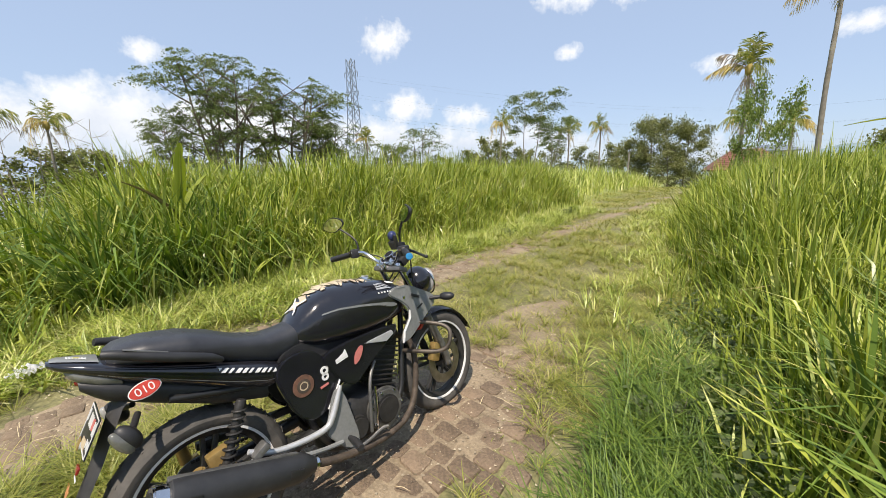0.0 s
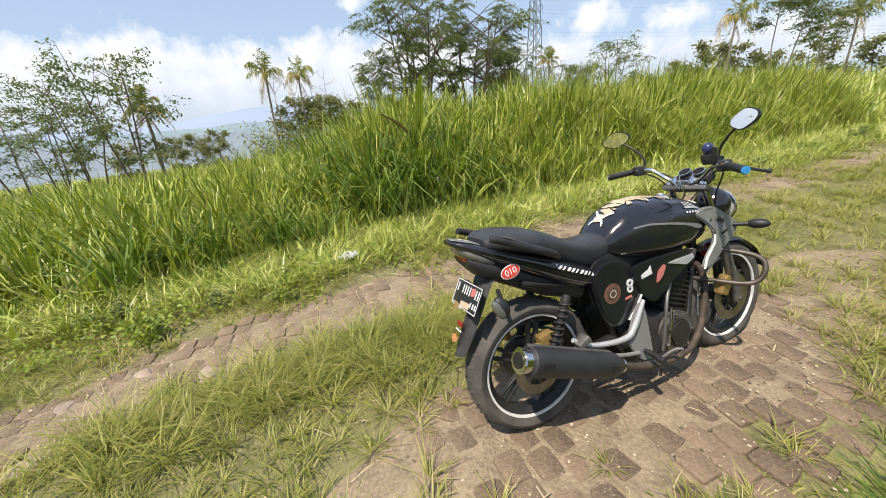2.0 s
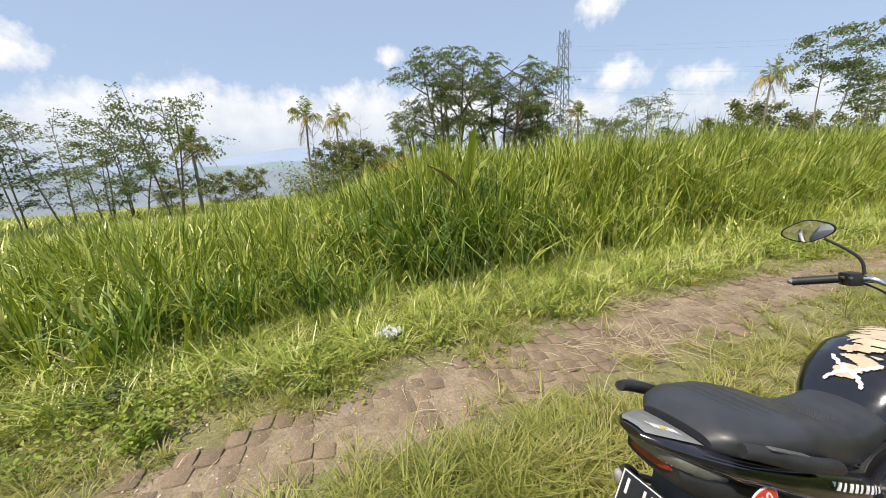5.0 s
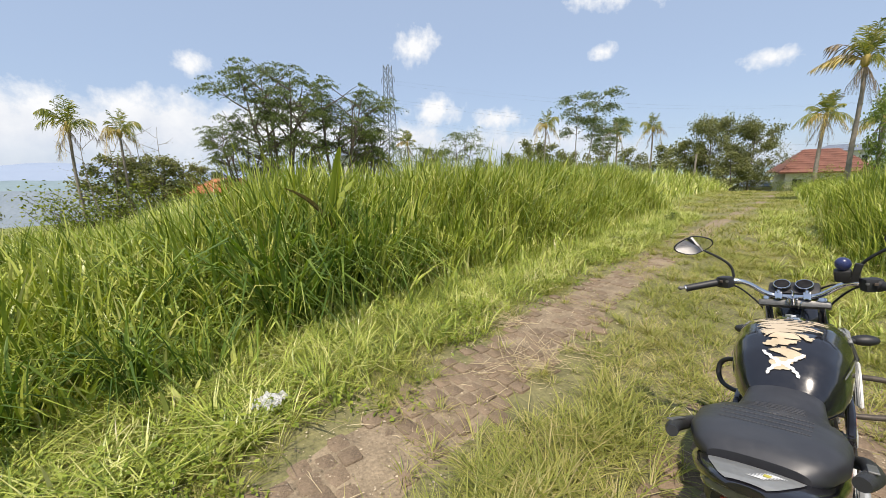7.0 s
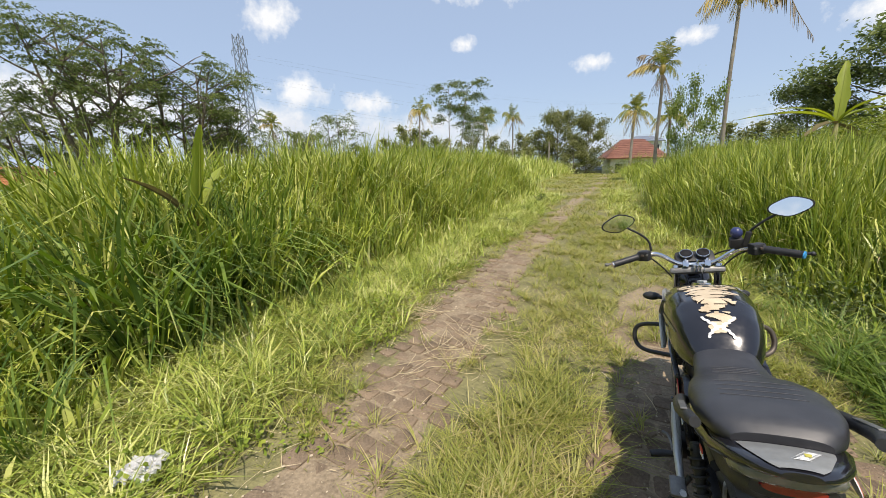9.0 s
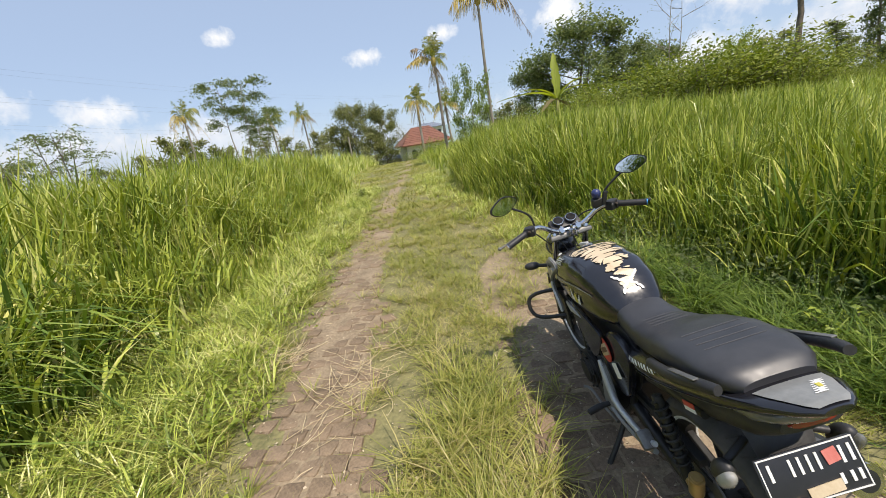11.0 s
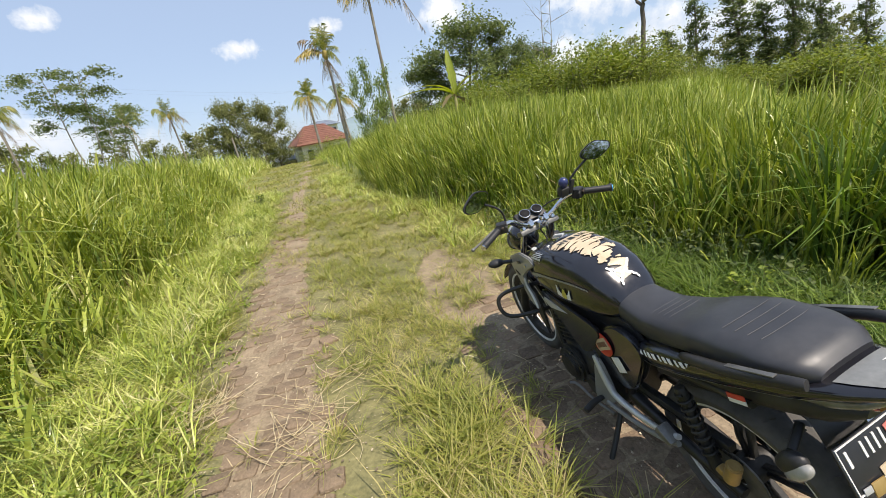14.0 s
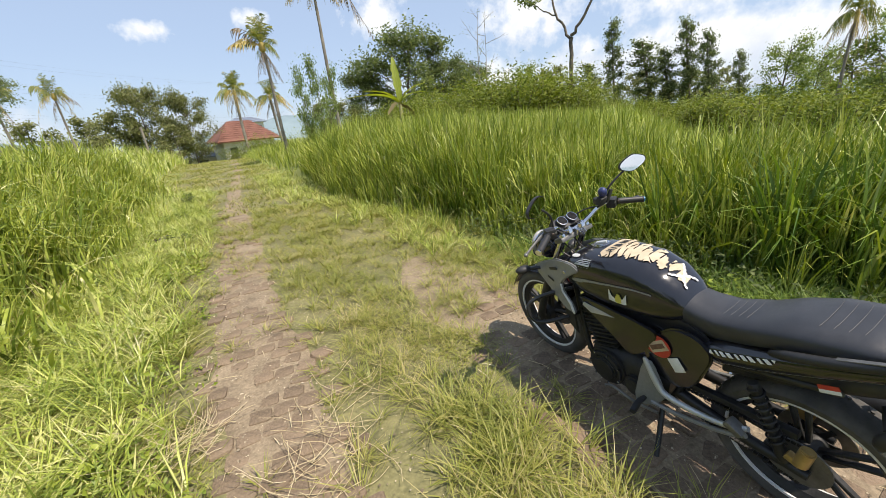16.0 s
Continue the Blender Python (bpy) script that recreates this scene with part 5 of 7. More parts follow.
def grass_field(name, xs, ys, h, w, material, label, lean=0.25, bend=0.45, steps=5, face=None):
    n = len(xs)
    base = np.stack([xs, ys, ground_z(xs, ys) - 0.02], -1)
    height = h * RNG.uniform(0.55, 1.12, n)
    facing = RNG.uniform(0, 2 * np.pi, n) if face is None else face + RNG.normal(0, 1.1, n)
    v, f = blades(base, height, w * RNG.uniform(0.6, 1.3, n), facing, np.abs(RNG.normal(0, lean, n)), np.abs(RNG.normal(bend, 0.25, n)), RNG, steps)
    ob = new(name, quads_mesh(name, v, f, material))
    return tagged(ob, label, "grass", kind="stuff")


def clump_field(name, cx, cy, per, height, width, material, label, out=0.14, bend=0.62, root=0.075, steps=4):
    """Tall clumps: blades that rise from one root and arch outwards, each clump of its own height."""
    n = len(cx)
    own = RNG.uniform(0.72, 1.18, n)
    x, y = np.repeat(cx, per), np.repeat(cy, per)
    a = RNG.uniform(0, 2 * np.pi, n * per)
    r = np.abs(RNG.normal(0, root, n * per)) * np.repeat(own, per)
    x, y = x + np.cos(a) * r, y + np.sin(a) * r
    base = np.stack([x, y, ground_z(x, y) - 0.02], -1)
    L = np.repeat(own * height, per) * RNG.uniform(0.5, 1.08, n * per)
    k = RNG.uniform(0, 1, n * per)
    v, f = blades(base, L, width * np.clip(L, 0.3, 1.0) * RNG.uniform(0.6, 1.25, n * per), a + RNG.normal(0, 0.5, n * per), np.abs(RNG.normal(out, 0.1, n * per)), bend * (0.1 + 1.6 * k ** 1.5), RNG, steps, 0.8, 3.4)
    ob = new(name, quads_mesh(name, v, f, material))
    return tagged(ob, label, "grass", kind="stuff")


def tall_height_left(x, y):
    d = left_edge(y) - x
    h = np.interp(d, [-0.8, -0.1, 0.4, 1.4, 3], [0.28, 0.6, 1.02, 1.35, 1.3])
    h = h * np.interp(y, [-6, -3, -1.5, -0.3, 0.8, 2.0, 4, 8, 18, 30], [0.6, 0.66, 0.74, 0.92, 1.16, 1.08, 1.02, 1.0, 0.95, 0.9])
    return h * (0.82 + 0.34 * clumped(x, y, 1.1))


def tall_height_right(x, y):
    d = x - right_edge(y)
    h = np.interp(d, [-0.5, -0.1, 0.25, 0.6, 1.0, 3, 5], [0.14, 0.4, 0.8, 1.12, 1.2, 1.08, 0.9])
    return h * (0.84 + 0.3 * clumped(x, y, 1.2)) * np.interp(y, [-4, 8, 20], [1, 0.95, 0.75])


def make_tall_grass():
    # left bank: thin upright growth, then arching clumps
    x, y = scatter(22000, -8.0, -2.0, -5.5, 14, lambda x, y: np.clip((left_edge(y) - x + 0.6) / 0.9, 0, 1) * np.where(left_edge(y) - x > 2.6, 0.5, 1) * np.clip(1.5 * clumped(x, y, 0.42) - 0.2, 0.08, 1))
    grass_field("tall_grass", x, y, tall_height_left(x, y) * 0.95, 0.03, M_TALL, "tall upright green grass on the bank beside the track", lean=0.16, bend=0.35, steps=5)
    x, y = scatter(3000, -8.2, -2.4, -5.5, 14, lambda x, y: np.clip((left_edge(y) - x + 0.25) / 0.5, 0, 1))
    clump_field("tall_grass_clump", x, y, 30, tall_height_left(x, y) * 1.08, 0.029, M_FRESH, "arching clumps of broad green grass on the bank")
    x, y = scatter(42000, -26, -2.5, -22, 34, lambda x, y: ((left_edge(y) - x > 0.3) & ((x < -7.3) | (y > 13.5) | (y < -5))) * 1.0)
    grass_field("tall_grass", x, y, tall_height_left(x, y) * 0.95, 0.045, M_TALL, "tall green grass stretching over the field", lean=0.18, bend=0.4, steps=3)
    x, y = scatter(24000, -62, -22, -50, 40, lambda x, y: np.where((x < -25.5) | (y < -21), 1.0, 0.0))
    grass_field("tall_grass", x, y, 1.0 + 0.3 * clumped(x, y, 4), 0.11, M_TALL, "rough grass over the falling field far off", steps=3)
    # right bank
    x, y = scatter(52000, 0, 5.5, -3, 13, lambda x, y: np.clip((x - right_edge(y) + 0.35) / 0.6, 0, 1) * np.where(x - right_edge(y) > 2.4, 0.5, 1) * np.clip(1.5 * clumped(x, y, 0.42) - 0.2, 0.12, 1))
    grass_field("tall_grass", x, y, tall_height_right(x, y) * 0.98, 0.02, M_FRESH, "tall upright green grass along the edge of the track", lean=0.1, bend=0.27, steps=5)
    x, y = scatter(1700, 0, 5.6, -3, 13, lambda x, y: np.clip((x - right_edge(y) + 0.1) / 0.4, 0, 1))
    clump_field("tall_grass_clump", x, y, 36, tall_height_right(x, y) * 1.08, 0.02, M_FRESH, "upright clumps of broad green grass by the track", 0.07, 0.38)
    x, y = scatter(64000, -4, 26, -9, 34, lambda x, y: ((x - right_edge(y) > 0.2) & ((x > 5.3) | (y > 12.8) | (y < -2.8))) * 1.0)
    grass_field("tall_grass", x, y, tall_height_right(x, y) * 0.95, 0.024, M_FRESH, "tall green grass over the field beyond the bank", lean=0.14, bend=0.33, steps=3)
    # short dark blades added in place of the shade between the stems
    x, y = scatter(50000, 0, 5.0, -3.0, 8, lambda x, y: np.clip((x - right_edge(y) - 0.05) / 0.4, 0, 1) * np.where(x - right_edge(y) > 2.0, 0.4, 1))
    grass_field("lush_grass", x, y, tall_height_right(x, y) * 0.78, 0.024, M_DARKGRASS, "dense dark undergrowth added for shade low in the grass bank", lean=0.1, bend=0.3, steps=3)
    # pale dead blades
    x, y = scatter(5000, -7, 4, -4, 10, lambda x, y: ((x < left_edge(y)) | (x > right_edge(y) + 0.2)) * (np.hypot(x - 1.4, y + 0.4) > 2.2) * 0.8)
    grass_field("dead_grass", x, y, np.where(x < 0, tall_height_left(x, y), tall_height_right(x, y)) * 0.7, 0.012, M_STRAW, "pale dead blades among the tall grass", lean=0.4, bend=0.8)
    # dark lush clumps round the banana leaves and beside the motorcycle
    x, y = scatter(260, -6.2, -3.5, -0.8, 2.8, lambda x, y: np.exp(-((x + 4.5) / 0.7) ** 2 - ((y - 0.9) / 0.95) ** 2))
    clump_field("lush_grass_clump", x, y, 46, 1.35 * np.ones(len(x)), 0.034, M_DARKGRASS, "dense clumps of broad dark green grass", 0.24, 0.8)
    x, y = scatter(100, -4.6, -2.6, -2.6, 0.4, lambda x, y: (x < left_edge(y) + 0.1) * (x > left_edge(y) - 1.4) * 0.4)
    clump_field("lush_grass_clump", x, y, 36, 0.8 * np.ones(len(x)), 0.026, M_DARKGRASS, "dark green clumps at the foot of the bank", 0.24, 0.7)
    x, y = scatter(420, 1.4, 3.6, -1.8, 1.8, lambda x, y: (x > right_edge(y) + 0.1) * np.exp(-((x - 2.4) / 0.6) ** 2 - ((y - 0.1) / 1.1) ** 2))
    clump_field("lush_grass_clump", x, y, 46, 1.15 * np.ones(len(x)), 0.024, M_DARKGRASS, "dense clumps of dark green grass", 0.1, 0.5)


def bare(x, y):
    """0 on the bare tracks, 1 in the grass."""
    wob = (clumped(x, y, 0.32) - 0.5) * 0.46 + (clumped(x + 9, y, 0.13) - 0.5) * 0.2
    a = np.clip((np.abs(x - strip_x(y)) - 0.24 + wob) / 0.2, 0, 1)
    a = np.maximum(a, np.clip((y - 3.0) / 3.0, 0, 1) * np.clip((clumped(x - 4, y, 0.55) - np.interp(y, [4, 8], [0.42, 0.22])) * 4, 0, 1))
    mid = 0.20 - 0.08 * y
    wide = np.where(x < mid, np.interp(y, [-0.6, 0.0, 0.7, 1.5], [0.72, 0.84, 0.72, 0.46]), 0.42)
    b = np.clip((np.hypot((x - mid) / wide, (y - 0.75) / 1.35) - 0.78 + 0.25 * (clumped(x, y, 0.2) - 0.5)) / 0.3, 0, 1)
    return a * b


def tufts(name, cx, cy, per, length, width, material, label, out=0.8, bend=0.5):
    """Star-shaped tussocks: blades that lean outwards from one root."""
    n = len(cx)
    size = RNG.uniform(0.6, 1.35, n)
    x, y = np.repeat(cx, per), np.repeat(cy, per)
    a = RNG.uniform(0, 2 * np.pi, n * per)
    r = np.abs(RNG.normal(0, 0.018, n * per)) * np.repeat(size, per)
    x, y = x + np.cos(a) * r, y + np.sin(a) * r
    base = np.stack([x, y, ground_z(x, y) - 0.004], -1)
    L = np.repeat(size, per) * length * RNG.uniform(0.55, 1.1, n * per)
    v, f = blades(base, L, width * RNG.uniform(0.7, 1.3, n * per), a + RNG.normal(0, 0.35, n * per), np.abs(RNG.normal(out, 0.3, n * per)), np.abs(RNG.normal(bend, 0.25, n * per)), RNG, 3, 0.25)
    ob = new(name, quads_mesh(name, v, f, material))
    return tagged(ob, label, "grass", kind="stuff")


def make_short_grass():
    inside = lambda x, y: (x > left_edge(y) - 0.3) * (x < right_edge(y) + 0.3)
    x, y = scatter(345000, -4.8, 2.8, -3.4, 7.5, lambda x, y: inside(x, y) * bare(x, y) * (0.3 + 0.7 * np.clip(clumped(x, y, 0.33) * 1.9 - 0.45, 0, 1)))
    h = 0.05 + 0.07 * clumped(x, y, 0.4) + 0.12 * np.clip((strip_x(y) - x - 0.5) / 1.0, 0, 1.6) + 0.10 * np.clip((x - right_edge(y) + 0.6) / 0.6, 0, 1.5)
    grass_field("short_grass", x, y, h * 0.74, 0.0075, M_LAWN, "short yellow-green grass over the track", lean=0.5, bend=0.7, steps=3)
    x, y = scatter(8000, -4.6, 2.6, -3.4, 8.0, lambda x, y: inside(x, y) * np.clip(bare(x, y) + 0.02, 0, 1) * (0.25 + 0.75 * clumped(x + 3, y, 0.5)))
    tufts("grass_tussock", x, y, 26, 0.122, 0.005, M_LAWN, "pale star-shaped grass tussocks on the track", 0.6, 0.55)
    x, y = scatter(1700, -2.8, -0.6, -3.0, 7.0, lambda x, y: (np.abs(x - strip_x(y)) < 0.42) * np.clip(clumped(x + 6, y, 0.35) * 2 - 0.7, 0.04, 1) * np.interp(y, [-3, 0, 3, 7], [0.5, 0.22, 0.35, 0.8]))
    tufts("grass_tussock", x, y, 14, 0.055, 0.005, M_LAWN, "small grass tufts growing between the pavers")
    x, y = scatter(5200, -5.0, -2.2, -3.4, 12.0, lambda x, y: (x > left_edge(y) - 0.2) * np.clip((strip_x(y) - 0.35 - x) / 0.6, 0, 1))
    tufts("grass_tussock", x, y, 16, 0.24, 0.009, M_TALL, "knee-high green tussocks at the foot of the bank", 0.45, 0.6)
    x, y = scatter(2600, -0.4, 2.6, -3.0, 9.0, lambda x, y: (np.abs(x - right_edge(y) + 0.15) < 0.45) * bare(x, y) * np.interp(y, [2, 3.5], [1, 0]))
    tufts("grass_tussock", x, y, 18, 0.30, 0.010, M_DARKGRASS, "dark green tussocks at the foot of the right bank", 0.5, 0.6)
    x, y = scatter(2600, 0.55, 1.9, -0.9, 2.6, lambda x, y: np.clip((x - 0.86 - 0.25 * (clumped(x, y, 0.3) - 0.5)) / 0.3, 0, 1) * (x < right_edge(y) + 0.2) * (0.45 + 0.55 * clumped(x, y, 0.4)))
    tufts("grass_tussock", x, y, 16, 0.25, 0.008, M_DARKGRASS, "dark lush tussocks beside the bare patch", 0.45, 0.6)
    x, y = scatter(2600, -1.4, 2.0, 2.2, 14.0, lambda x, y: np.exp(-((x - right_edge(y) + 0.25) / 0.55) ** 2) * (x < right_edge(y) + 0.3) * np.clip(clumped(x, y, 0.5) * 1.6 - 0.2, 0.15, 1))
    tufts("grass_tussock", x, y, 16, 0.24, 0.010, M_TALL, "green tussocks where the bank runs into the track", 0.4, 0.55)
    x, y = scatter(80000, -5.5, 1.5, 7.3, 34, lambda x, y: inside(x, y) * bare(x, y) * (0.3 + 0.7 * clumped(x, y, 0.6)))
    h = 0.08 + 0.10 * clumped(x, y, 0.6)
    grass_field("short_grass", x, y, h, 0.018, M_LAWN, "short yellow-green grass further down the track", lean=0.5, bend=0.6, steps=3)
    x, y = scatter(900, -1.5, 0.0, -2.6, 1.6, lambda x, y: bare(x, y) * np.exp(-((x + 0.86) / 0.28) ** 2) * np.interp(y, [-2.6, -1.5, 0.9, 1.6], [0.4, 1, 1, 0]))
    tufts("grass_tussock", x, y, 24, 0.2, 0.006, M_LAWN, "long-bladed pale tussocks along the middle of the track", 0.6, 0.6)
    # creeping broad-leaved weeds
    x, y = scatter(64000, -4.6, -1.7, -3.4, 9.0, lambda x, y: (x > left_edge(y) - 0.1) * np.clip((strip_x(y) - 0.28 + 0.5 * (clumped(x + 2, y, 0.3) - 0.5) - x) / 0.22, 0, 1) * np.where(x > strip_x(y) - 1.1, 1, 0.45) * np.clip(clumped(x + 1, y + 5, 0.5) * 2.0 - 0.6, 0, 0.8))
    c = np.stack([x, y, ground_z(x, y) + RNG.uniform(0.01, 0.05 + 0.12 * np.clip((strip_x(y) - 0.3 - x) / 0.5, 0, 1), len(x))], -1)
    v, f = leaves(c, RNG.uniform(0.011, 0.03, len(x)), RNG, 0.5, 1.7)
    tagged(new("creeping_weed", quads_mesh("creeping_weed", v, f, M_WEED)), "low bright green broad-leaved weeds by the track", "weed", kind="stuff")
    # dark leafy weeds at the foot of the right bank
    x, y = scatter(26000, 0.6, 3.0, -1.6, 4.0, lambda x, y: np.clip((x - right_edge(y) + np.interp(y, [1.8, 2.8], [0.65, 0.45])) / 0.4, 0, 1) * (x < right_edge(y) + 0.8) * np.clip(clumped(x, y + 3, 0.4) * 1.8 - 0.4, 0.1, 1))
    c = np.stack([x, y, ground_z(x, y) + RNG.uniform(0.03, 0.34, len(x)) * np.clip((x - right_edge(y) + 0.5) / 0.5, 0.3, 1)], -1)
    v, f = leaves(c, RNG.uniform(0.016, 0.04, len(x)), RNG, 0.5, 1.8)
    tagged(new("bank_weed", quads_mesh("bank_weed", v, f, M_LEAF)), "dark green leafy weeds under the tall grass", "weed", kind="stuff")
    x, y = scatter(26000, -4.5, 5.5, -9.5, -3.2, lambda x, y: 0.4 + 0.6 * clumped(x, y, 0.6))
    grass_field("short_grass", x, y, 0.10 + 0.1 * clumped(x, y, 0.8), 0.02, M_LAWN, "short grass over the track", lean=0.5, bend=0.6, steps=3)
    # dead straw lying about
    x, y = scatter(850, -2.7, 0.9, -2.6, 6.0, lambda x, y: 0.25 + 0.75 * (np.hypot(x + 2.25, y - 1.75) < 0.55) + 0.3 * (np.hypot(x + 1.55, y - 1.3) < 0.6))
    base = np.stack([x, y, ground_z(x, y) + 0.022], -1)
    n = len(x)
    v, f = blades(base, RNG.uniform(0.05, 0.2, n), RNG.uniform(0.003, 0.006, n), RNG.uniform(0, 6.28, n), RNG.uniform(2.0, 4.0, n) * 0 + 1.0, np.zeros(n), RNG, 3, 0.2)
    v[:, 2] = base[:, 2].repeat(6) + np.tile([0, 0, 0.012, 0.012, 0.004, 0.004], n) + RNG.uniform(0, 0.02, n).repeat(6)
    tagged(new("dry_straw", quads_mesh("dry_straw", v, f, M_HAY)), "scattered dead straw lying on the track", "straw", kind="stuff")


make_tall_grass()
make_short_grass()

# ---------------- trees and shrubs ----------------
def branch(rng, start, heading, length, bend=0.25, n=6):
    """A wandering limb: its points."""
    pts = [np.array(start, float)]
    d = np.array(heading, float)
    d /= np.linalg.norm(d)
    for _ in range(n):
        d = d + rng.normal(0, bend, 3) * 0.35 + np.array([0, 0, 0.05])
        d /= np.linalg.norm(d)
        pts.append(pts[-1] + d * length / n)
    return np.array(pts)


def broad_tree(name, label, height, spread, crown_base, material, seed, stems=1, limbs=9, leaf=0.16, count=5200, layered=0.5, puff=0.75, bark=None, trunk_r=None, gap=0.0, tilt=0.22, spray=0.0):
    """A tree of tapered trunk, limbs and many small leaves; layered: how flat the leaves lie, spray: length of the drooping twigs that carry them."""
    rng = np.random.default_rng(seed)
    t = thing(name, label, "tree")
    wood, crown = Heap(), Heap()
    ends = []
    r0 = trunk_r or height * 0.016
    for s in range(stems):
        a = 2 * np.pi * s / stems + rng.uniform(0, 1)
        out = tilt * (stems > 1)
        head = (math.cos(a) * out, math.sin(a) * out, 1)
        trunk = branch(rng, (0.12 * stems * math.cos(a) * (stems > 1), 0.12 * stems * math.sin(a) * (stems > 1), -0.6), head, height * 0.82 + 0.6, 0.14, 10)
        wood.put(*tube_arrays(trunk, np.linspace(r0, r0 * 0.22, len(trunk)), 7))
        for i in range(limbs):
            k = crown_base + (0.97 - crown_base) * (i + rng.uniform(0, 0.8)) / limbs
            q = k * (len(trunk) - 1)
            j = int(q)
            p = trunk[j] + (trunk[min(j + 1, len(trunk) - 1)] - trunk[j]) * (q - j)
            ang = a * (stems > 1) + i * 2.4 + rng.normal(0, 0.4)
            reach = spread * (1.0 - 0.55 * abs(k - (crown_base + 0.25)) / 0.75) * rng.uniform(0.65, 1.05)
            limb = branch(rng, p, (math.cos(ang), math.sin(ang), rng.uniform(0.25, 0.75)), reach, 0.3, 6)
            wood.put(*tube_arrays(limb, np.linspace(r0 * 0.38, r0 * 0.08, len(limb)), 5))
            for m in range(3):
                u = rng.uniform(0.35, 0.95)
                b = limb[int(u * 5)]
                tw = branch(rng, b, (math.cos(ang + rng.normal(0, 0.9)), math.sin(ang + rng.normal(0, 0.9)), rng.uniform(0.0, 0.5)), reach * 0.45, 0.3, 4)
                wood.put(*tube_arrays(tw, np.linspace(r0 * 0.14, r0 * 0.04, len(tw)), 4))
                ends += [tw[-1], tw[-2], tw[2]]
            ends += [limb[-1], limb[-2]]
    ends = np.array(ends)
    if gap:
        ends = ends[rng.uniform(0, 1, len(ends)) > gap]
    each = max(4, count // len(ends))
    c = np.repeat(ends, each, 0)
    rad = puff * rng.uniform(0.55, 1.15, len(ends)).repeat(each)
    off = rng.normal(0, 0.5, (len(c), 3)) * rad[:, None]
    off[:, 2] *= 1 - 0.72 * layered
    if spray:
        # several drooping twigs from each end, the leaves strung along them
        k = 5
        ang = np.repeat(np.arctan2(ends[:, 1], ends[:, 0]), k) + rng.normal(0, 1.0, len(ends) * k)
        long = spray * rng.uniform(0.6, 1.25, len(ends) * k)
        w = np.repeat(np.arange(len(ends)) * k, each) + rng.integers(0, k, len(c))
        u = rng.uniform(0.1, 1, len(c))
        along = np.stack([np.cos(ang[w]) * u, np.sin(ang[w]) * u, 0.22 * u - 0.55 * u ** 2], -1) * long[w][:, None]
        off = along + rng.normal(0, 0.075, (len(c), 3)) * spray * np.array([1, 1, 0.5])
    crown.put(*leaves(c + off, leaf * rng.uniform(0.6, 1.3, len(c)), rng, flat=0.12 + 0.45 * layered, long=1.9, fold=False))
    part("trunk", wood.mesh("trunk", bark or M_BARK, True), M_BARK, t)
    part("crown", crown.mesh("crown", material), material, t)
    return t


def frond(rng, top, a, rise, length, droop, hang, thin=0.12):
    """One feather frond: an arched rib with two rows of narrow leaflets. rise: slope at the root, hang: how limp the leaflets are."""
    h = Heap()
    u = np.linspace(0, 1, 10)
    flat = 1 / math.sqrt(1 + rise * rise)
    r = length * u * flat * (1 - 0.12 * u * droop)
    z = length * (rise * flat * u - droop * u ** 2.3)
    R = np.stack([top[0] + np.cos(a) * r, top[1] + np.sin(a) * r, top[2] + z], -1)
    R[:, :2] += rng.normal(0, 0.02, (10, 2)) * length * u[:, None]
    h.put(*tube_arrays(R, np.linspace(0.028, 0.006, 10) * length / 2.2, 4))
    m = 34
    w = np.linspace(0.16, 1, m)
    base = np.stack([np.interp(w, u, R[:, c]) for c in range(3)], -1)
    slope = np.gradient(base, axis=0)
    slope /= np.linalg.norm(slope, axis=1, keepdims=True)
    across = np.array([-math.sin(a), math.cos(a), 0.0])
    for side in (-1, 1):
        keep = rng.uniform(0, 1, m) > thin
        ln = length * 0.27 * np.sin(np.pi * np.clip(w * 0.86 + 0.10, 0, 1)) ** 0.7 * rng.uniform(0.55, 1.15, m)
        d = across * side * 0.75 + slope * 0.75 + rng.normal(0, 0.12, (m, 3))
        d[:, 2] -= hang * rng.uniform(0.5, 1.4, m)
        d /= np.linalg.norm(d, axis=1, keepdims=True)
        wd = 0.024 * length / 2.2
        e = slope * wd
        mid = base + d * ln[:, None] * 0.55
        tip = base + d * ln[:, None] - np.array([0, 0, 0.35]) * ln[:, None] * (0.3 + hang)
        V = np.stack([base - e * 0.6, base + e * 0.6, mid + e, mid - e, tip + e * 0.15, tip - e * 0.15], 1)[keep].reshape(-1, 3)
        i0 = np.arange(int(keep.sum()))[:, None] * 6
        h.put(V, np.concatenate([i0 + np.array([[0, 1, 2, 3]]), i0 + np.array([[3, 2, 4, 5]])], 1).reshape(-1, 4))
    return h


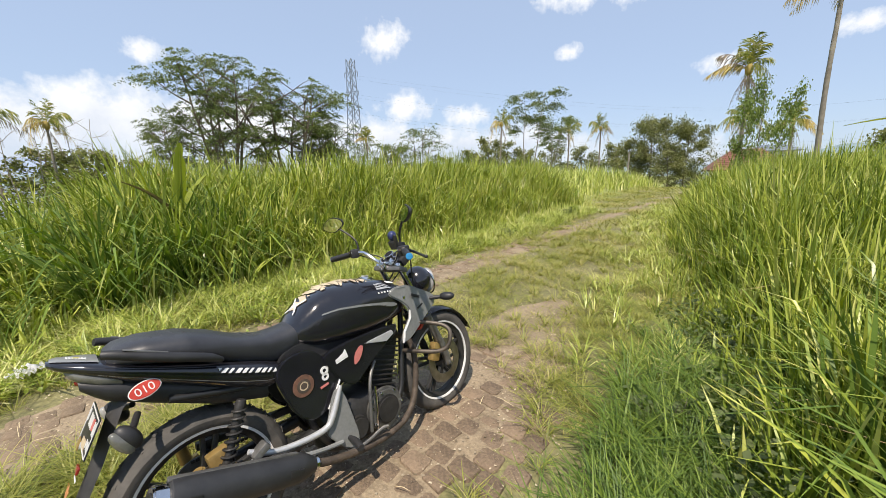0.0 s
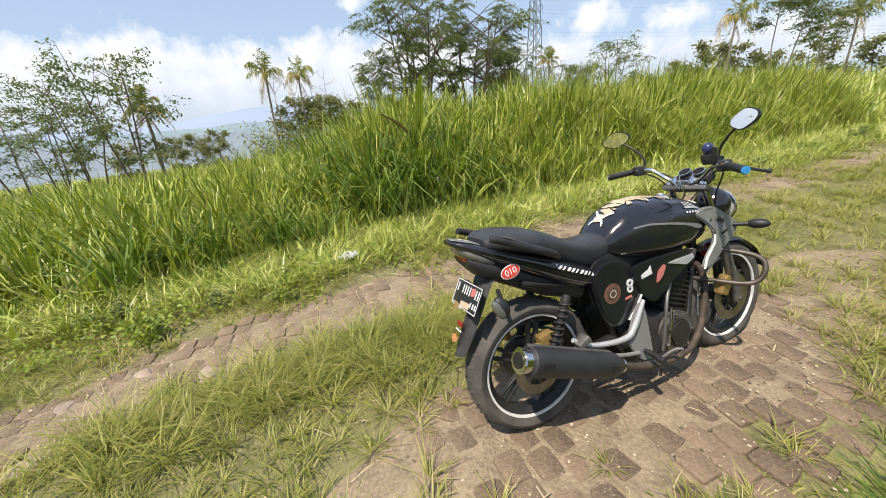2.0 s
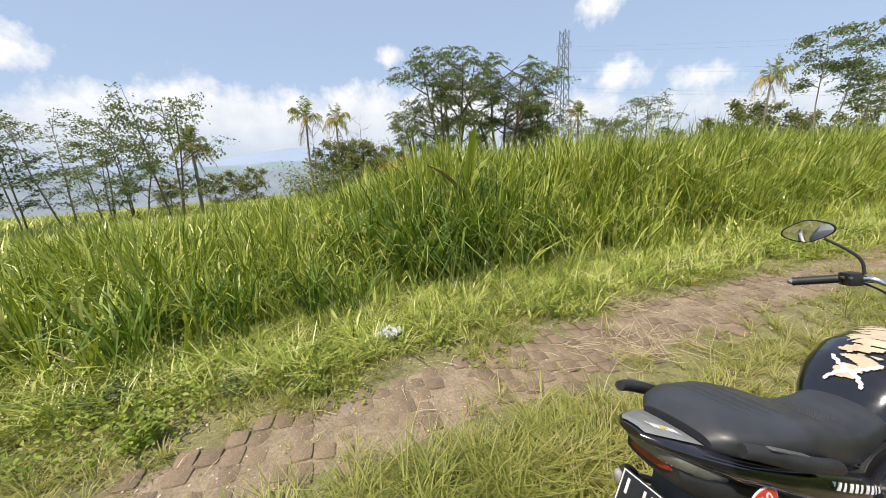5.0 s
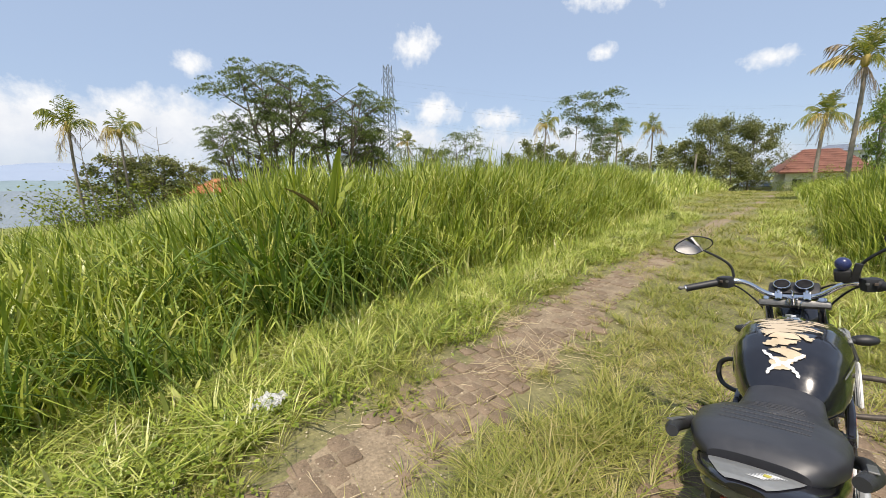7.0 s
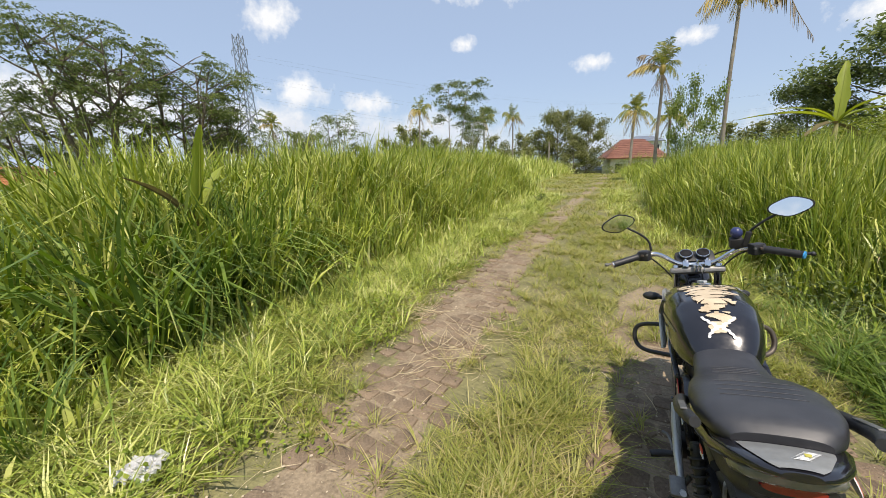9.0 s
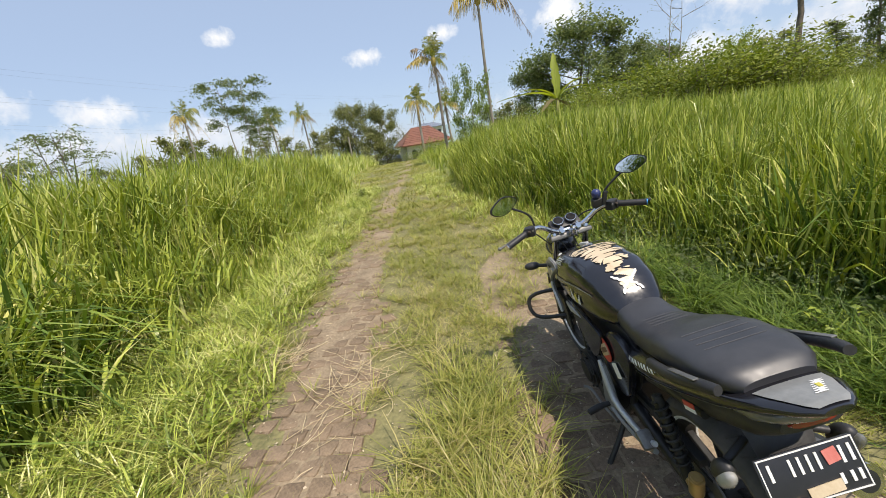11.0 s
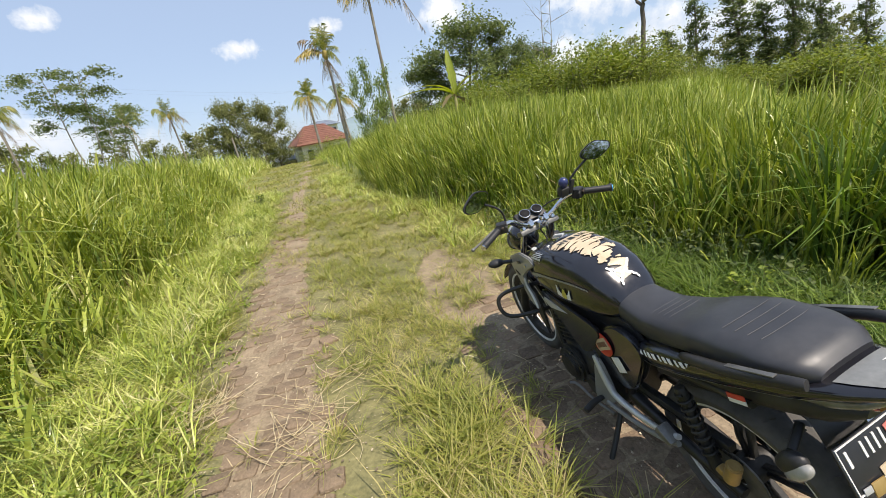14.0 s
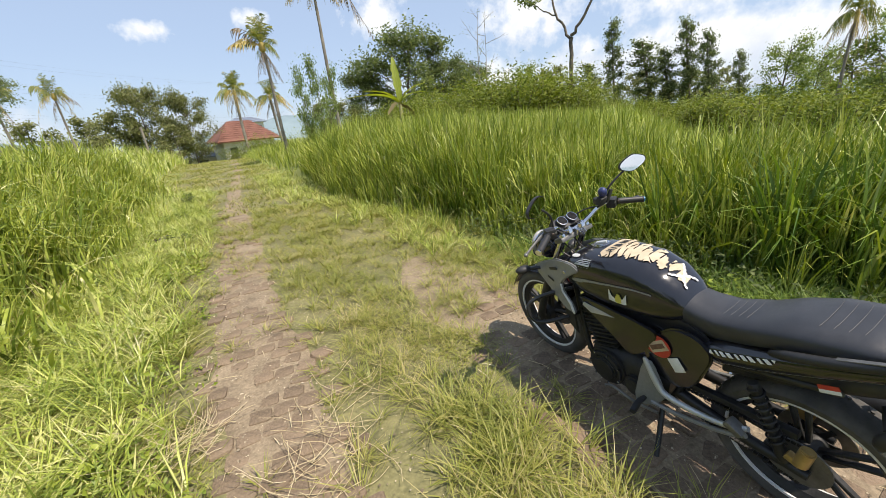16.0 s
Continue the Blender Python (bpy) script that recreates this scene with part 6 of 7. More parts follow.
def palm(name, label, height, length, seed, tuft, side, skirt=0, lean=0.03, trunk_r=0.13, thin=0.12):
    """A palm: an upright tuft, side fronds (azimuth, rise, length, droop, hang, dry), a skirt of dead ones."""
    rng = np.random.default_rng(seed)
    t = thing(name, label, "palm tree")
    n = 16
    k = np.linspace(0, 1, n)
    P = np.stack([lean * height * k ** 2, 0.4 * lean * height * k, -0.8 + (height + 0.8) * k], -1)
    P[:, :2] += 0.03 * np.sin(k * 7 + seed)[:, None]
    rad = trunk_r * (1 - 0.35 * k) * (1 + 0.05 * np.sin(np.arange(n) * 3)) * (1 + 0.7 * np.exp(-(k / 0.14) ** 2) * (k > 0.1))
    part("trunk", quads_mesh("trunk", *tube_arrays(P, rad, 9), M_PALMBARK, True), M_PALMBARK, t, "ringed grey palm trunk")
    top = P[-1]
    for i in range(tuft):
        q = i / max(1, tuft - 1)
        h = frond(rng, top, i * 2.4 + rng.normal(0, 0.3), 5.0 * (1 - q) ** 1.3 + 1.1 + rng.normal(0, 0.2), length * rng.uniform(0.75, 1.1), 0.12 + 0.42 * q + rng.uniform(0, 0.12), 0.25 + 0.4 * q, thin)
        part("frond", h.mesh("frond", M_PALM), M_PALM, t)
    for az, rise, ln, droop, hang, dry in side:
        mt = (M_PALM, M_PALM_DRY, M_PALM_DEAD)[dry]
        h = frond(rng, top, radians(az), rise, length * ln, droop, hang, thin + 0.12 * dry)
        part("frond", h.mesh("frond", mt), mt, t, ("", "yellowing arched frond", "dead brown hanging frond")[dry])
    for i in range(skirt):
        h = frond(rng, top - np.array([0, 0, 0.1]), i * 2.4, -1.6, length * rng.uniform(0.45, 0.75), 0.35, 1.1, 0.35)
        part("frond", h.mesh("frond", M_PALM_DEAD), M_PALM_DEAD, t, "dead brown hanging frond")
    part("crown_heart", bm_ball((0.13, 0.13, 0.24), Matrix.Translation(top), 12), M_PALM_DRY, t)
    return t


def banana_leaf(base, heading, length, width, arch, rng, rib=0.05):
    """A broad leaf with a folded midrib and a ragged, torn edge."""
    n, m = 14, 5
    u = np.linspace(0, 1, n)
    d = np.array(heading, float)
    d /= np.linalg.norm(d)
    flat = np.array([d[0], d[1], 0])
    nf = np.linalg.norm(flat) + 1e-6
    mid = np.array(base) + d * (length * u)[:, None] + np.stack([flat[0] / nf * arch * length * u ** 2.2, flat[1] / nf * arch * length * u ** 2.2, -0.55 * arch * length * u ** 2.4], -1)
    side = np.cross(d, [0, 0, 1.0])
    side /= np.linalg.norm(side) + 1e-9
    nrm = np.cross(side, d)
    prof = width * 0.5 * np.sin(np.pi * np.clip(u * 0.93 + 0.05, 0, 1)) ** 0.6
    v = np.linspace(-1, 1, m)
    tear = 1 - 0.32 * np.abs(rng.normal(0, 1, (n, m))) * (np.abs(v) > 0.8)
    P = mid[:, None] + side * (prof[:, None] * v * tear)[..., None] + nrm * (np.abs(v) * prof[:, None] * 0.28)[..., None]
    i, j = np.meshgrid(np.arange(n - 1), np.arange(m - 1), indexing="ij")
    f = np.stack([i * m + j, i * m + j + 1, (i + 1) * m + j + 1, (i + 1) * m + j], -1).reshape(-1, 4)
    return P.reshape(-1, 3), f


def banana(name, label, spec, stem_h, seed, m):
    """Leaves as (azimuth degrees, rise, length, width, arch, dry)."""
    rng = np.random.default_rng(seed)
    t = thing(name, label, "banana plant", m=m)
    if stem_h:
        part("stem", quads_mesh("stem", *tube_arrays([(0, 0, -0.3), (0.02, 0, stem_h * 0.5), (0, 0, stem_h)], [0.10, 0.085, 0.055], 10), M_BANANA_STEM, True), M_BANANA_STEM, t)
    for az, rise, ln, wd, arch, dry in spec:
        a = radians(az)
        v, f = banana_leaf((0, 0, stem_h), (math.cos(a), math.sin(a), rise), ln, wd, arch, rng)
        mt = M_BANANA_DRY if dry else M_BANANA
        leaf = part("leaf", quads_mesh("leaf", v, f, mt, True), mt, t, "withered brown leaf" if dry else "")
        rib = v.reshape(14, 5, 3)[:, 2]
        part("midrib", quads_mesh("midrib", *tube_arrays(rib, np.linspace(0.022, 0.005, 14), 5), mt, True), mt, leaf)
    return t


def shrub(name, label, w, h, seed, material=None, leaf=0.055, count=2100):
    rng = np.random.default_rng(seed)
    t = thing(name, label, "shrub")
    wood, crown = Heap(), Heap()
    tips = []
    for i in range(16):
        a = rng.uniform(0, 2 * np.pi)
        b = branch(rng, (0, 0, -0.3), (math.cos(a) * 0.8, math.sin(a) * 0.8, 1), h * rng.uniform(0.7, 1.1), 0.3, 6)
        b[:, :2] *= w / h
        wood.put(*tube_arrays(b, np.linspace(0.02, 0.005, 7), 3))
        tips += list(b[2:])
    tips = np.array(tips)
    c = np.repeat(tips, count // len(tips), 0)
    c = c + rng.normal(0, 0.17, c.shape) * np.array([w, w, h]) * 0.5
    c[:, 2] = np.abs(c[:, 2])
    crown.put(*leaves(c, leaf * rng.uniform(0.6, 1.3, len(c)), rng, 0.4, 1.9, False))
    part("stem", wood.mesh("stem", M_BARK, True), M_BARK, t)
    part("crown", crown.mesh("crown", material or M_SHRUB), material or M_SHRUB, t)
    return t


VIEW = (-0.3, -0.6, 1.45)


def spot(az, dist, dz=0.0):
    """A place on the ground, az degrees to the left of the road's line, seen from beside the motorcycle."""
    a = radians(az)
    x, y = VIEW[0] - math.sin(a) * dist, VIEW[1] + math.cos(a) * dist
    return x, y, float(ground_z(x, y)) + dz


def crest(ob):
    """Height of a thing's leafy top over its foot, unscaled."""
    return max(np.percentile(np.array([v.co.z for v in c.data.vertices]), 98.5) for c in ob.children if c.type == "MESH")


CREST = {}


def sized(source, az, dist, el, scale, dz):
    """Place and scale: either the scale is given, or the elevation at which the top stands."""
    x, y, z = spot(az, dist, dz)
    if el is not None:
        if source.name not in CREST:
            CREST[source.name] = crest(source)
        scale = (VIEW[2] + dist * math.tan(radians(el)) - z) / CREST[source.name]
    return (x, y, z), scale


def stand(ob, az, dist, el=None, turn=0.0, scale=1.0, dz=0.0, flat=1.0):
    at, k = sized(ob, az, dist, el, scale, dz)
    ob.matrix_basis = Matrix.Translation(at) @ Matrix.Rotation(radians(turn), 4, "Z") @ Matrix.Diagonal((k * flat, k * flat, k, 1))
    return ob


def again(ob, az, dist, el=None, turn=0.0, scale=1.0, dz=0.0, flat=1.0, label=""):
    at, k = sized(ob, az, dist, el, scale, dz)
    c = copy_thing(ob, Matrix.Translation(at) @ Matrix.Rotation(radians(turn), 4, "Z"))
    c.scale = (k * flat, k * flat, k)
    if label:
        c["label"] = label
    return c


# behind the left bank
big = broad_tree("feathery_tree", "wide airy tree with flat sprays of small leaves", 11.5, 4.6, 0.36, M_LEAF, 11, stems=5, limbs=8, leaf=0.095, count=26000, layered=0.95, gap=0.25, tilt=0.2, spray=1.15)
stand(big, 70.6, 38, 15.0, flat=0.8)
again(big, 62.8, 40, 13.2, 130, label="airy tree with flat sprays of small leaves")
again(big, 57.8, 44, 8.6, 220, flat=0.85, label="lower airy tree with flat sprays of small leaves")
again(big, 75.5, 42, 7.5, 310, flat=0.8, label="lower airy tree with flat sprays of small leaves")
slim = broad_tree("slim_tree", "slender pale-stemmed tree with a small open crown", 8.6, 1.8, 0.6, M_LEAF, 23, stems=2, limbs=6, leaf=0.09, count=6500, layered=0.85, bark=M_BARK_PALE, trunk_r=0.07, gap=0.15, tilt=0.13, spray=1.2)
stand(slim, 26.0, 34, 11.0, flat=0.8)
again(slim, 22.9, 40, 7.6, 80)
sparse = broad_tree("sparse_tree", "thin tree with sparse layered leaves against the sky", 8.6, 2.1, 0.28, M_LEAF, 27, stems=2, limbs=8, leaf=0.08, count=3600, layered=0.85, bark=M_BARK_PALE, trunk_r=0.07, gap=0.2, tilt=0.09, spray=1.0)
stand(sparse, 128.6, 27, 11.4, flat=0.85)
again(sparse, 125.0, 27.5, 7.4, 170, flat=1.05)
again(sparse, 122.8, 29, 5.6, 10)
again(sparse, 119.4, 27.5, 6.4, 290)
open_tree = broad_tree("open_tree", "small tree with a loose open crown", 6.6, 2.4, 0.22, M_LEAF, 31, stems=3, limbs=7, leaf=0.08, count=4200, layered=0.6, trunk_r=0.065, gap=0.2, tilt=0.12, spray=0.85)
stand(open_tree, 109.3, 29.5, 8.6, flat=0.85)
again(open_tree, 113.0, 33, 6.2, 80, flat=0.8)
again(open_tree, 115.6, 34, 3.6, 150)
again(open_tree, 43.4, 50, 6.6, 60, label="low spreading tree behind the grass")
again(open_tree, 46.8, 54, 4.4, 20)
again(open_tree, 51.5, 50, 4.6, 140)
dark = broad_tree("dark_tree", "large dense dark green tree", 8.6, 4.4, 0.06, M_LEAF_DARK, 41, stems=1, limbs=22, leaf=0.09, count=30000, layered=0.25, puff=0.85)
stand(dark, 134.6, 20.5, 16.5, flat=1.05)
again(dark, 168, 23, 14.0, 30)
again(dark, 179, 24, 12.0, 110)
round_tree = broad_tree("round_tree", "dense rounded green tree beside the houses", 8.0, 4.0, 0.12, M_LEAF_OLIVE, 43, limbs=20, leaf=0.12, count=12000, layered=0.4, puff=0.85)
stand(round_tree, 10.5, 49, 6.4, flat=0.85)
again(round_tree, 6.6, 46, 5.6, 120, flat=0.72, label="rounded green tree with hanging leaves")
umbrella = broad_tree("spreading_tree", "large dark rounded tree on the rise", 8.6, 4.4, 0.16, M_LEAF, 46, limbs=22, leaf=0.12, count=14000, layered=0.6, puff=0.95)
stand(umbrella, -22.0, 52, 11.8, 60, flat=1.1)
again(umbrella, -27.8, 54, 8.6, 160, flat=0.9, label="lower dark rounded tree on the rise")
again(umbrella, -16.8, 52, 7.6, 250, flat=0.8, label="lower dark rounded tree on the rise")
again(umbrella, -31.5, 56, 7.0, 20, flat=0.8, label="lower dark rounded tree on the rise")
far_tree = broad_tree("far_tree", "rounded green tree among others", 8.0, 3.8, 0.08, M_LEAF_OLIVE, 44, limbs=13, leaf=0.2, count=2600, layered=0.4, puff=0.9)
stand(far_tree, 48.5, 56, 4.0)
for az, d, el, turn in ((33.4, 52, 4.9, 10), (30.2, 58, 4.2, 130), (36.2, 56, 3.2, 70), (27.5, 60, 3.0, 200), (15.5, 58, 3.4, 20), (19.5, 60, 3.2, 90), (82.5, 46, 2.4, 40), (79.5, 52, 1.8, 140), (86.0, 50, 3.0, 250), (72.0, 52, 3.4, 40), (66.5, 52, 3.6, 60), (57.0, 54, 4.6, 130), (8.2, 44, 2.2, 70), (13.0, 50, 3.8, 70), (-13.0, 48, 3.4, 40), (-10.0, 54, 3.4, 40), (84.2, 44, 3.0, 300), (89.0, 46, 3.0, 10), (24.0, 56, 3.4, 300), (40.4, 57, 2.2, 330), (99.5, 60, -0.3, 40), (102.0, 62, -0.5, 140), (104.5, 60, -0.8, 10), (109.5, 46, -1.0, 60)):
    again(far_tree, az, d, el, turn)
tall = palm("coconut_palm", "tall coconut palm with yellowing arched fronds", 5.65, 1.7, 51, 10, [(178, 0.75, 0.95, 0.75, 1.3, 1), (165, 0.3, 0.7, 0.7, 1.4, 1), (5, 0.75, 0.9, 0.8, 1.4, 1), (20, 0.55, 0.8, 0.8, 1.4, 1), (90, 0.6, 0.8, 0.8, 1.2, 1), (270, 0.5, 0.75, 0.9, 1.3, 1), (352, 0.35, 1.35, 1.0, 1.0, 2), (230, 1.0, 0.8, 0.7, 0.9, 0)], 0, -0.025, 0.078)
stand(tall, -8.9, 16.8, scale=1.02)
mid_palm = palm("coconut_palm", "coconut palm with a ragged green tuft and dead skirt", 4.5, 1.5, 52, 10, [(175, 0.9, 1.0, 0.6, 0.8, 1), (185, 0.5, 1.05, 0.5, 0.7, 1), (190, 1.4, 1.25, 0.5, 0.9, 2), (40, 0.7, 0.8, 0.9, 1.2, 0), (300, 0.5, 0.8, 0.9, 1.2, 0), (100, 0.5, 0.8, 0.9, 1.2, 0)], 9, -0.03, 0.085, 0.28)
stand(mid_palm, -1.9, 19, 14.2)
low_palm = palm("coconut_palm", "lower coconut palm with drooping green fronds", 4.6, 1.9, 53, 8, [(20, 0.6, 0.9, 0.8, 1.0, 0), (80, 0.5, 0.9, 0.8, 1.0, 0), (140, 0.6, 1.0, 0.8, 1.0, 0), (180, 0.4, 1.0, 0.8, 1.0, 1), (240, 0.6, 0.9, 0.8, 1.0, 0), (300, 0.5, 0.9, 0.9, 1.0, 0), (350, 0.3, 1.0, 0.8, 1.0, 1), (60, 0.1, 0.9, 0.9, 1.0, 1), (210, 0.1, 0.9, 0.9, 1.0, 1)], 5, 0.04, 0.12)
stand(low_palm, 0.9, 38, 8.1, 60)
again(low_palm, -3.6, 40, 7.0, 150)
ragged = palm("coconut_palm", "ragged thin coconut palm with a few yellow hanging fronds", 4.9, 1.5, 57, 7, [(178, 0.9, 1.15, 0.9, 1.2, 1), (200, 0.4, 1.3, 1.1, 1.4, 1), (10, 0.8, 1.1, 0.8, 1.0, 0), (350, 0.2, 1.0, 1.1, 1.5, 1), (80, 0.9, 1.0, 0.8, 1.0, 0), (120, 0.4, 0.9, 0.9, 1.3, 2), (260, 0.8, 1.0, 0.7, 1.0, 0), (300, 1.6, 1.3, 0.6, 0.9, 0)], 4, 0.015, 0.075, 0.38)
stand(ragged, 91.8, 44, 9.2)
again(ragged, 87.6, 44, 8.5, 130, label="thin coconut palm with a ragged crown")
again(ragged, 31.2, 50, 9.4, 70, label="thin coconut palm with a ragged crown")
again(ragged, 17.1, 50, 7.8, 240, label="thin coconut palm with a ragged crown")
again(ragged, 21.4, 52, 7.8, 100, label="thin coconut palm with a ragged crown")
again(mid_palm, 51.8, 55, 7.0, 10, label="coconut palm with withered fronds")
again(low_palm, 106.5, 30.5, 5.6, 10)
hedge = broad_tree("leafy_tree", "upright leafy young tree beside the track", 3.7, 0.8, 0.05, M_LEAF_PALE, 61, stems=3, limbs=11, leaf=0.055, count=9000, layered=0.2, puff=0.36, trunk_r=0.035)
stand(hedge, -5.2, 13.5, 9.0, flat=0.5)

# rise to the right
banana("banana_plant", "banana plant with upright yellow-green leaves", [(80, 6.0, 2.1, 0.42, 0.1, 0), (178, 0.9, 1.6, 0.46, 0.9, 0), (8, 1.3, 1.1, 0.36, 0.7, 0), (160, 1.6, 1.3, 0.4, 0.7, 0), (330, 2.0, 1.2, 0.36, 0.5, 0), (235, 0.2, 1.1, 0.34, 1.1, 1), (40, -0.2, 0.9, 0.3, 0.9, 1)], 1.35, 71, Matrix.Translation(spot(-18.6, 19.0, 0.1)) @ Matrix.Scale(1.1, 4))
banana("banana_plant", "upright banana leaves standing out of the tall grass", [(20, 6.0, 1.05, 0.22, 0.03, 0), (100, 3.0, 0.75, 0.22, 0.2, 0), (265, 2.2, 0.75, 0.22, 0.3, 1)], 0.8, 72, Matrix.Translation((-4.35, 1.0, float(ground_z(-4.35, 1.0)))))
bush = shrub("shrub", "dense light green scrub on the rise", 2.6, 2.0, 81, leaf=0.05, count=3600)
far_bush = shrub("shrub", "low green bush in front of the house", 2.6, 2.0, 82, leaf=0.06, count=1300)
rng_s = np.random.default_rng(5)
stand(bush, -36, 24, 6.0)
for i in range(56):
    az = -15 - 63 * (i / 55) ** 1.15 + rng_s.normal(0, 0.6)
    d = 20 + 7 * rng_s.uniform() + (4 if i % 3 == 0 else 0)
    el = np.interp(az, [-78, -62, -53, -48, -43, -37, -31, -24, -19, -15], [-0.6, -0.4, 0.4, 2.0, 4.3, 6.0, 5.2, 4.0, 2.6, 1.4])
    again(bush, az, d, float(el) * rng_s.uniform(0.6, 1.05), rng_s.uniform(0, 360), flat=1.15)
for az, d, el in ((-82, 24, 0.0), (-88, 25, 0.2), (-93, 24, 0.2), (-12, 22, 1.4), (-15, 22, 2.0), (-10, 21, 1.0), (-7.5, 24, 1.0)):
    again(bush, az, d, el, az * 7)
stand(far_bush, 2.6, 39, -1.1)
for az, d, el in ((1.9, 38, -0.9), (0.9, 37, -0.4), (0.0, 36, -0.1), (-1.2, 35, 0.1), (-2.4, 34, 0.3), (3.4, 40, -1.3)):
    again(far_bush, az, d, el, az * 90)
for az, d, el in ((77, 40, -1.6), (79.5, 42, -1.4), (82, 40, -1.2), (84.5, 42, 0.0), (87, 42, 0.6), (90, 42, 0.0), (93, 44, -1.2), (70, 42, 1.2), (73.5, 44, 0.2)):
    again(far_bush, az, d, el, az * 31, label="rounded green bush at the edge of the field")
for i in range(16):
    az = 97 + 50 * i / 15
    again(far_bush, az, 34 + 12 * rng_s.uniform(), rng_s.uniform(-4.6, -3.0), i * 47, label="green scrub at the end of the falling field")


def forked(az, dist, seed):
    """A dark tree that forks low: bare curved limbs, with loose sprays of leaves at the ends of some."""
    rng = np.random.default_rng(seed)
    t = thing("forked_tree", "dark forked tree with bare curved limbs and few leaves", "tree", m=Matrix.Translation(spot(az, dist)) @ Matrix.Rotation(radians(az), 4, "Z"))
    wood, crown = Heap(), Heap()
    ease = lambda pts: [tuple(v) for v in np.stack([np.interp(np.linspace(0, 1, 14), np.linspace(0, 1, len(pts)), np.array(pts)[:, k]) for k in range(3)], -1)]
    limbs = [([(0, 0, -0.4), (0.05, 0, 2.4), (-0.05, 0, 4.5)], 0.14, 0.11), ([(-0.05, 0, 4.4), (-0.5, 0.2, 5.2), (-1.0, 0.3, 6.0), (-1.3, 0.3, 7.3), (-2.2, 0.2, 7.9), (-3.4, 0.0, 8.2)], 0.085, 0.025), ([(-0.05, 0, 4.5), (0.5, -0.2, 5.2), (1.1, -0.3, 6.3), (1.4, -0.3, 7.6), (1.2, -0.2, 9.4)], 0.10, 0.03), ([(1.4, -0.3, 7.3), (2.2, -0.2, 8.4), (3.0, 0, 9.4), (3.6, 0.1, 10.0)], 0.07, 0.025), ([(-1.25, 0.3, 7.1), (-1.9, 0.5, 7.0), (-2.8, 0.6, 7.1)], 0.05, 0.02), ([(-0.8, 0.3, 5.7), (-1.6, 0.1, 6.1), (-2.3, 0.0, 6.5)], 0.05, 0.02), ([(1.1, -0.3, 6.3), (0.7, 0.2, 7.2), (0.4, 0.3, 8.2)], 0.05, 0.02)]
    ends = []
    for pts, r0, r1 in limbs:
        P = np.array(ease(pts)) + rng.normal(0, 0.035, (14, 3))
        wood.put(*tube_arrays(P, np.linspace(r0, r1, 14), 7))
        if r1 < 0.05:
            for k in (9, 11, 13):
                tw = branch(rng, P[k], (rng.normal(0, 1), rng.normal(0, 1), 0.5), 0.9, 0.4, 4)
                wood.put(*tube_arrays(tw, np.linspace(0.02, 0.007, 5), 4))
                ends += [tw[-1], tw[-2]] if P[k][0] < 0 else [tw[-1]]
    c = np.repeat(np.array(ends), 26, 0)
    c = c + rng.normal(0, 0.26, c.shape) * np.array([1, 1, 0.55])
    crown.put(*leaves(c, 0.13 * rng.uniform(0.6, 1.3, len(c)), rng, 0.4, 1.9, False))
    part("trunk", wood.mesh("trunk", M_BARK, True), M_BARK, t)
    part("crown", crown.mesh("crown", M_LEAF), M_LEAF, t)
    return t


forked(-44.3, 25.6, 91)
bare_tree = broad_tree("bare_tree", "leafless grey tree with thin twigs", 9.0, 2.2, 0.35, M_LEAF_PALE, 92, stems=2, limbs=8, leaf=0.05, count=60, layered=0.4, puff=0.3, bark=M_BARK_PALE, trunk_r=0.055, gap=0.8)
stand(bare_tree, -33.8, 52, 13.3, flat=0.8)
again(bare_tree, 85.2, 44, 6.5, label="leafless thin tree among the palms")
again(bare_tree, 89.6, 43, 5.5, 90, label="leafless thin tree among the palms")
leafy = broad_tree("rounded_tree", "rounded light green tree above the grass", 8.0, 3.0, 0.10, M_LEAF_PALE, 97, limbs=16, leaf=0.105, count=6500, layered=0.3, puff=0.8, gap=0.15)
stand(leafy, -89, 32, 5.5)
column = broad_tree("column_tree", "narrow upright dark tree", 8.2, 1.1, 0.08, M_LEAF, 95, limbs=22, leaf=0.085, count=6000, layered=0.3, puff=0.42, gap=0.12)
stand(column, -50.8, 29.5, 10.2, flat=0.85)
for az, d, el, fl in ((-55.5, 30.4, 7.0, 1.6), (-59.7, 30.4, 8.6, 0.85), (-61.9, 29.3, 7.0, 0.85), (-47.8, 34, 5.2, 1.7), (-57.6, 31, 5.8, 1.2), (-65.0, 31, 4.4, 0.8)):
    again(column, az, d, el, az * 5, flat=fl, label="narrow upright dark green tree" if fl < 1.5 else "broad dark green tree")
for az, d, el, turn in ((-67.8, 27.3, 5.0, 10), (-76.4, 27, 7.0, 120), (-80.0, 34, 4.5, 80), (-84.5, 30, 5.0, 80), (-39.5, 56, 6.0, 60), (-70.6, 30, 3.6, 30)):
    again(leafy, az, d, el, turn, flat=0.85, label="rounded light green tree above the grass")
for az, d, el, turn in ((-49.0, 36, 3.4, 20), (-53.6, 37, 3.6, 110), (-58.6, 36, 3.0, 200), (-62.6, 38, 2.8, 60), (-43.4, 42, 5.4, 80), (-74.0, 38, 3.0, 10)):
    again(far_tree, az, d, el, turn, label="dark rounded tree behind the scrub")
again(low_palm, -72.5, 26.2, 9.8, 20, flat=0.6, label="palm standing among the trees")
again(tall, -82.3, 25, 10.5, 50, flat=0.8, label="tall palm with a straight grey trunk")
again(tall, -86.5, 27, 11.0, 150, flat=0.8, label="tall palm with a straight grey trunk")

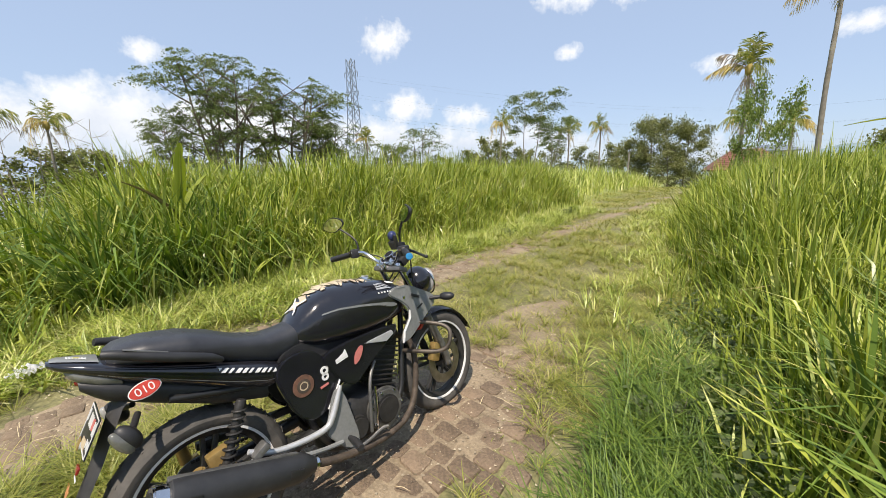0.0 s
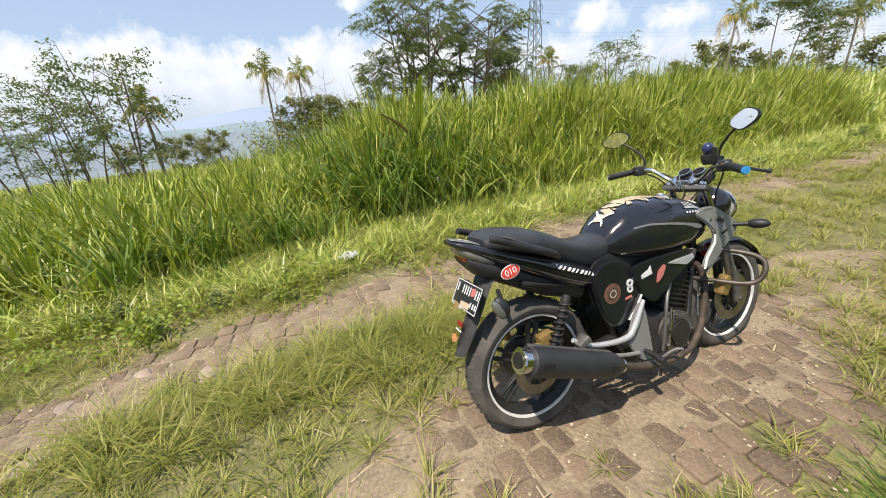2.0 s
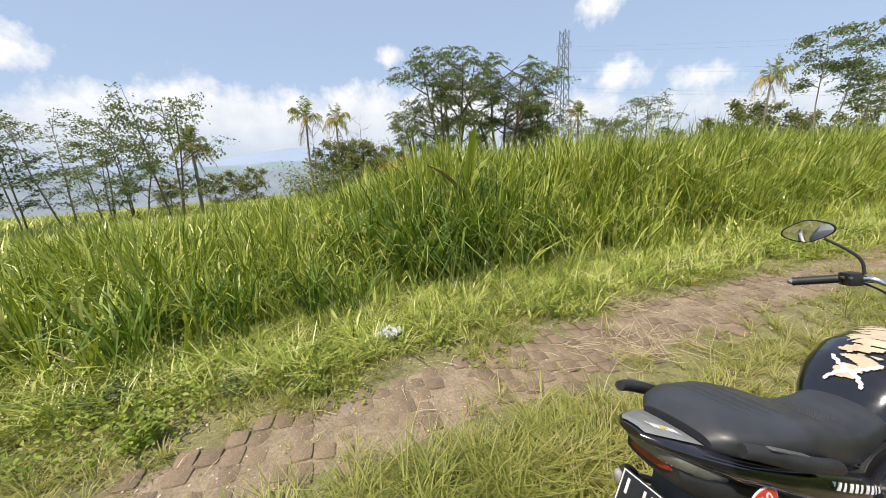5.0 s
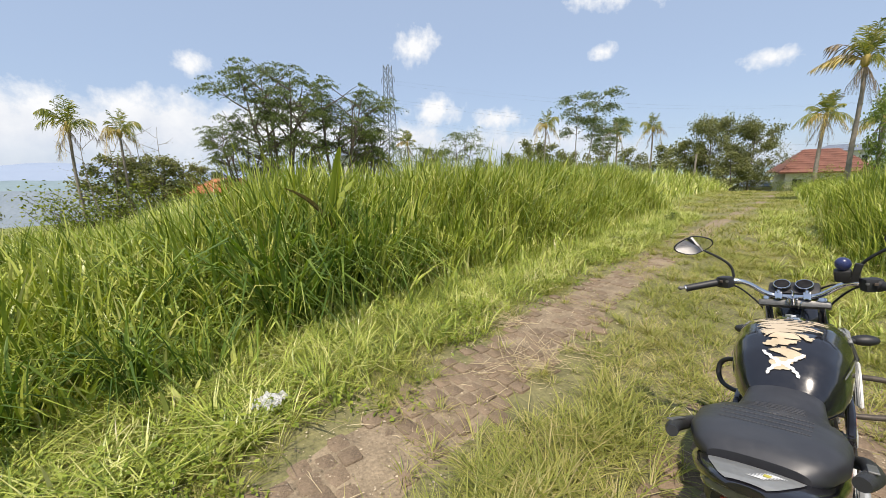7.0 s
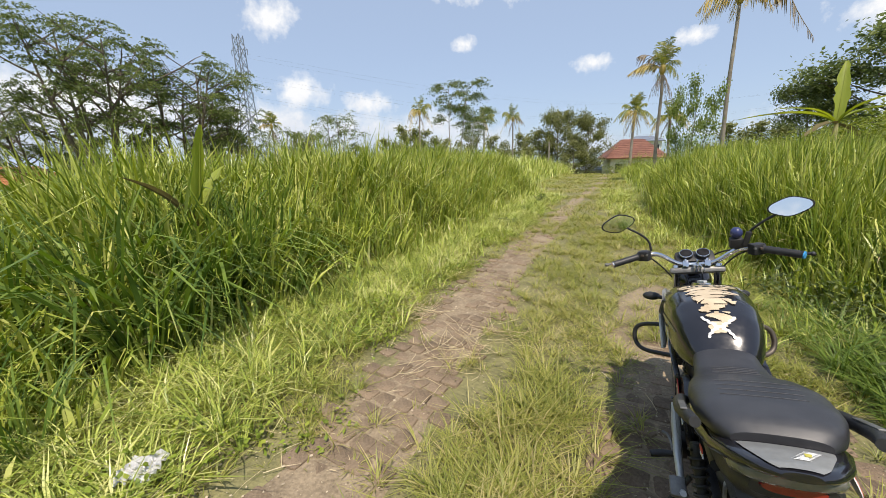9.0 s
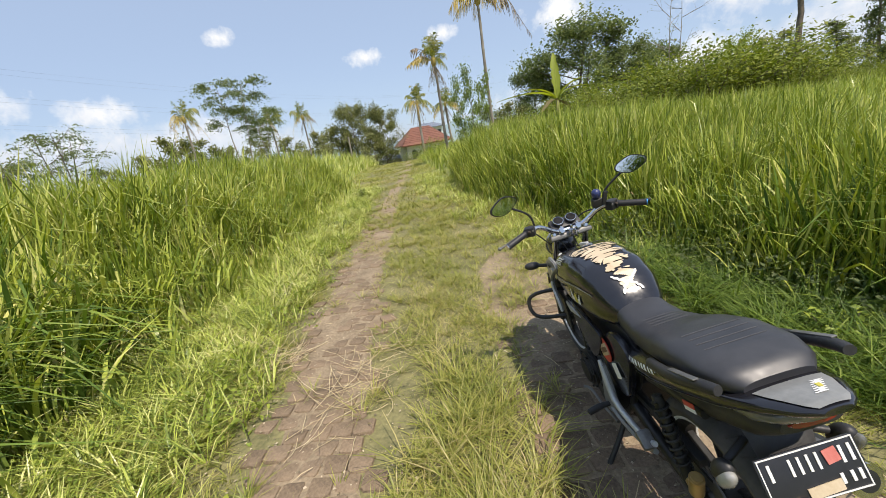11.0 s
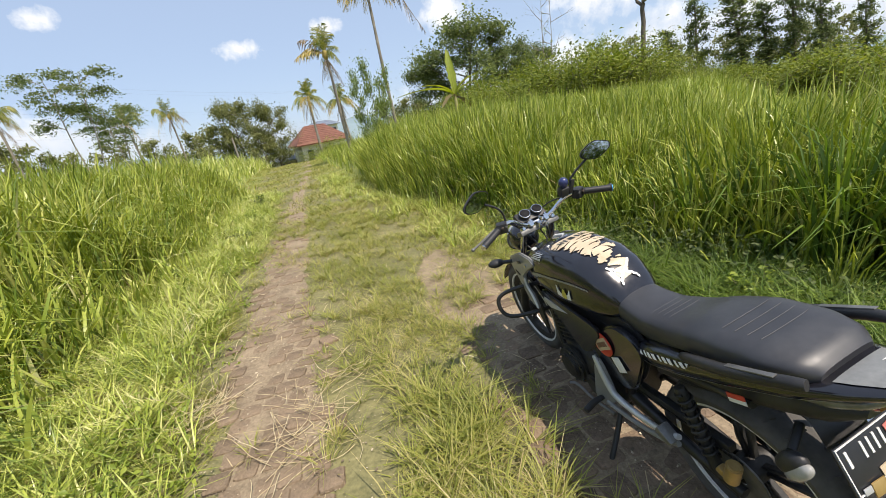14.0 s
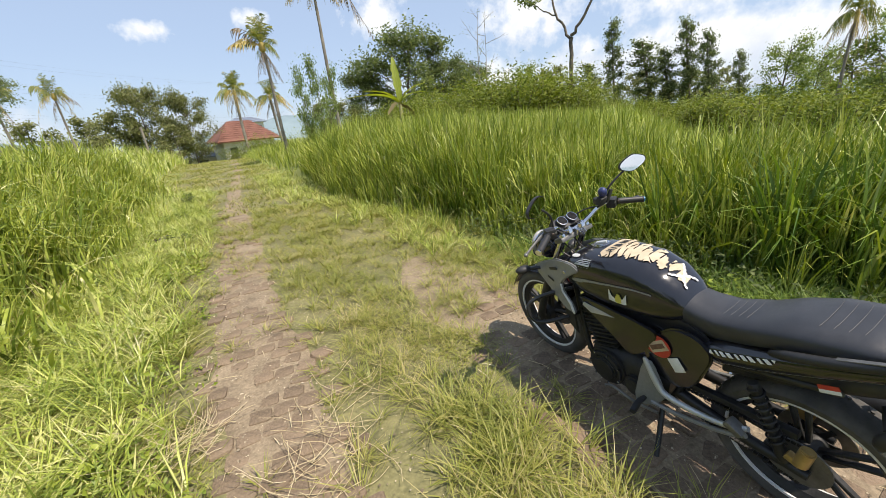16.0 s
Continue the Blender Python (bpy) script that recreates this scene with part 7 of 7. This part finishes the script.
# ---------------- pylon, houses, distance ----------------
def pylon(az, dist, height):
    t = thing("transmission_tower", "grey steel lattice power pylon", "pylon", m=Matrix.Translation(spot(az, dist)) @ Matrix.Rotation(radians(20), 4, "Z"))
    n = 12
    w = lambda z: np.interp(z / height, [0, 0.45, 0.7, 1], [3.4, 1.5, 1.1, 0.9])
    for sx, sy in ((1, 1), (1, -1), (-1, 1), (-1, -1)):
        zs = np.linspace(0, height, n)
        part("corner_post", quads_mesh("corner_post", *tube_arrays([(sx * w(z), sy * w(z), z) for z in zs], [0.13] * n, 5), M_STEEL_GALV), M_STEEL_GALV, t)
    h = Heap()
    zs = np.linspace(0, height, 15)
    for z0, z1 in zip(zs, zs[1:]):
        for a, b in (((1, 1), (1, -1)), ((1, -1), (-1, -1)), ((-1, -1), (-1, 1)), ((-1, 1), (1, 1))):
            for p, q in (((a, z0), (b, z1)), ((b, z0), (a, z1))):
                h.put(*tube_arrays([(p[0][0] * w(p[1]), p[0][1] * w(p[1]), p[1]), (q[0][0] * w(q[1]), q[0][1] * w(q[1]), q[1])], [0.08, 0.08], 4))
    part("lattice", h.mesh("lattice", M_STEEL_GALV), M_STEEL_GALV, t)
    for k, z in enumerate((0.62, 0.76, 0.90)):
        for sx in (-1, 1):
            a = Heap()
            zz = height * z
            a.put(*tube_arrays([(sx * 0.8, 0.8, zz), (sx * 2.3, 0, zz + 0.2)], [0.07, 0.05], 4))
            a.put(*tube_arrays([(sx * 0.8, -0.8, zz), (sx * 2.3, 0, zz + 0.2)], [0.07, 0.05], 4))
            a.put(*tube_arrays([(sx * 0.8, 0, zz + 1.6), (sx * 2.3, 0, zz + 0.2)], [0.07, 0.05], 4))
            arm = part("cross_arm", a.mesh("cross_arm", M_STEEL_GALV), M_STEEL_GALV, t)
            part("insulator", quads_mesh("insulator", *tube_arrays([(sx * 2.3, 0, zz + 0.2), (sx * 2.3, 0, zz - 1.2)], [0.10, 0.10], 6), M_STEEL_GALV), M_STEEL_GALV, arm)
    return t


pylon(54.3, 120, 38.5)
px0, py0, pz0 = spot(54.3, 120)
for k, z in enumerate((0.62, 0.76, 0.90)):
    for sx in (-1, 1):
        ang = radians(20)
        ax, ay = px0 + math.cos(ang) * 2.3 * sx, py0 + math.sin(ang) * 2.3 * sx
        u = np.linspace(0, 1, 26)
        X, Y = ax + (60 - ax + 4 * sx) * u, ay + (210 - ay) * u
        Z = pz0 + 38.5 * z - 1.0 - 9.0 * np.sin(np.pi * u) - 4 * u
        ob = new("power_line", quads_mesh("power_line", *tube_arrays(np.stack([X, Y, Z], -1), [0.007] * 26, 4), M_FRAME))
        tagged(ob, "sagging power line strung from the steel pylon", "power line", group="power lines")


def house(az, dist, turn, w, d, wall_h, rise, roof_mat, label, top=None, windows=4, foot=3.0):
    x, y, z = spot(az, dist)
    z = z if top is None else top - wall_h - rise
    t = thing("house", label, "house", m=Matrix.Translation((x, y, z)) @ Matrix.Rotation(radians(turn), 4, "Z"))
    part("wall", bm_box((w, d, wall_h + foot), pose(0, 0, (wall_h - foot) / 2), 0.02), M_PLASTER, t, "white plastered wall")
    ov = 0.6
    bm = bmesh.new()
    V = [bm.verts.new(p) for p in ((-w / 2 - ov, -d / 2 - ov, wall_h), (w / 2 + ov, -d / 2 - ov, wall_h), (w / 2 + ov, d / 2 + ov, wall_h), (-w / 2 - ov, d / 2 + ov, wall_h), (-w / 2 + d * 0.3, 0, wall_h + rise), (w / 2 - d * 0.3, 0, wall_h + rise))]
    for f in ((0, 1, 5, 4), (1, 2, 5), (2, 3, 4, 5), (3, 0, 4)):
        bm.faces.new([V[i] for i in f])
    bmesh.ops.recalc_face_normals(bm, faces=bm.faces)
    bmesh.ops.solidify(bm, geom=list(bm.faces), thickness=0.14)
    roof = part("roof", bm, roof_mat, t, smooth=False)
    h = Heap()
    for k in range(1, 10):
        s = k / 10
        for sy in (-1, 1):
            y, z = sy * (d / 2 + ov) * (1 - s), wall_h + rise * s
            e = (w / 2 + ov) * (1 - s) + (w / 2 - d * 0.3) * s
            h.put(*tube_arrays([(-e, y, z + 0.12), (e, y, z + 0.12)], [0.022, 0.022], 4))
    part("tile_course", h.mesh("tile_course", roof_mat), roof_mat, roof)
    for i in range(windows):
        x = -w / 2 + w * (i + 0.5) / windows
        wn = part("window", bm_box((w / windows * 0.5, 0.08, wall_h * 0.42), pose(x, -d / 2 - 0.03, wall_h * 0.55), 0.01), M_PLASTER, t)
        part("pane", bm_box((w / windows * 0.42, 0.04, wall_h * 0.36), pose(x, -d / 2 - 0.075, wall_h * 0.55), 0.0), M_WINDOW, wn, smooth=False)
    part("door", bm_box((0.9, 0.08, wall_h * 0.72), pose(w * 0.12, -d / 2 - 0.04, wall_h * 0.36), 0.01), M_WINDOW, t)
    return t


house(0.8, 50, 14, 5.4, 5.0, 2.5, 2.1, M_ROOF, "low house with a red tiled roof", windows=3)
house(77.2, 45, 77, 5.6, 5, 2.6, 1.3, M_ROOF_ORANGE, "white house with an orange tiled roof", top=1.75)
house(81.0, 47, 75, 4.0, 4, 2.3, 1.0, M_ROOF_ORANGE, "small house with an orange tiled roof", top=1.2)
house(60.0, 66, 56, 5.0, 5, 5.4, 1.0, M_STEEL_GALV, "white two-storey house behind the trees", top=6.2, foot=4)
house(-0.6, 90, 10, 6, 5, 3.0, 1.0, M_STEEL_GALV, "white house on the slope behind the trees", top=5.3, foot=9)
house(4.6, 54, 10, 5, 3, 1.4, 0.5, M_STEEL_GALV, "low grey shed at the end of the track", windows=2)
part_post = bm_cyl(0.06, 2.4, pose(0, 0, 1.0), 10, 0.01)
post = new("fence_post", mesh_of("fence_post", part_post, M_BARK_PALE))
post.matrix_basis = Matrix.Translation(spot(12.0, 30))
tagged(post, "weathered wooden post standing in the grass", "post")


def hill(name, az0, az1, dist, el, material, label, seed, rough=0.35, depth=60):
    """A far ridge as a solid fold of ground."""
    n = 70
    rows = []
    for j, (back, k) in enumerate(((0, 0.0), (depth * 0.5, 0.65), (depth, 1.0), (depth * 2.2, 0.0))):
        az = np.radians(np.linspace(az0, az1, n))
        d = dist + back
        prof = el * (0.55 + 0.25 * np.sin(np.linspace(0, 5, n) + seed) + 0.20 * np.sin(np.linspace(0, 17, n) + 2 * seed) + rough * 0.2 * np.sin(np.linspace(0, 61, n) * 1.3 + seed))
        prof = prof * np.sin(np.linspace(0.05, np.pi - 0.05, n)) ** 0.5
        z = d * np.tan(np.radians(prof)) * k - 14 * (1 - k)
        rows.append(np.stack([-np.sin(az) * d, np.cos(az) * d, z], -1))
    v = np.concatenate(rows)
    i, j = np.meshgrid(np.arange(3), np.arange(n - 1), indexing="ij")
    f = np.stack([i * n + j, i * n + j + 1, (i + 1) * n + j + 1, (i + 1) * n + j], -1).reshape(-1, 4)
    ob = new(name, quads_mesh(name, v, f, material, True))
    return tagged(ob, label, "hill", kind="structure")


# the blue haze on these ridges lies only in their paint
hill("backdrop_hill", -40, 46, 260, 3.4, M_HILL, "low wooded hills tinted blue for haze", 1.0)
hill("backdrop_hill", 40, 130, 420, 1.2, M_HILL, "low wooded hills tinted blue for haze", 2.2)
hill("backdrop_mountain", 62, 140, 2200, 2.6, M_MOUNTAIN, "far mountain tinted pale blue for haze", 0.6, 0.1, 300)
hill("backdrop_hill", -150, -38, 240, 1.0, M_HILL, "low wooded hills tinted blue for haze", 3.1)
hill("backdrop_hill", 128, 215, 300, 2.4, M_HILL, "low wooded hills tinted blue for haze", 4.0)
# added fold that hides the bare plain, coloured like haze
hill("backdrop_valley", 82, 160, 68, 0.4, M_VALLEY, "added pale fold tinted as a hazy valley beyond the field", 5.0, 0.1, 40)

# ---------------- small things on and beside the track ----------------
def paver_mesh(seed, material):
    """One worn block: corners knocked off, edges rounded down, a slightly uneven top."""
    rng = np.random.default_rng(seed)
    w, d, c = 0.128 + rng.normal(0, 0.004), 0.112 + rng.normal(0, 0.004), 0.015
    plan = [(w / 2 - c, -d / 2), (w / 2, -d / 2 + c), (w / 2, d / 2 - c), (w / 2 - c, d / 2), (-w / 2 + c, d / 2), (-w / 2, d / 2 - c), (-w / 2, -d / 2 + c), (-w / 2 + c, -d / 2)]
    plan = [(x + rng.normal(0, 0.004), y + rng.normal(0, 0.004)) for x, y in plan]
    bm = bmesh.new()
    rings = [[bm.verts.new((x * k, y * k, z + rng.normal(0, 0.001) * (z > -0.02))) for x, y in plan] for k, z in ((1.0, -0.05), (1.0, -0.012), (0.93, -0.003), (0.72, 0.0))]
    for r, q in zip(rings, rings[1:]):
        for j in range(8):
            bm.faces.new((r[j], r[(j + 1) % 8], q[(j + 1) % 8], q[j]))
    bm.faces.new(rings[-1])
    bmesh.ops.recalc_face_normals(bm, faces=bm.faces)
    me = mesh_of("paver", bm, material, True)
    return me


PAVERS = [paver_mesh(i, M_PAVER) for i in range(6)]
DUSTY = [paver_mesh(i + 6, M_PAVER_DUSTY) for i in range(6)]


def lay_pavers():
    rng = np.random.default_rng(17)
    rest = Heap()
    places = []
    # the strip on the left, rows across the way
    y = -2.6
    row = 0
    while y < 9:
        half = 0.345 if y < 3 else 0.27
        x = -half + (0.068 if row % 2 else 0.0)
        while x < half:
            miss = 0.26 + 0.5 * max(0, abs(x) / half - 0.6) + 0.05 * max(0, y - 2) + 0.12 * max(0, -0.2 - y)
            if rng.uniform() > miss:
                places.append((float(strip_x(y)) + x + rng.normal(0, 0.004), y + rng.normal(0, 0.003), 0, road_left))
            x += 0.137
        y += 0.121
        row += 1
    # the patch under the motorcycle
    for r in range(-7, 20):
        for k in range(-7, 6):
            u, v = k * 0.149 + (0.075 if r % 2 else 0), r * 0.131
            px, py = 0.28 - 0.08 * v + u, 0.05 + v
            e = math.hypot((px - 0.06) / 0.68, (py - 0.8) / 1.4)
            if e < 1 and rng.uniform() > 0.12 + 0.8 * max(0, e - 0.6):
                places.append((px + rng.normal(0, 0.004), py + rng.normal(0, 0.003), 4, road_right))
    near = sorted(range(len(places)), key=lambda i: math.hypot(places[i][0] + 0.9, (places[i][1] - 0.8) * 0.8))
    chosen = set(near[:300])
    for i, (x, y, rz, road) in enumerate(places):
        m = pose(x, y, float(ground_z(x, y)) + (0.0235 if rz == 0 else 0.0195) + rng.normal(0, 0.004), rng.normal(0, 1.8), rng.normal(0, 1.8), rz + rng.normal(0, 3.0) - 4)
        me = (PAVERS if road is road_right else DUSTY)[i % 6]
        m = m @ Matrix.Scale(1.08 if road is road_right else 1.0, 4)
        if i in chosen:
            ob = new("paver", me)
            ob.parent = road
            ob.matrix_basis = m
        else:
            v = np.array([m @ q.co for q in me.vertices])
            f = [list(p.vertices) for p in me.polygons if len(p.vertices) == 4]
            t = [list(p.vertices) for p in me.polygons if len(p.vertices) == 8][0]
            rest.put(v, np.array(f + [[t[0], t[1], t[2], t[3]], [t[0], t[3], t[4], t[7]], [t[7], t[4], t[5], t[6]]]))
    me = rest.mesh("paver_rest", M_PAVER_DUSTY)
    ob = new("paver_rest", me)
    ob.parent = road_left
    tagged(ob, kind="stuff")


M_LITTER = mat("white_plastic_film", (0.78, 0.78, 0.78), (0.9, 0.9, 0.9), rough=0.35, scale=30)


def litter(x, y):
    """A crumpled scrap of white plastic."""
    rng = np.random.default_rng(3)
    n = 15
    bm = bmesh.new()
    g = []
    for i in range(n):
        for j in range(n):
            u, v = i / (n - 1) - 0.5, j / (n - 1) - 0.5
            z = 0.05 * abs(noise.noise(Vector((u * 5, v * 5, 1.3)))) + 0.03 * noise.noise(Vector((u * 11, v * 11, 4))) + 0.045 * (0.5 - abs(u)) + 0.015
            g.append(bm.verts.new((u * 0.19 * (1 + 0.3 * noise.noise(Vector((v * 6, 2, 0)))), v * 0.14 * (1 + 0.35 * noise.noise(Vector((u * 6, 7, 0)))), z)))
    for i in range(n - 1):
        for j in range(n - 1):
            bm.faces.new((g[i * n + j], g[(i + 1) * n + j], g[(i + 1) * n + j + 1], g[i * n + j + 1]))
    bmesh.ops.solidify(bm, geom=list(bm.faces), thickness=0.002)
    ob = new("plastic_scrap", mesh_of("plastic_scrap", bm, M_LITTER))
    ob.matrix_basis = pose(x, y, float(ground_z(x, y)) + 0.085, 8, -6, 30)
    return tagged(ob, "crumpled white plastic scrap lying in the grass", "litter")


def rock(x, y, size, material, label, seed, rz=0.0, name="stone"):
    bm = bmesh.new()
    bmesh.ops.create_icosphere(bm, subdivisions=3, radius=1)
    for v in bm.verts:
        k = 1 + 0.28 * noise.noise(v.co * 1.3 + Vector((seed * 3.1, 0, 0))) + 0.10 * noise.noise(v.co * 4 + Vector((0, seed, 0)))
        v.co = Vector((v.co.x * size[0], v.co.y * size[1], max(v.co.z, -0.6) * size[2])) * k
    ob = new(name, mesh_of(name, bm, material))
    ob.matrix_basis = pose(x, y, float(ground_z(x, y)) + size[2] * 0.35, 0, 0, rz)
    return tagged(ob, label, "stone")


def weed_plant(x, y, size, label, seed, material):
    """A low bush of stalks and broad leaves."""
    rng = np.random.default_rng(seed)
    t = thing("weed", label, "weed", m=Matrix.Translation((x, y, float(ground_z(x, y)))))
    lf = Heap()
    pts = []
    for i in range(9):
        a = rng.uniform(0, 6.28)
        b = branch(rng, (rng.normal(0, 0.02), rng.normal(0, 0.02), -0.02), (math.cos(a) * 0.7, math.sin(a) * 0.7, 1), size * rng.uniform(0.7, 1.2), 0.25, 6)
        part("stalk", quads_mesh("stalk", *tube_arrays(b, np.linspace(0.005, 0.002, 7), 4), M_BARK, True), M_BARK, t)
        pts += list(b[1:])
    c = np.repeat(np.array(pts), 7, 0) + rng.normal(0, size * 0.13, (len(pts) * 7, 3))
    c[:, 2] = np.abs(c[:, 2])
    lf.put(*leaves(c, size * 0.10 * rng.uniform(0.6, 1.3, len(c)), rng, 0.5, 1.7))
    part("foliage", lf.mesh("foliage", material), material, t)
    return t


litter(-2.44, -0.49)
rock(-3.0, 6.75, (0.16, 0.13, 0.10), M_ENGINE, "dark charred stone in the grass verge", 1)
rock(-2.85, 7.05, (0.10, 0.12, 0.06), M_ENGINE, "small dark charred stone in the verge", 2)
for i, (x, y, s) in enumerate(((-1.20, -1.55, 0.055), (-1.42, -1.95, 0.05), (-1.02, -1.9, 0.05), (-0.85, -2.25, 0.06), (-1.75, -0.9, 0.045), (-1.28, -2.3, 0.05))):
    rock(x, y, (s * 1.5, s, s * 0.45), M_STONE, "pale broken stone on the bare track", 10 + i, 40 * i)
loose = new("paver", PAVERS[1])
loose.matrix_basis = pose(-1.45, 2.18, float(ground_z(-1.45, 2.18)) + 0.035, 3, 5, 24)
tagged(loose, "loose worn paving block beside the strip", "paving block")
for i, (x, y, s) in enumerate(((-1.9, -2.05, 0.24), (-2.2, -1.6, 0.16), (-1.98, -1.1, 0.18), (-2.35, -2.4, 0.2), (-3.1, 10.6, 0.32), (-2.95, 10.1, 0.26), (-2.9, 8.2, 0.25), (-2.75, 6.5, 0.2), (-2.6, 4.5, 0.18), (1.25, 2.9, 0.25), (1.35, 0.9, 0.24), (1.1, 1.9, 0.22))):
    weed_plant(x, y, s, "dark green leafy weed at the edge of the track", 30 + i, M_LEAF if i % 2 else M_WEED)
# the heap of straw by the strip
heap = Heap()
rs = np.random.default_rng(12)
for cx, cy, n, spread in ((-2.28, 1.76, 90, 0.20), (-1.60, 1.30, 44, 0.24), (-1.75, 1.0, 20, 0.3), (-1.35, 1.7, 24, 0.3)):
    for i in range(n):
        a = rs.uniform(0, 6.28)
        x, y = cx + rs.normal(0, spread * 0.5), cy + rs.normal(0, spread * 0.5)
        L = rs.uniform(0.12, 0.36)
        z = float(ground_z(x, y)) + 0.035
        b = branch(rs, (x, y, z), (math.cos(a), math.sin(a), 0.12), L, 0.5, 5)
        b[:, 2] = np.maximum(b[:, 2] - np.linspace(0, 0.03, 6), z - 0.006)
        heap.put(*tube_arrays(b, np.linspace(0.0021, 0.0012, 6), 4))
tagged(new("straw_heap", heap.mesh("straw_heap", M_HAY)), "torn-up dry straw lying across the paver strip", "straw", kind="stuff")
lay_pavers()

# crumbs of earth and small pebbles on the bare ground
rc = np.random.default_rng(77)
cx, cy = rc.uniform(-3.4, 1.2, 26000), rc.uniform(-3.0, 6.5, 26000)
ok = (np.abs(cx - strip_x(cy)) < 0.6) | (rc.uniform(0, 1, 26000) < 0.16) | (np.hypot((cx - 0.2) / 0.6, (cy - 0.9) / 1.3) < 1)
cx, cy = cx[ok], cy[ok]
cz = ground_z(cx, cy) + 0.022
r = 0.0022 + 0.0075 * rc.uniform(0, 1, len(cx)) ** 3
ring = np.array([(1, 0, 0), (0.2, 0.9, 0.1), (-0.9, 0.2, 0), (-0.1, -1, 0.1), (0.1, 0, 0.75)])
pts = np.stack([cx, cy, cz], -1)[:, None] + (ring[None] + rc.normal(0, 0.2, (len(cx), 5, 3))) * r[:, None, None]
base = np.arange(len(cx))[:, None] * 5
quad = np.concatenate([base + np.array([[0, 1, 4, 3]]), base + np.array([[1, 2, 3, 4]])], 1).reshape(-1, 4)
tagged(new("soil_crumbs", quads_mesh("soil_crumbs", pts.reshape(-1, 3), quad, M_CRUMB)), "crumbs of earth and small pebbles on the track", "pebbles", kind="stuff")
